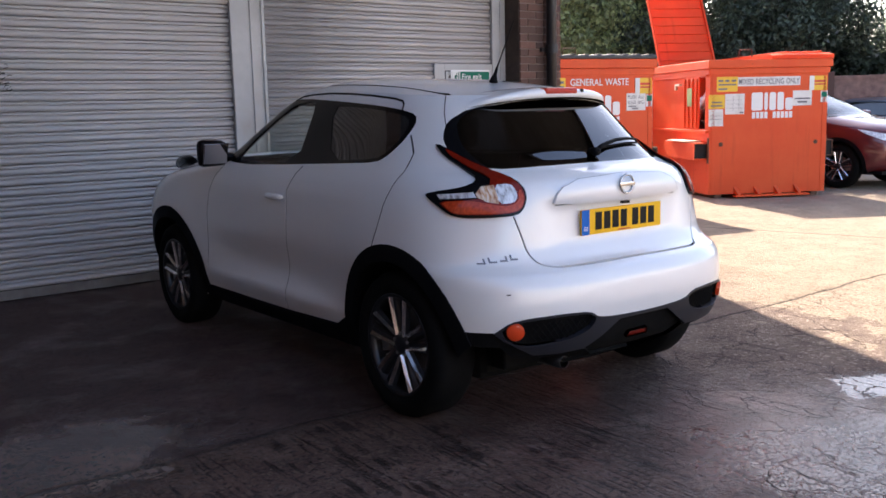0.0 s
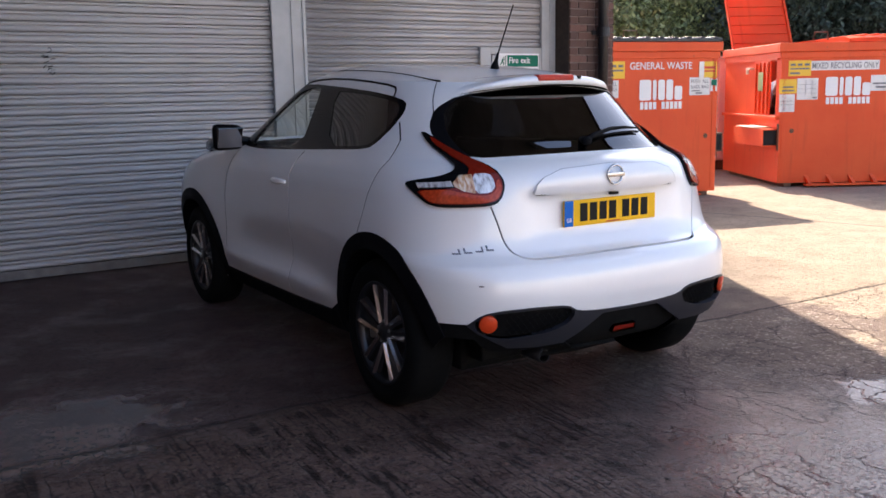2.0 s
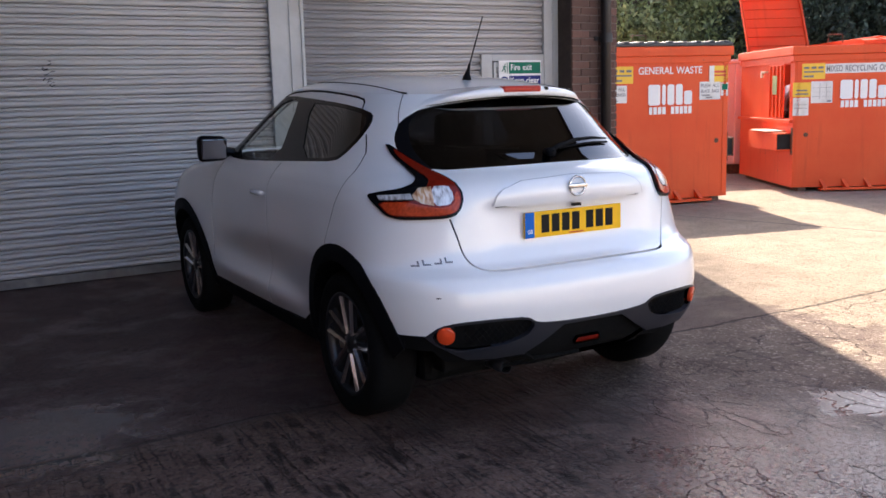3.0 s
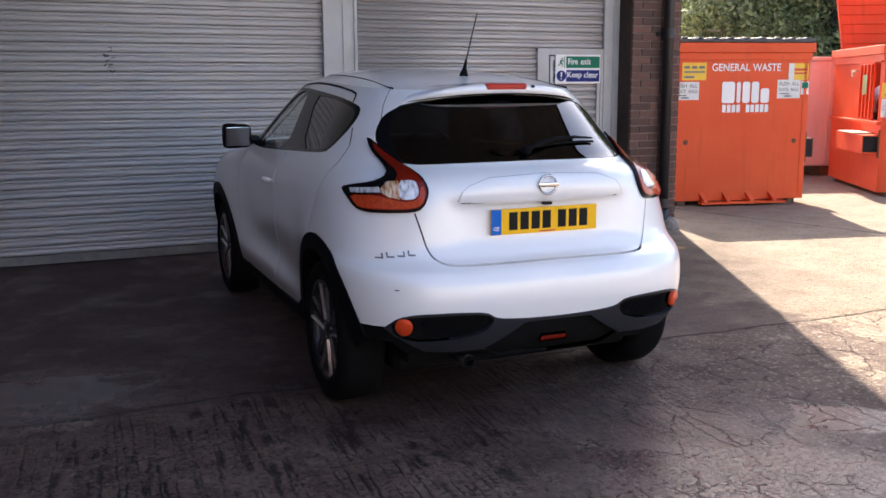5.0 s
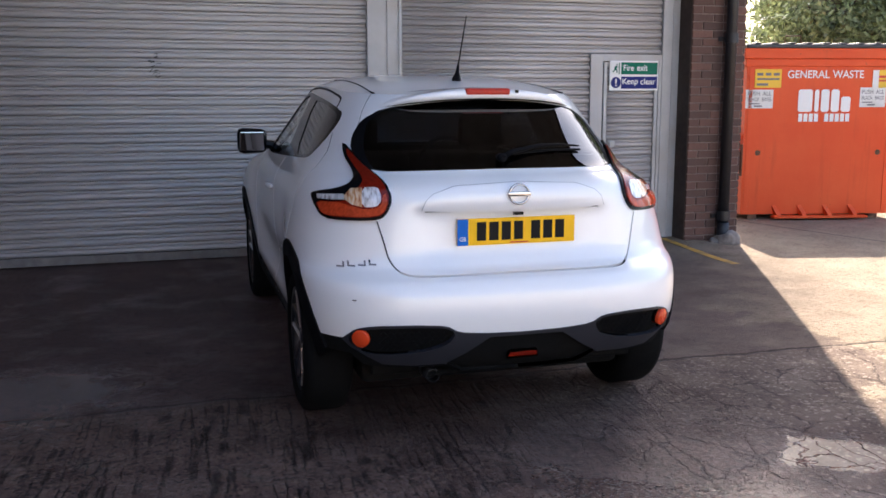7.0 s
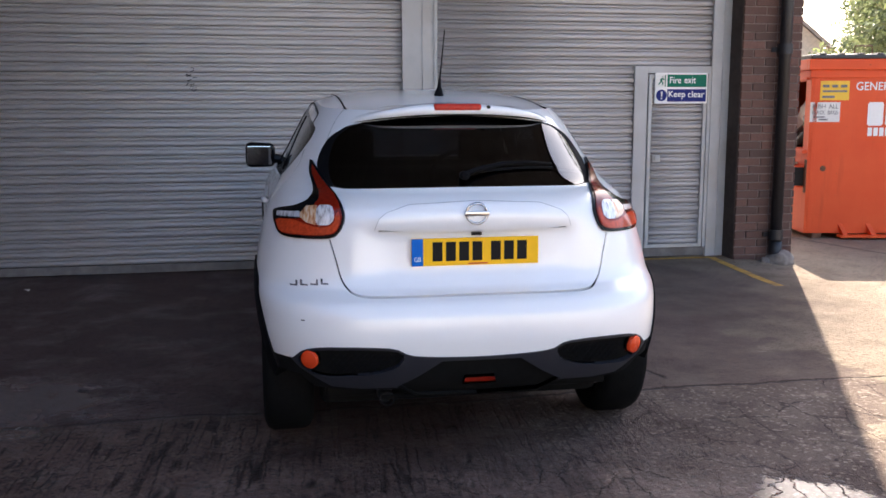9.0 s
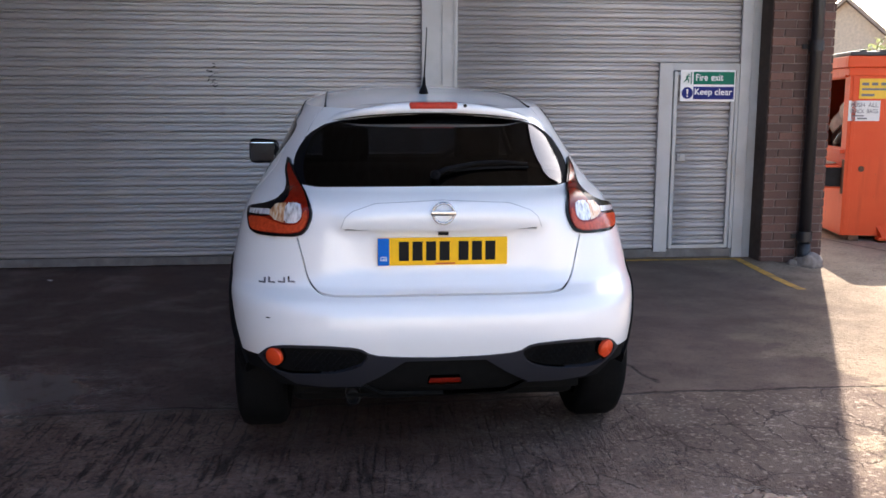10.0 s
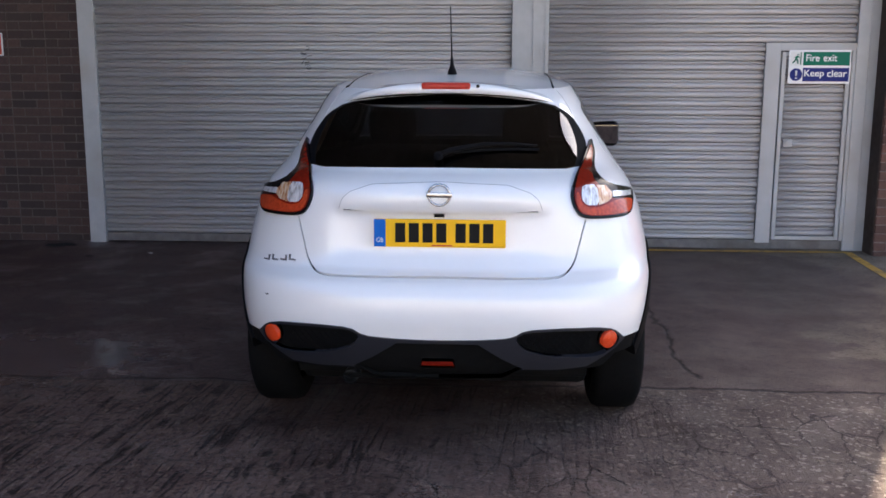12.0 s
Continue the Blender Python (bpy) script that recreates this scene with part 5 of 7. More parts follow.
def dense(pts, step, closed=True):
    out = []
    seq = list(zip(pts, pts[1:] + pts[:1])) if closed else list(zip(pts, pts[1:]))
    for a, b in seq:
        n = max(1, int(math.hypot(b[0] - a[0], b[1] - a[1]) / step))
        out += [(a[0] + (b[0] - a[0]) * i / n, a[1] + (b[1] - a[1]) * i / n) for i in range(n)]
    if not closed:
        out.append(pts[-1])
    return out


def rounded(pts, rounds=2):
    """Corner cutting, for soft outlines."""
    for _ in range(rounds):
        q = []
        for a, b in zip(pts, pts[1:] + pts[:1]):
            q += [(a[0] * 0.8 + b[0] * 0.2, a[1] * 0.8 + b[1] * 0.2), (a[0] * 0.2 + b[0] * 0.8, a[1] * 0.2 + b[1] * 0.8)]
        pts = q
    return pts


def strip(pts, width):
    """A narrow polygon along an open line."""
    l, r = [], []
    for i, p in enumerate(pts):
        a, b = pts[max(i - 1, 0)], pts[min(i + 1, len(pts) - 1)]
        d = math.hypot(b[0] - a[0], b[1] - a[1]) or 1
        nx, ny = -(b[1] - a[1]) / d * width / 2, (b[0] - a[0]) / d * width / 2
        l.append((p[0] + nx, p[1] + ny))
        r.append((p[0] - nx, p[1] - ny))
    return l + r[::-1]


class Skin:
    """Cuts a car's skin into its parts along their real outlines."""

    def __init__(self, shape, step, fine=None):
        self.sh, self.step, self.fine, self.regions = shape, step, fine or step, []

    def region(self, name, poly):
        """poly: points (length of way, height)."""
        self.regions.append((name, [(float(a), float(b)) for a, b in poly]))

    def rear(self, name, pts, both=True, step=0.014, soft=1):
        for sg in (1, -1) if both else (1,):
            q = [(sg * x, z) for x, z in dense(rounded(pts, soft) if soft else pts, step)]
            self.region(name + ("" if not both else "_r" if sg > 0 else "_l"), [(float(self.sh.metre(s)), v) for s, v in (self.sh.from_rear(x, z) for x, z in q)])

    def side(self, name, pts, step=0.02, soft=1):
        for sg in (1, -1):
            q = dense(rounded(pts, soft) if soft else pts, step)
            self.region(name + ("_r" if sg > 0 else "_l"), [(float(self.sh.metre(s)), v) for s, v in (self.sh.from_side(y, z, sg) for y, z in q)])

    def cut(self):
        sh = self.sh
        total = sum(sh.LENS)
        lo, hi = sh.low, sh.ring
        verts, edges = [], []

        def loop(pts):
            b = len(verts)
            verts.extend(pts)
            edges.extend((b + i, b + (i + 1) % len(pts)) for i in range(len(pts)))

        loop(dense([(-total, lo), (total, lo), (total, hi), (-total, hi)], self.step))
        for _, p in self.regions:
            loop([(min(max(a, -total), total), min(max(b, lo), hi)) for a, b in p])
        rng = random.Random(1)
        rows = np.arange(lo + self.step * 0.5, hi, self.fine * 0.9)
        for j, v in enumerate(rows):
            for q in np.arange(-total + 0.01, total - 0.01, self.fine):
                if abs(q) > 2.4 and (j % 2 or int(round((q + total) / self.fine)) % 2):
                    continue
                verts.append((q + (self.fine / 2 if j % 2 else 0), v))
        import mathutils
        out = mathutils.geometry.delaunay_2d_cdt([Vector(v) for v in verts], edges, [], 0, 1e-5, False)
        P = np.array([v[:] for v in out[0]])
        T = np.array([f for f in out[2] if len(f) == 3])
        a, b, c = P[T[:, 0]], P[T[:, 1]], P[T[:, 2]]
        area = (b[:, 0] - a[:, 0]) * (c[:, 1] - a[:, 1]) - (b[:, 1] - a[:, 1]) * (c[:, 0] - a[:, 0])
        T[area < 0] = T[area < 0][:, ::-1]
        T = T[np.abs(area) > 1e-9]
        C = P[T].mean(1)
        lab = np.zeros(len(T), int)
        for i, (_, p) in enumerate(self.regions):
            lab[inside(p, C)] = i + 1
        self.P, self.T, self.lab = P, T, lab
        u = sh.way(P[:, 0])
        v = np.clip(P[:, 1], lo, hi)
        self.pos, self.nor = sh.point(u, v), sh.normal(u, v)

    def names(self, name):
        return [i + 1 for i, (n, _) in enumerate(self.regions) if n == name]

    def pieces(self):
        """Connected painted panels, as masks of triangles, with a point of each."""
        idx = np.where(self.lab == 0)[0]
        par = {int(i): int(i) for i in idx}

        def find(i):
            while par[i] != i:
                par[i] = par[par[i]]
                i = par[i]
            return i
        seen = {}
        for i in idx:
            t = self.T[i]
            for k in range(3):
                e = tuple(sorted((int(t[k]), int(t[(k + 1) % 3]))))
                if e in seen:
                    par[find(int(i))] = find(seen[e])
                else:
                    seen[e] = int(i)
        groups = {}
        for i in idx:
            groups.setdefault(find(int(i)), []).append(int(i))
        return groups

    def emit(self, name, tris, mat, parent, offset, off=0.0, depth=0.014, label="", flip=False):
        """One part from triangles, pushed out by off, its rim turned inwards by depth."""
        tris = self.T[np.asarray(tris, int)]
        if len(tris) == 0:
            return None
        ids, inv = np.unique(tris, return_inverse=True)
        inv = inv.reshape(tris.shape)
        top = self.pos[ids] + self.nor[ids] * off - offset
        if flip:
            inv = inv[:, ::-1]
        verts = [top]
        faces = [tuple(int(i) for i in t) for t in inv]
        normals = [(-1 if flip else 1) * self.nor[ids[i]] for t in inv for i in t]
        if depth:
            count = {}
            for t in inv:
                for k in range(3):
                    e = (int(t[k]), int(t[(k + 1) % 3]))
                    count[e] = True
            rim = [e for e in count if (e[1], e[0]) not in count]
            base = len(top)
            low = []
            seen = {}
            for a, b in rim:
                for i in (a, b):
                    if i not in seen:
                        seen[i] = base + 2 * len(seen)
                        low += [top[i], top[i] - self.nor[ids[i]] * (off + depth)]
            for a, b in rim:
                faces.append((seen[a], seen[a] + 1, seen[b] + 1, seen[b]))
                d = top[b] - top[a]
                n = np.cross(d, self.nor[ids[a]])
                n = n / max(np.linalg.norm(n), 1e-9)
                normals += [n] * 4
            if low:
                verts.append(np.array(low))
        me = bpy.data.meshes.new(name)
        me.from_pydata([tuple(v) for v in np.concatenate(verts)], [], faces)
        me.polygons.foreach_set("use_smooth", [True] * len(me.polygons))
        me.normals_split_custom_set([tuple(float(c) for c in n) for n in normals])
        me.materials.append(mat)
        ob = new(name, me)
        ob.parent = parent
        if label:
            ob["label"] = label
        return ob


def wheel(name, parent, where, r_tyre, r_rim, width, outer, spokes=5, mats=None):
    """A wheel with its axis along x; outer is the side (+1 or -1) that shows."""
    mats = mats or (M_ALLOY, M_ALLOY_DARK)
    root = empty(name)
    root.parent = parent
    root.matrix_local = Matrix.Translation(where) @ Matrix.Diagonal((outer, 1, 1, 1))
    h = width / 2
    tyre = lathe(bmesh.new(), [(-h * 0.8, r_rim), (-h, r_rim + 0.03), (-h, r_tyre - 0.045), (-h * 0.85, r_tyre - 0.012), (-h * 0.6, r_tyre), (h * 0.6, r_tyre), (h * 0.85, r_tyre - 0.012), (h, r_tyre - 0.045), (h, r_rim + 0.03), (h * 0.86, r_rim)], 56)
    part("tyre", tyre, M_RUBBER, root, smooth=True)
    rim = lathe(bmesh.new(), [(h * 0.80, r_rim - 0.004), (h * 0.90, r_rim + 0.004), (h * 0.84, r_rim - 0.016), (h * 0.55, r_rim - 0.022), (-h * 0.7, r_rim - 0.03)], 56)
    rim_ob = part("rim", rim, mats[1], root, smooth=True)
    part("rim_lip", lathe(bmesh.new(), [(h * 0.875, r_rim + 0.002), (h * 0.905, r_rim - 0.004), (h * 0.86, r_rim - 0.013)], 56), mats[1], rim_ob, smooth=True)
    part("brake_disc", lathe(bmesh.new(), [(h * 0.05, 0.15), (h * 0.08, 0.149), (h * 0.08, 0.03), (h * 0.05, 0.03)], 32), M_STEEL, root)
    part("backing", lathe(bmesh.new(), [(-h * 0.3, r_rim - 0.02), (-h * 0.32, 0.01)], 32), M_BLACK, root)
    for k in range(spokes):
        for tw in (-1, 1):
            a = 2 * math.pi * k / spokes + tw * 0.20
            a0 = 2 * math.pi * k / spokes + tw * 0.34
            d0, d1 = Vector((0, math.sin(a0), math.cos(a0))), Vector((0, math.sin(a), math.cos(a)))
            p0, p1 = d0 * 0.045, d1 * (r_rim - 0.014)
            t = (p1 - p0).normalized().cross(Vector((1, 0, 0)))
            for nm, mt, w0, w1, x0, x1 in (("spoke", mats[1], 0.028, 0.040, h * 0.52, h * 0.66), ("spoke_face", mats[0], 0.009, 0.015, h * 0.668, h * 0.69)):
                bm = bmesh.new()
                sh_ = t * (tw * 0.010 if nm == "spoke_face" else 0)
                ring = []
                for p, w, dx in ((p0, w0, 0.0), ((p0 + p1) / 2, (w0 + w1) / 2 * 0.85, h * 0.06), (p1, w1, h * 0.12)):
                    ring.append([bm.verts.new(p + sh_ + t * sgn * w + Vector((x + dx, 0, 0))) for sgn, x in (((-1, x0), (-0.08, x1 + 0.010), (0.08, x1 + 0.010), (1, x0)) if nm == "spoke_face" else ((-1, x0), (-0.55, x1), (0.55, x1), (1, x0)))])
                for r0, r1 in zip(ring, ring[1:]):
                    for q in range(4):
                        bm.faces.new((r0[q], r0[(q + 1) % 4], r1[(q + 1) % 4], r1[q]))
                bm.faces.new(ring[0])
                bm.faces.new(ring[-1][::-1])
                bmesh.ops.recalc_face_normals(bm, faces=bm.faces)
                part(nm, bm, mt, rim_ob)
    cal = boxes((h * 0.10, h * 0.42, -0.035, 0.035, r_rim * 0.62, r_rim * 0.88), bevel=0.006)
    bmesh.ops.rotate(cal, verts=cal.verts, cent=(0, 0, 0), matrix=Matrix.Rotation(radians(-100), 3, "X"))
    part("brake_caliper", cal, M_STEEL, root)
    hub = lathe(bmesh.new(), [(h * 0.45, 0.065), (h * 0.66, 0.062), (h * 0.74, 0.035), (h * 0.78, 0.030), (h * 0.78, 0.001)], 24)
    part("hub_cap", hub, mats[1], rim_ob, smooth=True)
    for k in range(5):
        a = 2 * math.pi * k / 5 + 0.3
        part("wheel_nut", tube(bmesh.new(), [(h * 0.60, 0.052 * math.cos(a), 0.052 * math.sin(a)), (h * 0.72, 0.052 * math.cos(a), 0.052 * math.sin(a))], 0.008, 6), M_STEEL, rim_ob)
    return root


def cushion(x0, x1, y0, y1, z0, z1, lean=0.0, soft=0.04):
    """An upholstered block, leaning back by lean over its height."""
    bm = bmesh.new()
    box(bm, x0, x1, y0, y1, z0, z1, soft)
    for v in bm.verts:
        v.co.y -= lean * (v.co.z - z0)
    return bm


def arc(cy, cz, r, a0, a1, n=30):
    return [(cy + r * math.cos(radians(a0 + (a1 - a0) * i / n)), cz + r * math.sin(radians(a0 + (a1 - a0) * i / n))) for i in range(n + 1)]


def arch_ring(cy, cz, r0, r1, low):
    """Ring segment over an axle, from the sill line up."""
    def ends(r):
        a = math.degrees(math.asin(max(-1, min(1, (low - cz) / r))))
        return 180 - a, a
    o, i = ends(r1), ends(r0)
    return arc(cy, cz, r1, o[1], o[0]) + arc(cy, cz, r0, i[0], i[1])


REAR_AXLE, FRONT_AXLE, AXLE_Z = 3.245, 5.79, 0.333
hatch = Shape(
    rear=([0.24, 0.33, 0.40, 0.48, 0.56, 0.63, 0.68, 0.71, 0.735, 0.80, 0.92, 1.00, 1.04, 1.075, 1.10, 1.115, 1.18, 1.26, 1.33, 1.40, 1.43],
          [2.70, 2.60, 2.565, 2.545, 2.535, 2.54, 2.56, 2.605, 2.645, 2.665, 2.668, 2.665, 2.672, 2.705, 2.770, 2.795, 2.859, 2.942, 3.018, 3.100, 3.140]),
    front=([0.24, 0.50, 0.70, 0.85, 0.95, 1.02, 1.06, 1.09, 1.12, 1.25, 1.40, 1.43],
           [6.55, 6.70, 6.70, 6.62, 6.48, 6.20, 5.90, 5.60, 5.38, 5.08, 4.73, 4.63]),
    width=([0.24, 0.30, 0.45, 0.60, 0.80, 0.95, 1.03, 1.10, 1.20, 1.30, 1.40, 1.43],
           [0.780, 0.805, 0.822, 0.830, 0.836, 0.832, 0.811, 0.772, 0.713, 0.652, 0.584, 0.558]),
    rear_len=([0.24, 0.6, 0.9, 1.05, 1.15, 1.40], [0.55, 0.60, 0.68, 0.78, 0.80, 0.62]),
    rear_pow=([0.24, 0.6, 0.9, 1.05, 1.2, 1.40], [3.4, 3.3, 3.0, 2.7, 2.5, 2.6]),
    front_len=([0.24, 0.9, 1.05, 1.09, 1.15, 1.43], [0.75, 0.80, 0.82, 0.62, 0.36, 0.28]),
    low=0.24, ring=1.425, axles=(REAR_AXLE, FRONT_AXLE), arch=(0.055, 4.25, 0.72),
    crown=([3.0, 3.3, 3.56, 4.0, 4.4, 4.8], [1.428, 1.468, 1.502, 1.536, 1.548, 1.52]), plate=0.022)
hatch.crown_span = (3.72, 4.25)


def build_hatchback():
    root = tagged(empty("hatchback_car", pose(3.219, 4.5, 0, 0, 0, -0.75)), "white compact crossover car, clean, parked before the shutters", "car")
    off = np.array([0.0, 4.5, 0.0])
    sk = Skin(hatch, 0.03, 0.026)
    # painted skin is cut by these outlines; later ones win
    tail = [(0.576, 0.924), (0.551, 0.831), (0.540, 0.781), (0.524, 0.748), (0.505, 0.728), (0.480, 0.716), (0.44, 0.711), (0.40, 0.710), (0.2, 0.711), (0, 0.712)]
    line = tail + [(-x, z) for x, z in tail[::-1][1:]]
    for _ in range(2):
        line = [line[0]] + [(a[0] * (1 - t) + b[0] * t, a[1] * (1 - t) + b[1] * t) for a, b in zip(line, line[1:]) for t in (0.25, 0.75)] + [line[-1]]
    line = dense(line, 0.02, closed=False)
    sk.rear("tail_gap", strip(line, 0.0065), both=False, step=0.02, soft=0)
    sk.side("door_gap", strip(dense([(4.16, 1.10), (4.20, 1.06), (4.25, 0.97), (4.25, 0.88), (4.272, 0.724), (4.315, 0.473), (4.32, 0.32)], 0.03, False), 0.0085), soft=0)
    sk.side("door_gap", strip(dense([(3.37, 1.26), (3.30, 1.18), (3.285, 1.10), (3.33, 0.954), (3.356, 0.852), (3.39, 0.76)], 0.03, False), 0.0085), soft=0)
    sk.side("door_gap", strip(dense([(5.06, 1.10), (5.16, 1.0), (5.213, 0.913), (5.24, 0.8), (5.26, 0.6), (5.30, 0.45)], 0.03, False), 0.0085), soft=0)
    for sg in (1, -1):
        sk.region("door_gap" + ("_r" if sg > 0 else "_l"), strip([(sg * float(hatch.metre(np.array(u))), v) for u, v in dense([(0.565, 1.424), (0.578, 1.39), (0.585, 1.35), (0.583, 1.31), (0.578, 1.275), (0.560, 1.25)], 0.03, False)], 0.006))
    def ahead(pts):
        return [(y + 0.22 * max(0, z - 1.10), z) for y, z in pts]

    sk.side("roof_moulding", strip(dense(ahead([(4.46, 1.436), (4.38, 1.455), (4.28, 1.463), (4.1, 1.466), (3.9, 1.459), (3.7, 1.445), (3.52, 1.427), (3.455, 1.414), (3.438, 1.398), (3.434, 1.372)]), 0.03, False), 0.008), soft=0)
    sk.side("window_trim", ahead([(4.78, 1.086), (5.03, 1.094), (5.07, 1.12), (4.90, 1.24), (4.69, 1.36), (4.52, 1.425), (4.36, 1.446), (3.94, 1.421), (3.60, 1.395), (3.434, 1.374), (3.34, 1.350), (3.325, 1.306), (3.36, 1.238), (3.43, 1.169), (3.497, 1.136), (3.853, 1.120), (4.40, 1.098)]), soft=1)
    sk.side("front_window", ahead([(4.24, 1.112), (4.88, 1.10), (4.93, 1.125), (4.78, 1.235), (4.58, 1.345), (4.44, 1.408), (4.30, 1.428), (4.19, 1.418)]), soft=1)
    sk.side("rear_window", ahead([(3.92, 1.132), (4.02, 1.402), (3.80, 1.396), (3.60, 1.378), (3.44, 1.357), (3.375, 1.335), (3.36, 1.30), (3.39, 1.24), (3.45, 1.18), (3.515, 1.15)]), soft=1)
    sk.rear("screen_border", [(0, 1.122), (0.30, 1.119), (0.556, 1.111), (0.592, 1.15), (0.607, 1.198), (0.590, 1.25), (0.545, 1.318), (0.45, 1.374), (0.215, 1.402), (0, 1.410), (-0.215, 1.402), (-0.45, 1.374), (-0.545, 1.318), (-0.590, 1.25), (-0.607, 1.198), (-0.592, 1.15), (-0.556, 1.111), (-0.30, 1.119)], both=False, soft=1)
    half = [(0, 1.124), (0.30, 1.121), (0.538, 1.114), (0.556, 1.15), (0.560, 1.198), (0.548, 1.25), (0.518, 1.318), (0.44, 1.370), (0.215, 1.400), (0, 1.408)]
    sk.rear("rear_screen", half + [(-x, z) for x, z in half[::-1][1:-1]], both=False, soft=1)
    total = sum(hatch.LENS)
    q0 = float(hatch.metre(2.30))
    for sg, nm in ((1, "windscreen_r"), (-1, "windscreen_l")):
        sk.region(nm, [(sg * a, b) for a, b in dense([(q0, 1.118), (total, 1.118), (total, 1.40), (q0 + 0.06, 1.40)], 0.03)])
    sk.side("corner_skirt", [(2.60, 0.464), (2.815, 0.464), (2.80, 0.40), (2.792, 0.33), (2.80, 0.2401), (2.60, 0.2401)], soft=0)
    for cy in (REAR_AXLE, FRONT_AXLE):
        sk.side("wheel_arch", arch_ring(cy, AXLE_Z, 0.385, 0.458, 0.2401), soft=0)
        sk.side("wheel_well", arc(cy, AXLE_Z, 0.385, *(lambda a: (a, 180 - a))(math.degrees(math.asin((0.2401 - AXLE_Z) / 0.385)))), soft=0)
    sk.side("sill", [(3.68, 0.2401), (5.36, 0.2401), (5.345, 0.325), (4.9, 0.322), (4.3, 0.322), (3.80, 0.335), (3.70, 0.385)], soft=0)
    trim = [(0, 0.476), (0.164, 0.480), (0.287, 0.490), (0.340, 0.522), (0.474, 0.529), (0.62, 0.524), (0.690, 0.508), (0.732, 0.466), (0.752, 0.44), (0.760, 0.40), (0.735, 0.32), (0.70, 0.2401)]
    sk.rear("bumper_trim", trim + [(-x, z) for x, z in trim[::-1][:-1]], both=False, soft=1)
    lower = [(0, 0.33), (0.29, 0.345), (0.346, 0.357), (0.467, 0.353), (0.583, 0.360), (0.641, 0.392), (0.70, 0.428), (0.736, 0.462), (0.79, 0.44), (0.77, 0.2401)]
    sk.rear("bumper_skirt", lower + [(-x, z) for x, z in lower[::-1][:-1]], both=False, soft=0)
    mid = [(0, 0.464), (0.158, 0.464), (0.250, 0.404), (0.335, 0.358), (0.25, 0.30), (0, 0.292)]
    sk.rear("diffuser_recess", mid + [(-x, z) for x, z in mid[::-1][1:-1]], both=False, soft=0)
    sk.rear("grille", [(0.714, 0.470), (0.690, 0.496), (0.623, 0.513), (0.474, 0.519), (0.345, 0.514), (0.300, 0.490), (0.330, 0.444), (0.410, 0.417), (0.484, 0.408), (0.605, 0.400), (0.66, 0.410), (0.700, 0.436)], soft=1)
    sk.rear("reflector", [(0.668 + 0.035 * math.cos(a), 0.468 + 0.039 * math.sin(a)) for a in np.linspace(0, 2 * math.pi, 25)[:-1]], soft=0)
    sk.rear("fog_lamp", [(-0.068, 0.352), (0.068, 0.352), (0.060, 0.382), (-0.060, 0.382)], both=False, soft=0)
    sk.rear("tail_lamp", [(0.622, 1.224), (0.587, 1.158), (0.556, 1.110), (0.524, 1.066), (0.512, 1.030), (0.515, 0.998), (0.530, 0.962), (0.552, 0.936), (0.585, 0.926), (0.66, 0.922), (0.740, 0.921), (0.771, 0.934), (0.788, 0.980), (0.788, 1.012), (0.755, 1.027), (0.70, 1.041), (0.655, 1.060), (0.630, 1.085), (0.623, 1.112), (0.634, 1.165)], soft=1)
    sk.rear("red_lens", [(0.614, 1.195), (0.592, 1.152), (0.563, 1.108), (0.532, 1.062), (0.521, 1.028), (0.524, 0.995), (0.538, 0.962), (0.558, 0.945), (0.60, 0.936), (0.66, 0.933), (0.748, 0.932), (0.766, 0.945), (0.777, 0.984), (0.70, 0.990), (0.66, 1.0), (0.62, 1.050), (0.604, 1.068), (0.604, 1.090), (0.610, 1.125), (0.620, 1.160)], soft=1)
    sk.rear("lower_lens", [(0.772, 0.981), (0.70, 0.987), (0.668, 0.979), (0.62, 0.967), (0.58, 0.968), (0.550, 0.985), (0.541, 1.02), (0.529, 1.03), (0.527, 0.995), (0.541, 0.964), (0.56, 0.948), (0.60, 0.939), (0.66, 0.936), (0.746, 0.935), (0.763, 0.947)], soft=1)
    sk.rear("clear_lens", [(0.555, 1.048), (0.612, 1.046), (0.620, 0.974), (0.570, 0.978), (0.551, 0.998), (0.548, 1.026)], soft=1)
    sk.rear("amber_lens", [(0.612, 1.045), (0.650, 1.041), (0.677, 1.013), (0.677, 0.999), (0.655, 0.982), (0.620, 0.975)], soft=0)
    sk.rear("white_lens", [(0.680, 1.019), (0.766, 1.009), (0.768, 0.992), (0.680, 0.999)], soft=0)
    sk.rear("grip", [(-0.404, 0.962), (0.404, 0.962), (0.386, 1.006), (0.350, 1.034), (0.265, 1.058), (0, 1.069), (-0.265, 1.058), (-0.350, 1.034), (-0.386, 1.006)], both=False, soft=1)
    # dark strip standing in for the shadow under the grip's lip
    sk.rear("grip_gap", dense([(-0.386, 0.957), (0.386, 0.957), (0.386, 0.9625), (-0.386, 0.9625)], 0.02), both=False, soft=0)
    # thin grey line painted on for the shading of the moulding's upper edge
    edge = dense([(0.400, 0.968), (0.384, 1.006), (0.350, 1.033), (0.265, 1.057), (0, 1.068), (-0.265, 1.057), (-0.350, 1.033), (-0.384, 1.006), (-0.400, 0.968)], 0.02, False)
    sk.rear("grip_edge", strip(edge, 0.0018), both=False, soft=0)
    cut = [(0, 0.288), (0.25, 0.296), (0.33, 0.336), (0.509, 0.334), (0.673, 0.344), (0.75, 0.385), (0.79, 0.40), (0.77, 0.2401)]
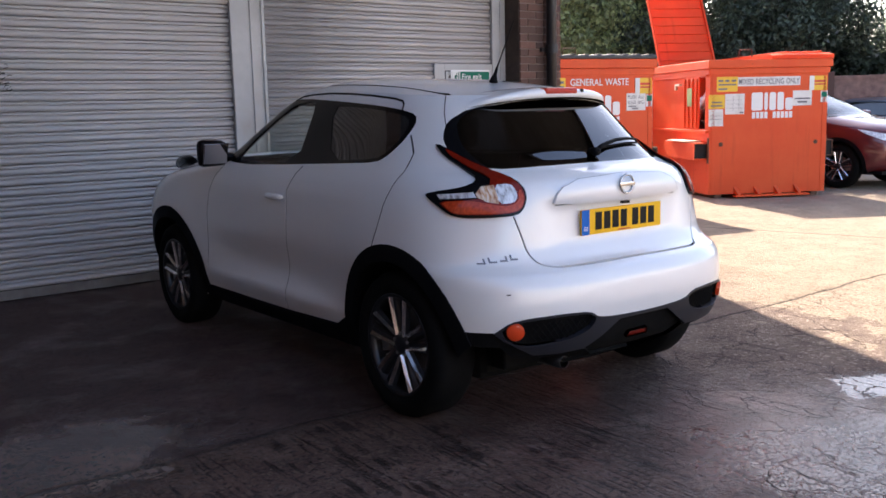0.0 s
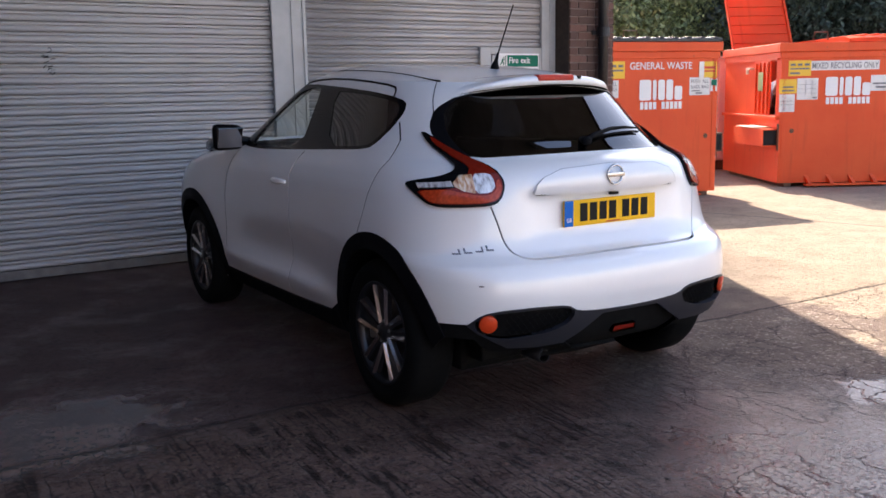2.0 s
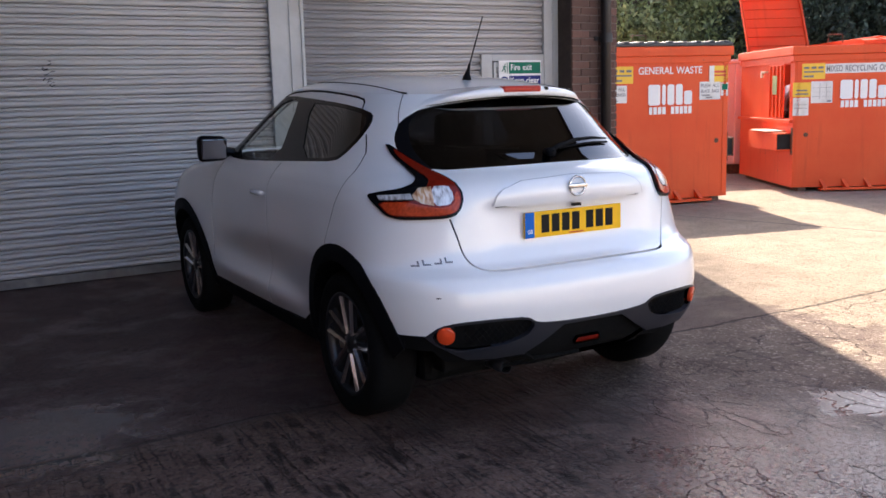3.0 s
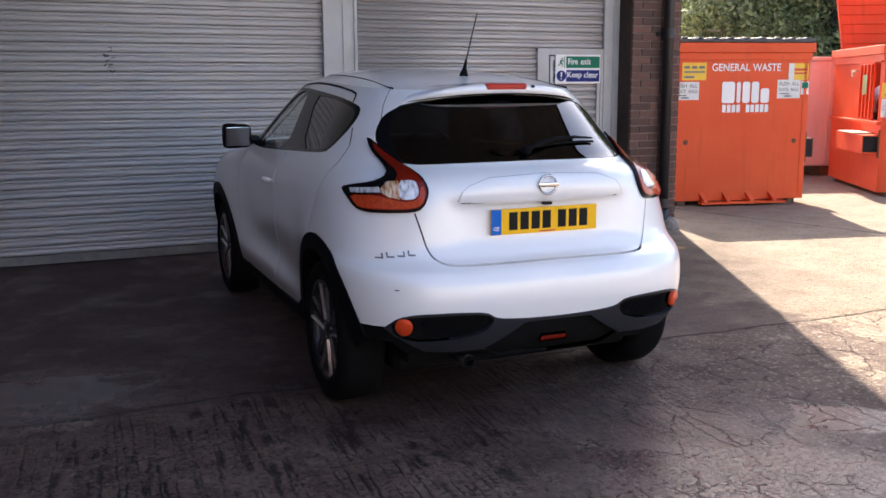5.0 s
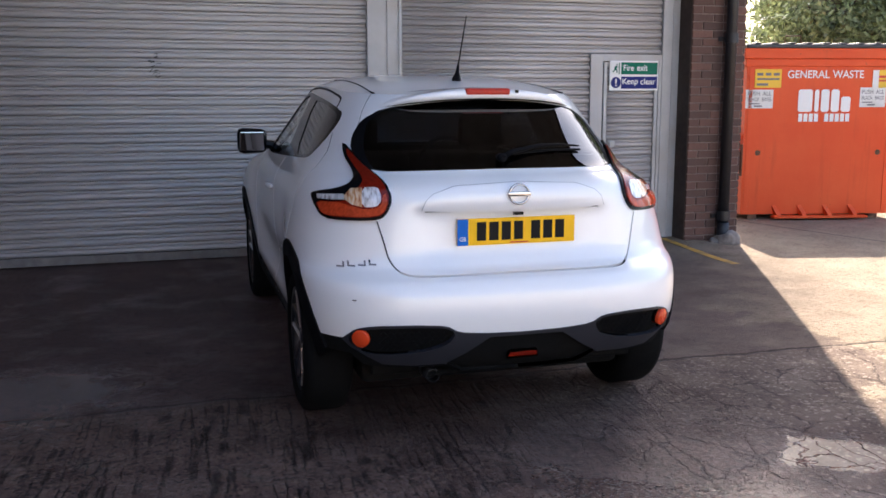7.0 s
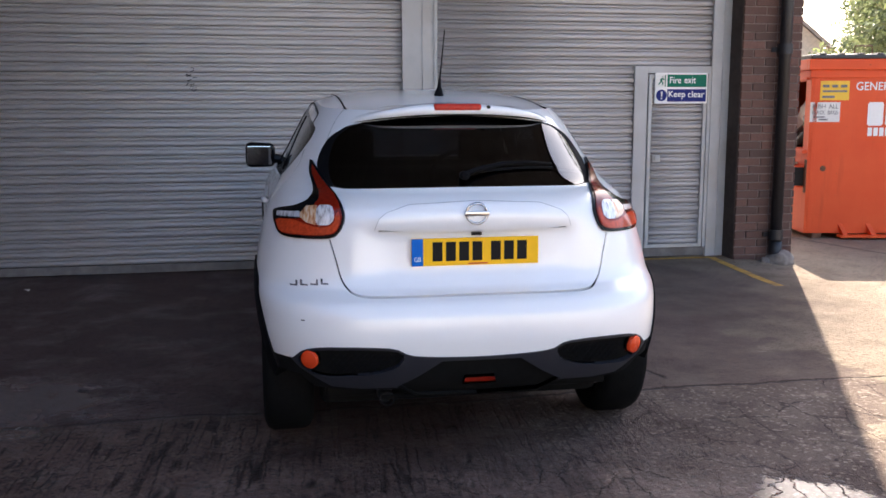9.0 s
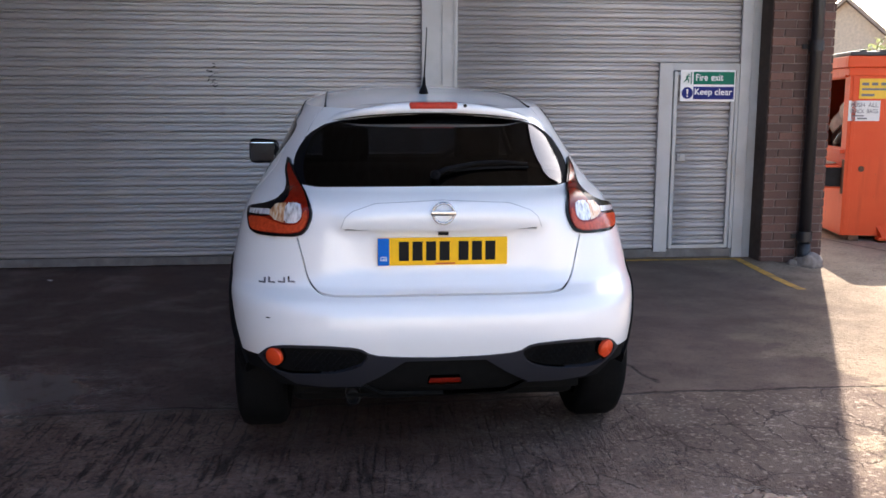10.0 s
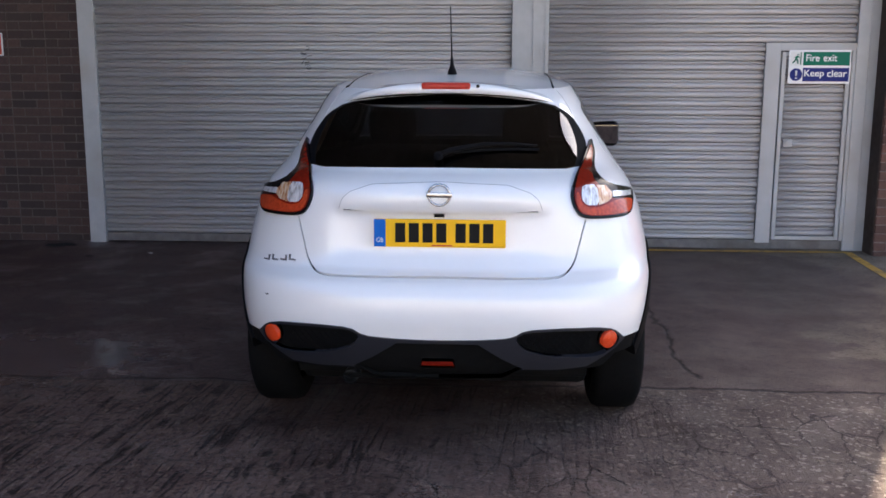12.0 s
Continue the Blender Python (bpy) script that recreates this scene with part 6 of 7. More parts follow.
    sk.rear("cutaway", cut + [(-x, z) for x, z in cut[::-1][:-1]] + [(-0.77, 0.2401)], both=False, soft=0)
    sk.side("cutaway", [(2.66, 0.2401), (2.93, 0.2401), (2.88, 0.33), (2.80, 0.40), (2.70, 0.395)], soft=0)
    sk.cut()

    def of(*names):
        ids = [i for n in names for i in sk.names(n)]
        return np.where(np.isin(sk.lab, ids))[0]

    # painted panels
    C = sk.P[sk.T].mean(1)
    sk.lab[(sk.lab == 0) & (C[:, 1] < 0.30) & (np.abs(C[:, 0]) < 1.3)] = sk.names("cutaway")[0]
    panels = {}
    for key, tris in sk.pieces().items():
        c = C[tris]
        a = np.abs(hatch.metre(np.array(1.0)))
        if (np.abs(c[:, 0]) < 0.05).any() and (np.abs(c[:, 1] - 0.85) < 0.05).any() and len(tris) < 9000 and c[:, 1].min() > 0.68 and np.abs(c[:, 0]).max() < 1.3:
            nm = "tailgate"
        elif len(tris) > 3000 or np.abs(c[:, 0]).min() < 0.3:
            nm = "body"
        else:
            y = hatch.point(hatch.way(c[:, 0]), c[:, 1])[:, 1].mean()
            nm = "body" if len(tris) < 60 or y > 5.25 else ("rear_door" if y < 4.2 else "front_door") + ("_r" if c[0, 0] > 0 else "_l")
        panels.setdefault(nm, []).extend(tris)
    made = {}
    for nm, tris in panels.items():
        base = nm[:-2] if nm.endswith(("_r", "_l")) else nm
        made[nm] = sk.emit(base, tris, M_WHITE, root, off, 0.0, 0.012)
    body = made["body"]
    door_l, door_r = made.get("front_door_l", body), made.get("front_door_r", body)
    sk.emit("tailgate_gap", of("tail_gap"), M_GAP, root, off, -0.011, 0)
    for i in sk.names("door_gap_r") + sk.names("door_gap_l"):
        sk.emit("door_gap", np.where(sk.lab == i)[0], M_GAP, root, off, -0.002, 0)
    for sd in ("_l", "_r"):
        sk.emit("window_trim", of("window_trim" + sd), M_GLOSS, root, off, 0.001, 0.014)
        sk.emit("front_window", of("front_window" + sd), M_PANE, root, off, -0.003, 0)
        sk.emit("rear_window", of("rear_window" + sd), M_TINT, root, off, -0.003, 0, "dark privacy glass")
        sk.emit("sill_cladding", of("sill" + sd), M_BLACK, root, off, 0.012, 0.03)
        tris = of("wheel_arch" + sd)
        front = C[tris][:, 0]
        sel = np.abs(front) > 2.6
        for g in (tris[sel], tris[~sel]):
            sk.emit("arch_cladding", g, M_BLACK, root, off, 0.007, 0.10)
        lamp = sk.emit("tail_lamp", of("tail_lamp" + sd), M_GLOSS, root, off, 0.012, 0.026, "boomerang tail lamp in red, amber and clear")
        sk.emit("red_lens", of("red_lens" + sd), M_LAMP_RED, lamp, off, 0.017, 0.006)
        for nm, mt in (("lower_lens", M_LAMP_LOW), ("amber_lens", M_LAMP_AMBER), ("clear_lens", M_LAMP_CLEAR), ("white_lens", M_LAMP_CLEAR)):
            sk.emit(nm, of(nm + sd), mt, lamp, off, 0.019, 0.008)
        sk.emit("corner_skirt", of("corner_skirt" + sd), M_BLACK, root, off, -0.004, 0.02)
        sk.emit("grille", of("grille" + sd), M_UNDER, root, off, -0.018, 0.004)
        sk.emit("reflector_seat", of("reflector" + sd), M_UNDER, root, off, -0.004, 0.01)
    sk.emit("bumper_trim", of("bumper_trim"), M_TRIM, root, off, 0.006, 0.03, "satin dark grey rear bumper trim")
    sk.emit("bumper_skirt", of("bumper_skirt"), M_UNDER, root, off, -0.006, 0.02)
    sk.emit("diffuser_recess", of("diffuser_recess"), M_UNDER, root, off, -0.022, 0.004)
    sk.emit("fog_lamp", of("fog_lamp"), M_LAMP_RED, root, off, -0.012, 0.012, "red rear fog lamp")
    sk.emit("screen_border", of("screen_border"), M_BLACK, root, off, -0.001, 0.006)
    sk.emit("rear_screen", of("rear_screen"), M_TINT, root, off, -0.002, 0, "dark privacy glass rear screen")
    sk.emit("windscreen", of("windscreen_r", "windscreen_l"), M_PANE, root, off, -0.003, 0)
    # cabin lining behind the panels
    lining = np.where((sk.lab == 0) & (C[:, 1] > 0.55))[0]
    sk.emit("cabin_lining", lining, M_CABIN, root, off, -0.035, 0, flip=True)
    sk.emit("skirt_lining", np.where((sk.lab == 0) & (C[:, 1] <= 0.55))[0], M_BLACK, root, off, -0.03, 0, flip=True)

    # roof
    us = np.concatenate([np.linspace(-3, -1, 60), np.linspace(-1, 1, 60)[1:], np.linspace(1, 3, 60)[1:]])
    rs = np.linspace(1, 0, 16)
    pts = np.array([hatch.roof_point(r, us) for r in rs]) - off
    k = len(us)
    faces = [(j * k + i, j * k + i + 1, (j + 1) * k + i + 1, (j + 1) * k + i) for j in range(len(rs) - 1) for i in range(k - 1)]
    roof = mesh_part("roof", pts.reshape(-1, 3), faces, M_WHITE, root, smooth=True)
    pts2 = pts - np.array([0, 0, 0.03])
    mesh_part("headlining", pts2.reshape(-1, 3) * np.array([0.96, 0.97, 1]), [f[::-1] for f in faces], M_CABIN, root, smooth=True)
    for sd in ("_l", "_r"):
        sk.emit("roof_moulding", of("roof_moulding" + sd), M_BLACK, root, off, 0.002, 0.012)

    # spoiler lip over the screen
    xs = np.linspace(-0.53, 0.53, 53)
    rows = []
    for x in xs:
        t = abs(x) / 0.53
        zl = 1.412 - 0.030 * (abs(x) / 0.42) ** 2.2 - 0.04 * max(0, (abs(x) - 0.42) / 0.18) ** 1.5
        s, v = hatch.from_rear(x if abs(x) > 1e-6 else 1e-6, zl)
        yg = float(hatch.point(np.array(s), np.array(v))[1])
        lip = 0.055 * (1 - t ** 2.4) + 0.003
        rise = 0.044 * (1 - t ** 2.4) + 0.002
        yt = yg + 0.02 + 0.20 * (1 - t ** 2)
        rr = np.linspace(1, 0.2, 40)
        best = np.array([hatch.roof_point(r, np.array(s)) for r in rr])
        j = int(np.argmin(np.abs(best[:, 1] - yt)))
        zt = float(np.interp(yt, best[:, 1], best[:, 2]))
        rise = min(rise, max(0.003, (zt - zl) * 0.85))
        xt = float(np.interp(yt, best[:, 1], best[:, 0]))
        rows.append([(x, yg + 0.012, zl - 0.006), (x, yg - lip * 0.8, zl + 0.003), (x, yg - lip, zl + 0.010), (x, yg - lip, zl + rise * 0.75), (x * 0.998, yg - lip * 0.86, zl + rise * 0.97), (xt, yg - lip * 0.2, zl + rise + (zt - zl - rise) * 0.33 + 0.005), (xt, yg + 0.10, zl + rise + (zt - zl - rise) * 0.72 + 0.006), (xt, yt, zt + 0.003), (xt, yt + 0.03, zt - 0.010)])
        # the ends sink into the roof pillars
        skin_way = [hatch.point(np.array(s), np.array(q)) for q in np.linspace(v, hatch.ring, 8)] + [q for q in best if q[1] <= max(yt, yg + 0.03)]
        skin_way = np.array(sorted((tuple(q) for q in skin_way), key=lambda q: q[1]))
        at = np.interp([0, 0.05, 0.08, 0.2, 0.26, 0.45, 0.7, 0.95, 1.0], np.linspace(0, 1, len(skin_way)), np.arange(len(skin_way)))
        sunk = np.stack([np.interp(at, np.arange(len(skin_way)), skin_way[:, c]) for c in range(3)], -1) + np.array([0, 0.004, -0.005])
        w_ = min(max((t - 0.62) / 0.38, 0), 1)
        w_ = w_ * w_ * (3 - 2 * w_)
        rows[-1] = [tuple((1 - w_) * np.array(p) + w_ * q) for p, q in zip(rows[-1], sunk)]
    n = len(rows[0])
    vs = [tuple(np.array(p) - off) for r in rows for p in r]
    fs = [(i * n + j, i * n + j + 1, (i + 1) * n + j + 1, (i + 1) * n + j) for i in range(len(rows) - 1) for j in range(1, n - 1)]
    sp = mesh_part("spoiler", vs, fs, M_WHITE, root, smooth=True)
    under = [(i * n, i * n + 1, (i + 1) * n + 1, (i + 1) * n) for i in range(len(rows) - 1)]
    mesh_part("spoiler_underside", [(x, y, z - 0.001) for x, y, z in vs], under, M_UNDER, sp, smooth=True)
    mid_row = rows[len(rows) // 2]
    yl, zl = mid_row[2][1] - 4.5, mid_row[2][2]
    part("brake_lamp", boxes((-0.105, 0.105, yl - 0.004, yl + 0.05, zl + 0.006, zl + 0.037), bevel=0.011), M_BRAKE, sp, "red high-level brake lamp")
    part("washer_jet", tube(bmesh.new(), [(0.135, yl - 0.005, zl + 0.022), (0.135, yl + 0.02, zl + 0.022)], 0.008, 10), M_GLOSS, sp)

    # aerial
    ay, az = 3.54 - 4.5, 1.500
    aerial = part("aerial", tube(bmesh.new(), [(0, ay, az - 0.01), (0, ay - 0.002, az + 0.012), (0, ay - 0.014, az + 0.040), (0, ay - 0.030, az + 0.075)], [0.026, 0.020, 0.009, 0.006], 12), M_BLACK, root, smooth=True)
    part("mast", tube(bmesh.new(), [(0, ay - 0.029, az + 0.07), (0, ay - 0.16, az + 0.295)], [0.0036, 0.0024], 8), M_BLACK, aerial)
    # black mouldings in the roof joints
    R_ = np.array([hatch.roof_point(r, us) for r in np.linspace(1, 0, 50)]).reshape(-1, 3)
    for sg in (-1, 1):
        way = []
        for y in np.linspace(3.31, 4.35, 22):
            d = (R_[:, 0] - sg * 0.465) ** 2 + (R_[:, 1] - y) ** 2
            k4 = np.argsort(d)[:4]
            w4 = 1 / (d[k4] + 1e-6)
            way.append((sg * 0.465, y - 4.5, float((R_[k4, 2] * w4).sum() / w4.sum()) - 0.001))
        zs_ = np.convolve(np.pad([p[2] for p in way], 2, mode="edge"), np.ones(5) / 5, "valid")
        part("roof_joint_moulding", tube(bmesh.new(), [(p[0], p[1], z) for p, z in zip(way, zs_)], 0.0045, 6), M_BLACK, root, smooth=True)

    # number plate with its characters as plain bars
    def rear_at(x, z, out):
        s, v = hatch.from_rear(x if abs(x) > 1e-6 else 1e-6, z)
        return float(hatch.point(np.array(s), np.array(v))[1]) - out - 4.5
    y0 = rear_at(0, 0.875, 0.012)
    plate = part("number_plate", boxes((-0.26, 0.26, y0 - 0.004, y0 + 0.006, 0.819, 0.930), bevel=0.003), M_YELLOW, root, "yellow number plate with a blue band")
    part("blue_band", boxes((-0.259, -0.213, y0 - 0.006, y0 - 0.003, 0.820, 0.929)), M_BLUE, plate)
    x = -0.175
    for i in range(7):
        part("character_bar", boxes((x, x + 0.040, y0 - 0.0055, y0 - 0.003, 0.838, 0.915)), M_INK, plate)
        x += 0.054 if i != 3 else 0.076
    lettering("letters", "GB", 0.018, M_SIGN_W, plate, pose(-0.249, y0 - 0.0065, 0.838), 0.027, 0.01)
    part("small_bar", boxes((-0.03, 0.05, y0 - 0.0055, y0 - 0.003, 0.824, 0.829)), M_INK_RED, plate)
    sk.emit("grip_gap", of("grip_gap"), M_GAP, made.get("tailgate", root), off, -0.008, 0)
    sk.emit("grip_edge", of("grip_edge"), M_EDGE_SHADE, made.get("tailgate", root), off, 0.0124, 0)
    sk.emit("grip_moulding", of("grip"), M_WHITE, made.get("tailgate", root), off, 0.012, 0.020)
    ye = rear_at(0, 1.03, 0.019)
    em = bmesh.new()
    ring = [(0.042 * math.cos(a), ye, 1.029 + 0.040 * math.sin(a)) for a in np.linspace(0, 2 * math.pi, 33)]
    tube(em, ring, 0.0055, 8, caps=False)
    box(em, -0.05, 0.05, ye - 0.007, ye + 0.002, 1.019, 1.039, 0.003)
    part("emblem", em, M_CHROME_DARK, made.get("tailgate", root), "chrome ring emblem", smooth=True)
    part("boot_button", boxes((-0.02, 0.02, ye + 0.0, ye + 0.02, 0.942, 0.954)), M_GLOSS, root)
    # model name as plain chrome shapes
    def skin_at(x, z, out):
        s_, v_ = (np.array(c) for c in hatch.from_rear(x, z))
        return tuple(hatch.point(s_, v_) + hatch.normal(s_, v_) * out - off)
    for sg in (1, -1):
        a_, b_ = (Vector(skin_at(sg * 0.668, 0.468, d)) for d in (-0.03, 0.009))
        c_ = Vector(skin_at(sg * 0.668, 0.468, 0.0115))
        part("reflector", tube(bmesh.new(), [a_, b_, c_], [0.037, 0.037, 0.034], 24), M_REFLEX, root, "round orange reflector", smooth=True)
    for i in range(4):
        x0, z0 = -0.738 + i * 0.040, 0.736 + i * 0.004
        bd = bmesh.new()
        for ax, bx, az_, bz_ in ((0.004, 0.032, 0.0, 0.006), (0.004 if i % 2 else 0.026, 0.010 if i % 2 else 0.032, 0.0061, 0.022)):
            lo = [bd.verts.new(skin_at(x0 + x, z0 + z, 0.0)) for x, z in ((ax, az_), (bx, az_), (bx, bz_), (ax, bz_))]
            hi = [bd.verts.new(skin_at(x0 + x, z0 + z, 0.004)) for x, z in ((ax, az_), (bx, az_), (bx, bz_), (ax, bz_))]
            bd.faces.new(hi)
            for k in range(4):
                bd.faces.new((lo[k], lo[(k + 1) % 4], hi[(k + 1) % 4], hi[k]))
        bmesh.ops.recalc_face_normals(bd, faces=bd.faces)
        part("badge_shape", bd, M_BADGE, root)
    # small scuff on the bumper's corner
    sc = bmesh.new()
    sc.faces.new([sc.verts.new(skin_at(-0.700 + x, 0.622 + z, 0.0012)) for x, z in ((0, 0), (0.008, -0.0025), (0.017, -0.001), (0.018, 0.002), (0.009, 0.003), (0.002, 0.0025))])
    part("scuff", sc, M_GAP, body)
    # wiper
    def glass_at(x, z, out):
        return (x, rear_at(x, z, out), z)
    wp = part("wiper_arm", tube(bmesh.new(), [glass_at(-0.015, 1.168, 0.03), glass_at(0.03, 1.190, 0.04), glass_at(0.16, 1.212, 0.036), glass_at(0.27, 1.214, 0.032), glass_at(0.385, 1.205, 0.026)], [0.013, 0.011, 0.009, 0.007, 0.004], 8), M_BLACK, root, smooth=True)
    part("wiper_blade", tube(bmesh.new(), [glass_at(0.05 + 0.085 * i, 1.180 + 0.012 * math.sin(i * 0.6), 0.012) for i in range(5)], 0.0055, 6), M_BLACK, wp)
    part("wiper_hub", tube(bmesh.new(), [glass_at(-0.015, 1.165, -0.01), glass_at(-0.015, 1.168, 0.04)], 0.019, 14), M_BLACK, wp, smooth=True)
    # exhaust
    ex = lathe(bmesh.new(), [(0, 0.026), (0, 0.030), (0.16, 0.030), (0.16, 0.026), (0.02, 0.026)], 20)
    ob = part("exhaust_pipe", ex, M_ALLOY_DARK, root, smooth=True)
    ob.matrix_local = pose(-0.362, 2.68 - 4.5, 0.278, 0, 0, 90)
    part("exhaust_dark", tube(bmesh.new(), [(0.05, 0, 0), (0.06, 0, 0)], 0.026, 16), M_GAP, ob)
    # grille lattice in the bumper pockets
    for sg in (1, -1):
        bm = bmesh.new()
        for d in (1, -1):
            for i in range(-2, 16):
                x0 = 0.30 + i * 0.027
                pts = []
                for j in range(7):
                    x, z = x0 + (j * 0.0135 if d > 0 else (6 - j) * 0.0135), 0.415 + j * 0.0165
                    lo = 0.411 + 0.06 * max(0, (0.40 - x) / 0.09)
                    if 0.32 < x < 0.605 and lo < z < 0.512:
                        pts.append((sg * x, rear_at(sg * x, z, -0.012), z))
                if len(pts) > 1:
                    tube(bm, pts, 0.0022, 4)
        part("lattice", bm, M_BLACK, root)
    # door mirrors
    for sg in (-1, 1):
        bm = bmesh.new()
        box(bm, 0.785, 0.968, 5.0, 5.085, 1.065, 1.226, 0.034)
        for v in bm.verts:
            k = (v.co.x - 0.785) / 0.19
            v.co.z = 1.146 + (v.co.z - 1.146) * (0.90 + 0.10 * k) + 0.004 * k
            v.co.y += 0.015 * (1 - k)
            v.co.x *= sg
            v.co.y -= 4.5
        if sg < 0:
            bmesh.ops.reverse_faces(bm, faces=bm.faces)
        mir = part("door_mirror", bm, M_GLOSS, root, smooth=True)
        gl = bmesh.new()
        box(gl, 0.808, 0.956, 4.992, 5.004, 1.088, 1.205, 0.005)
        for v in gl.verts:
            v.co.y += (1.146 - v.co.z) * (0.50 if sg > 0 else 0.32) - (0.024 if sg > 0 else 0.014)
            v.co.x *= sg
            v.co.y -= 4.5
        bmesh.ops.recalc_face_normals(gl, faces=gl.faces)
        part("mirror_glass", gl, M_MIRROR, mir)
        part("mirror_stalk", tube(bmesh.new(), [(sg * 0.70, 5.06 - 4.5, 1.105), (sg * 0.80, 5.06 - 4.5, 1.125)], 0.03, 8), M_GLOSS, mir)
    # lamp pods on the front wings
    for sg in (-1, 1):
        bm = bmesh.new()
        tube(bm, [(sg * 0.60, 6.22 - 4.5, 1.030), (sg * 0.625, 6.10 - 4.5, 1.052), (sg * 0.645, 5.95 - 4.5, 1.066), (sg * 0.66, 5.80 - 4.5, 1.068)], [0.03, 0.045, 0.038, 0.012], 10)
        pod = part("upper_lamp", bm, M_GLOSS, root, "dark lamp pod on the front wing", smooth=True)
        part("lens", tube(bmesh.new(), [(sg * 0.60, 6.235 - 4.5, 1.030), (sg * 0.602, 6.21 - 4.5, 1.034)], [0.024, 0.036], 10), M_LAMP_CLEAR, pod, smooth=True)
    # door handles
    for sg in (-1, 1):
        hb = bmesh.new()
        pts = []
        for y in np.linspace(4.28, 4.46, 7):
            s, v = hatch.from_side(y, 0.935, sg)
            p = hatch.point(np.array(s), np.array(v))
            outw = 0.022 * math.sin(math.pi * (y - 4.27) / 0.20) ** 0.5
            pts.append((float(p[0]) + sg * outw, y - 4.5, 0.935))
        tube(hb, pts, [0.010, 0.015, 0.016, 0.016, 0.016, 0.015, 0.009], 8)
        part("door_handle", hb, M_WHITE, door_l if sg < 0 else door_r, smooth=True)
    # cabin
    for x in (-0.37, 0.37):
        seat = part("front_seat", cushion(x - 0.24, x + 0.24, 4.42 - 4.5, 4.56 - 4.5, 0.50, 1.10, 0.22), M_CABIN, root)
        part("headrest", cushion(x - 0.13, x + 0.13, 4.26 - 4.5, 4.36 - 4.5, 1.13, 1.32, 0.15), M_CABIN, seat)
        part("seat_base", cushion(x - 0.25, x + 0.25, 4.45 - 4.5, 4.98 - 4.5, 0.42, 0.56), M_CABIN, seat)
    bench = part("rear_bench", cushion(-0.62, 0.62, 3.62 - 4.5, 3.76 - 4.5, 0.5, 1.02, 0.25), M_CABIN, root)
    for x in (-0.38, 0.38):
        part("headrest", cushion(x - 0.12, x + 0.12, 3.44 - 4.5, 3.52 - 4.5, 1.03, 1.16, 0.1), M_CABIN, bench)
    part("parcel_shelf", boxes((-0.60, 0.60, 2.95 - 4.5, 3.55 - 4.5, 1.00, 1.02)), M_CABIN, root)
    part("dashboard", cushion(-0.70, 0.70, 5.05 - 4.5, 5.40 - 4.5, 0.7, 1.05, -0.1), M_CABIN, root)
    sw = bmesh.new()
    tube(sw, [(0.37 + 0.18 * math.cos(a), 4.98 - 4.5, 0.98 + 0.18 * math.sin(a)) for a in np.linspace(0, 2 * math.pi, 25)], 0.014, 6, caps=False)
    part("steering_wheel", sw, M_CABIN, root)
    rv = boxes((-0.12, 0.12, 4.72 - 4.5, 4.75 - 4.5, 1.33, 1.40), bevel=0.01)
    part("interior_mirror", rv, M_BLACK, root)
    # underside and wheel wells
    part("bumper_beam", boxes((-0.60, 0.60, 2.80 - 4.5, 2.90 - 4.5, 0.26, 0.50), bevel=0.01), M_UNDER, root)
    part("underbody", boxes((-0.66, 0.66, 3.62 - 4.5, 6.45 - 4.5, 0.19, 0.30), bevel=0.01), M_UNDER, root)
    # unseen full-width blocks, added to stop light passing under the tail
    part("silencer", boxes((-0.62, 0.62, 2.94 - 4.5, 3.16 - 4.5, 0.18, 0.34), bevel=0.04), M_UNDER, root)
    part("axle_beam", boxes((-0.66, 0.66, 3.20 - 4.5, 3.60 - 4.5, 0.20, 0.34), bevel=0.02), M_UNDER, root)
    for cy in (REAR_AXLE, FRONT_AXLE):
        for sg in (-1, 1):
            bm = bmesh.new()
            ring = arc(cy - 4.5, AXLE_Z, 0.40, -10, 168, 24)
            a = [bm.verts.new((sg * 0.55, y, z)) for y, z in ring]
            b = [bm.verts.new((sg * 0.81, y, z)) for y, z in ring]
            for i in range(len(a) - 1):
                bm.faces.new((a[i], a[i + 1], b[i + 1], b[i]))
            bm.faces.new(a)
            part("wheel_well", bm, M_BLACK, root)
            wheel("wheel", root, (sg * 0.752, cy - 4.5, AXLE_Z), 0.333, 0.232, 0.215, sg)
    return root


build_hatchback()


suv = Shape(
    rear=([0.24, 0.5, 0.8, 1.0, 1.1, 1.40], [0.25, 0.05, 0.08, 0.15, 0.30, 0.75]),
    front=([0.24, 0.35, 0.55, 0.72, 0.85, 0.93, 0.99, 1.03, 1.07, 1.25, 1.40], [4.20, 4.34, 4.38, 4.36, 4.30, 4.16, 3.95, 3.70, 3.42, 2.98, 2.55]),
    width=([0.24, 0.30, 0.45, 0.60, 0.80, 0.95, 1.03, 1.10, 1.20, 1.30, 1.40], [0.79, 0.83, 0.85, 0.865, 0.87, 0.86, 0.84, 0.80, 0.755, 0.705, 0.64]),
    rear_len=([0.24, 1.40], [0.6, 0.6]), rear_pow=([0.24, 1.40], [3.2, 2.8]), front_len=([0.24, 0.9, 1.03, 1.10, 1.40], [0.62, 0.75, 0.80, 0.55, 0.45]),
    low=0.24, ring=1.40, axles=(0.80, 3.45), arch=(0.10, 1.6, 1.1), crown=([0.6, 1.0, 1.6, 2.1, 2.5], [1.50, 1.56, 1.59, 1.58, 1.50]), haunch=0.03)
suv.crown_span = (1.3, 1.9)


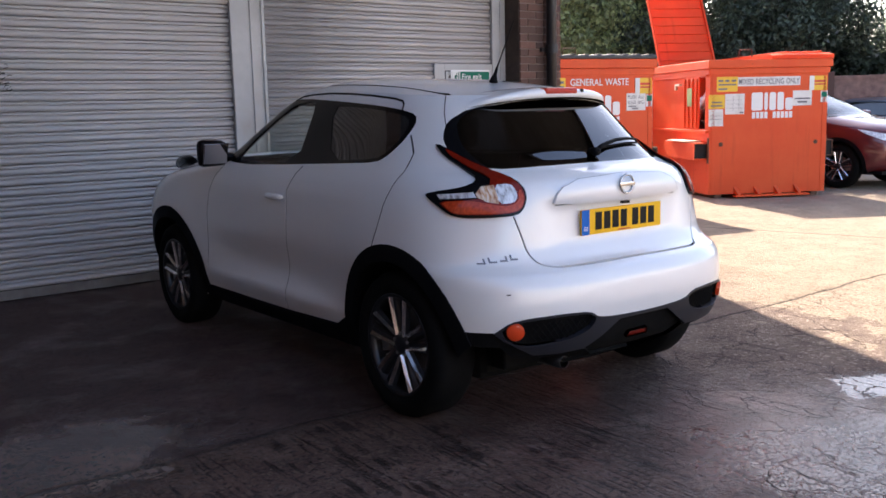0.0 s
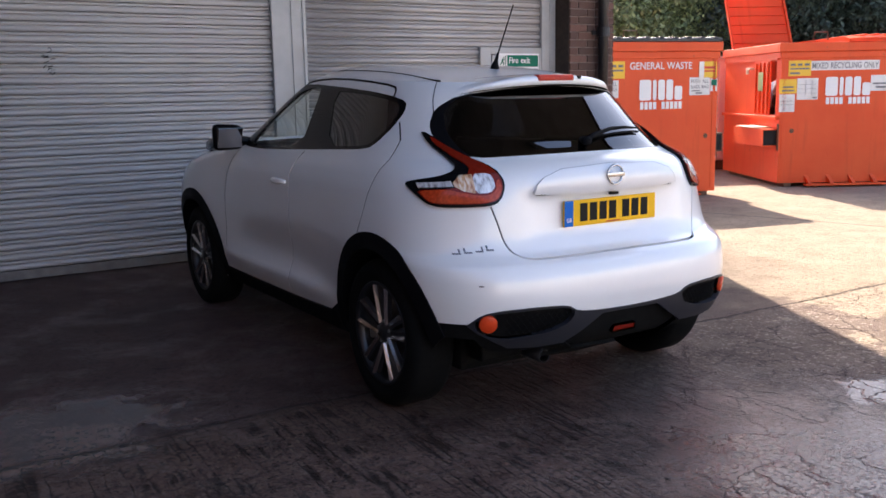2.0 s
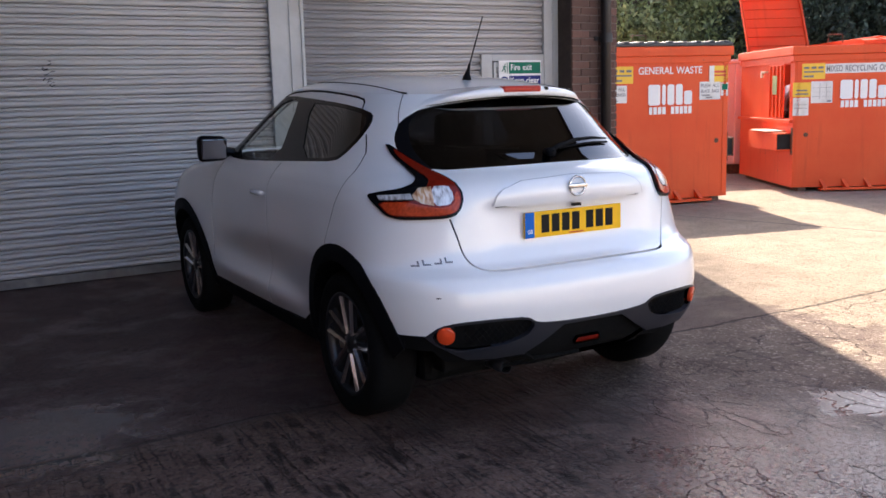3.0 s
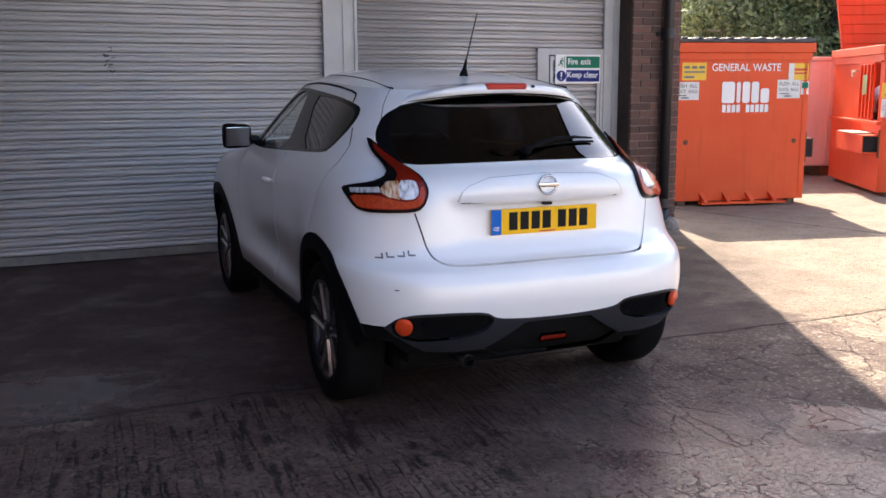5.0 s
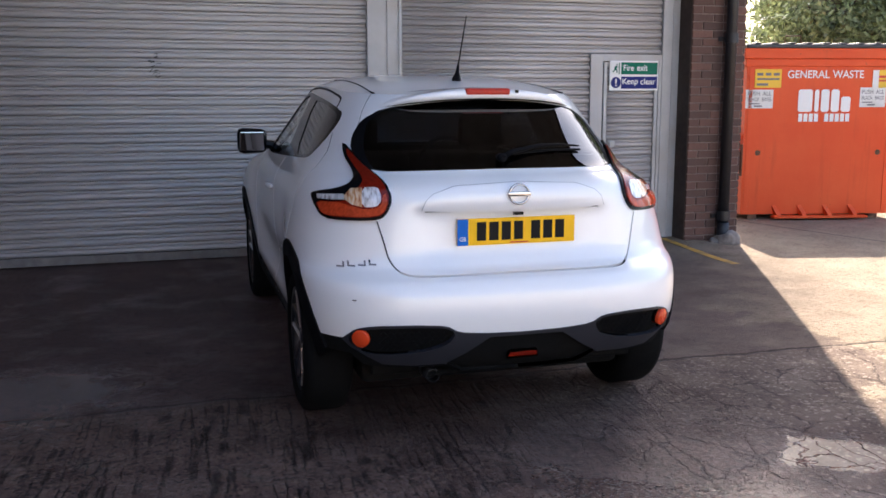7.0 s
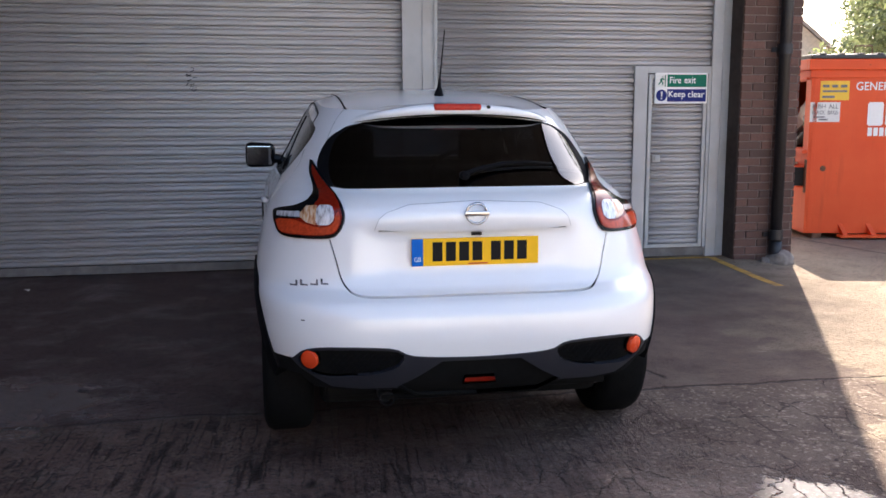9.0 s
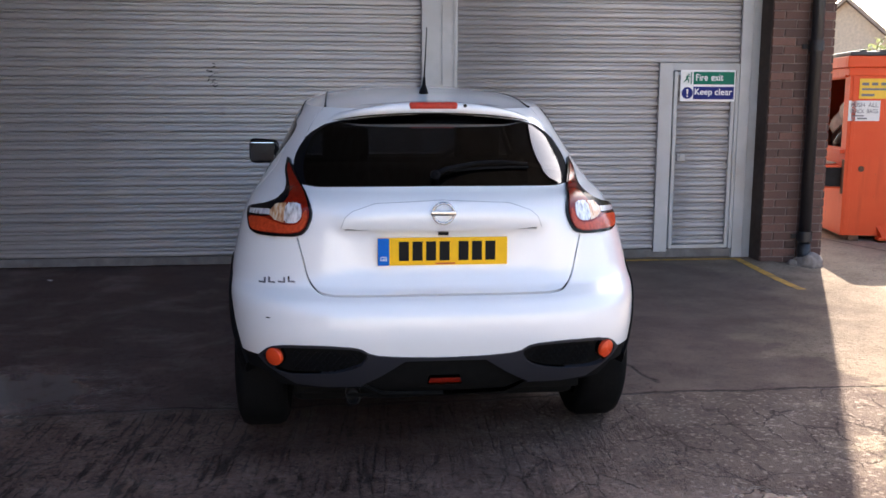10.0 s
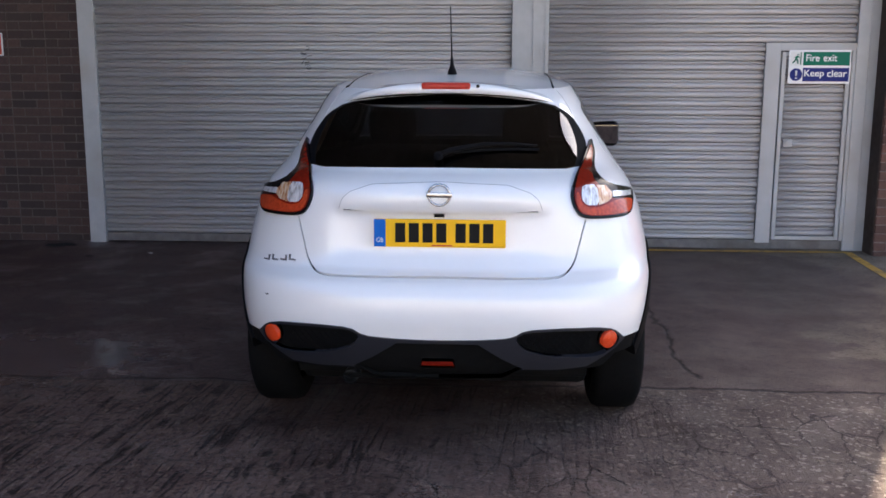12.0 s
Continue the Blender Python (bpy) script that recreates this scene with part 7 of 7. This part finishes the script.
def build_parked_car(where, paint, label, rims):
    """A family crossover; its nose points along local y."""
    root = tagged(empty("parked_car", where), label, "car", group="cars parked behind the containers")
    off = np.array([0.0, 2.2, 0.0])
    sk = Skin(suv, 0.06, 0.055)
    sk.side("window_trim", [(0.75, 1.15), (3.25, 1.075), (3.26, 1.10), (2.75, 1.34), (2.45, 1.43), (1.6, 1.475), (1.0, 1.42), (0.75, 1.28)], soft=1)
    sk.side("side_window", [(0.82, 1.17), (3.08, 1.10), (2.70, 1.32), (2.42, 1.405), (1.6, 1.45), (1.03, 1.40), (0.80, 1.27)], soft=1)
    total = sum(suv.LENS)
    q0 = float(suv.metre(2.10))
    for sg, nm in ((1, "windscreen_r"), (-1, "windscreen_l")):
        sk.region(nm, [(sg * a, b) for a, b in dense([(q0 + 0.05, 1.09), (total, 1.09), (total, 1.39), (q0 + 0.10, 1.39)], 0.05)])
        sk.region("rear_screen", [(sg * a, b) for a, b in dense([(0.0, 1.12), (0.75, 1.12), (0.65, 1.37), (0.0, 1.37)], 0.05)])
        qa = float(suv.metre(2.22))
        sk.region("head_lamp" + nm[-2:], [(sg * a, b) for a, b in dense([(qa, 0.90), (qa + 0.40, 0.80), (qa + 0.42, 0.72), (qa + 0.22, 0.735), (qa + 0.02, 0.84)], 0.03)])
        sk.region("front_grille", [(sg * a, b) for a, b in dense([(total - 0.22, 0.74), (total, 0.74), (total, 0.58), (total - 0.16, 0.58)], 0.04)])
        sk.region("lower_grille", [(sg * a, b) for a, b in dense([(total - 0.45, 0.46), (total, 0.46), (total, 0.30), (total - 0.40, 0.30)], 0.04)])
        sk.region("bonnet_gap", strip([(sg * a, b) for a, b in dense([(qa - 0.45, 1.00), (qa + 0.05, 0.915), (qa + 0.45, 0.83), (total, 0.80)], 0.04, False)], 0.008))
    for cy in suv.axles:
        sk.side("wheel_arch", arch_ring(cy, 0.34, 0.385, 0.44, 0.2401), soft=0)
        sk.side("wheel_well", arc(cy, 0.34, 0.385, *(lambda a: (a, 180 - a))(math.degrees(math.asin((0.2401 - 0.34) / 0.385)))), soft=0)
    sk.side("sill", [(1.25, 0.2401), (3.0, 0.2401), (3.0, 0.33), (1.25, 0.33)], soft=0)
    sk.cut()

    def of(*names):
        ids = [i for n in names for i in sk.names(n)]
        return np.where(np.isin(sk.lab, ids))[0]
    sk.emit("body", np.where(sk.lab == 0)[0], paint, root, off, 0, 0.012)
    sk.emit("body_lining", np.where(sk.lab == 0)[0], M_CABIN, root, off, -0.03, 0, flip=True)
    for sd in ("_r", "_l"):
        sk.emit("window_trim", of("window_trim" + sd), M_GLOSS, root, off, 0.001, 0.01)
        sk.emit("side_window", of("side_window" + sd), M_TINT, root, off, -0.003, 0)
        sk.emit("head_lamp", of("head_lamp" + sd), M_LAMP_CLEAR, root, off, 0.003, 0.02, "clear headlamp")
        tris = of("wheel_arch" + sd)
        ahead = np.abs(sk.P[sk.T[tris]].mean(1)[:, 0]) > 2.6
        for g in (tris[ahead], tris[~ahead]):
            sk.emit("arch_cladding", g, M_BLACK, root, off, 0.012, 0.08)
        sk.emit("sill_cladding", of("sill" + sd), M_BLACK, root, off, 0.010, 0.03)
    sk.emit("panel_gap", of("bonnet_gap"), M_GAP, root, off, -0.010, 0)
    sk.emit("windscreen", of("windscreen_r", "windscreen_l"), M_SCREEN, root, off, -0.002, 0)
    sk.emit("rear_screen", of("rear_screen"), M_TINT, root, off, -0.002, 0)
    sk.emit("front_grille", of("front_grille"), M_GLOSS, root, off, 0.0, 0.01)
    sk.emit("lower_grille", of("lower_grille"), M_BLACK, root, off, -0.01, 0.004)
    us = np.concatenate([np.linspace(-3, -1, 30), np.linspace(-1, 1, 30)[1:], np.linspace(1, 3, 30)[1:]])
    rs = np.linspace(1, 0, 9)
    pts = np.array([suv.roof_point(r, us) for r in rs]) - off
    k = len(us)
    faces = [(j * k + i, j * k + i + 1, (j + 1) * k + i + 1, (j + 1) * k + i) for j in range(len(rs) - 1) for i in range(k - 1)]
    mesh_part("roof", pts.reshape(-1, 3), faces, paint, root, smooth=True)
    part("underbody", boxes((-0.75, 0.75, 0.3 - 2.2, 4.1 - 2.2, 0.22, 0.27)), M_BLACK, root)
    part("dashboard", cushion(-0.72, 0.72, 2.7 - 2.2, 3.1 - 2.2, 0.7, 1.05, -0.1), M_CABIN, root)
    for x in (-0.38, 0.38):
        part("front_seat", cushion(x - 0.24, x + 0.24, 1.9 - 2.2, 2.05 - 2.2, 0.5, 1.28, 0.2), M_CABIN, root)
    for sg in (-1, 1):
        m = part("door_mirror", boxes((0.84, 1.02, 0.66, 0.78, 1.04, 1.16) if sg > 0 else (-1.02, -0.84, 0.66, 0.78, 1.04, 1.16), bevel=0.03), paint, root)
        fog = bmesh.new()
        tube(fog, [(sg * 0.62 + 0.075 * math.cos(a), 4.16 - 2.2, 0.47 + 0.05 * math.sin(a)) for a in np.linspace(0, 2 * math.pi, 21)], 0.010, 6, caps=False)
        part("fog_lamp_ring", fog, M_CHROME, root)
        for cy in suv.axles:
            bm = bmesh.new()
            ring = arc(cy - 2.2, 0.34, 0.40, -14, 194, 20)
            a = [bm.verts.new((sg * 0.55, y, z)) for y, z in ring]
            b = [bm.verts.new((sg * 0.85, y, z)) for y, z in ring]
            for i in range(len(a) - 1):
                bm.faces.new((a[i], a[i + 1], b[i + 1], b[i]))
            bm.faces.new(a)
            part("wheel_well", bm, M_BLACK, root)
            wheel("wheel", root, (sg * 0.775, cy - 2.2, 0.34), 0.34, 0.236, 0.215, sg, 5, rims)
    return root


build_parked_car(pose(14.5, 8.70, 0, 0, 0, 180), M_RED, "dark red metallic crossover car parked behind the containers", (M_ALLOY, M_ALLOY_DARK))
build_parked_car(pose(20.9, 9.9, 0, 0, 0, 180) @ Matrix.Diagonal((1, 1, 0.87, 1)), M_NAVY, "dark blue family car parked by the boundary wall", (M_ALLOY, M_ALLOY_DARK))
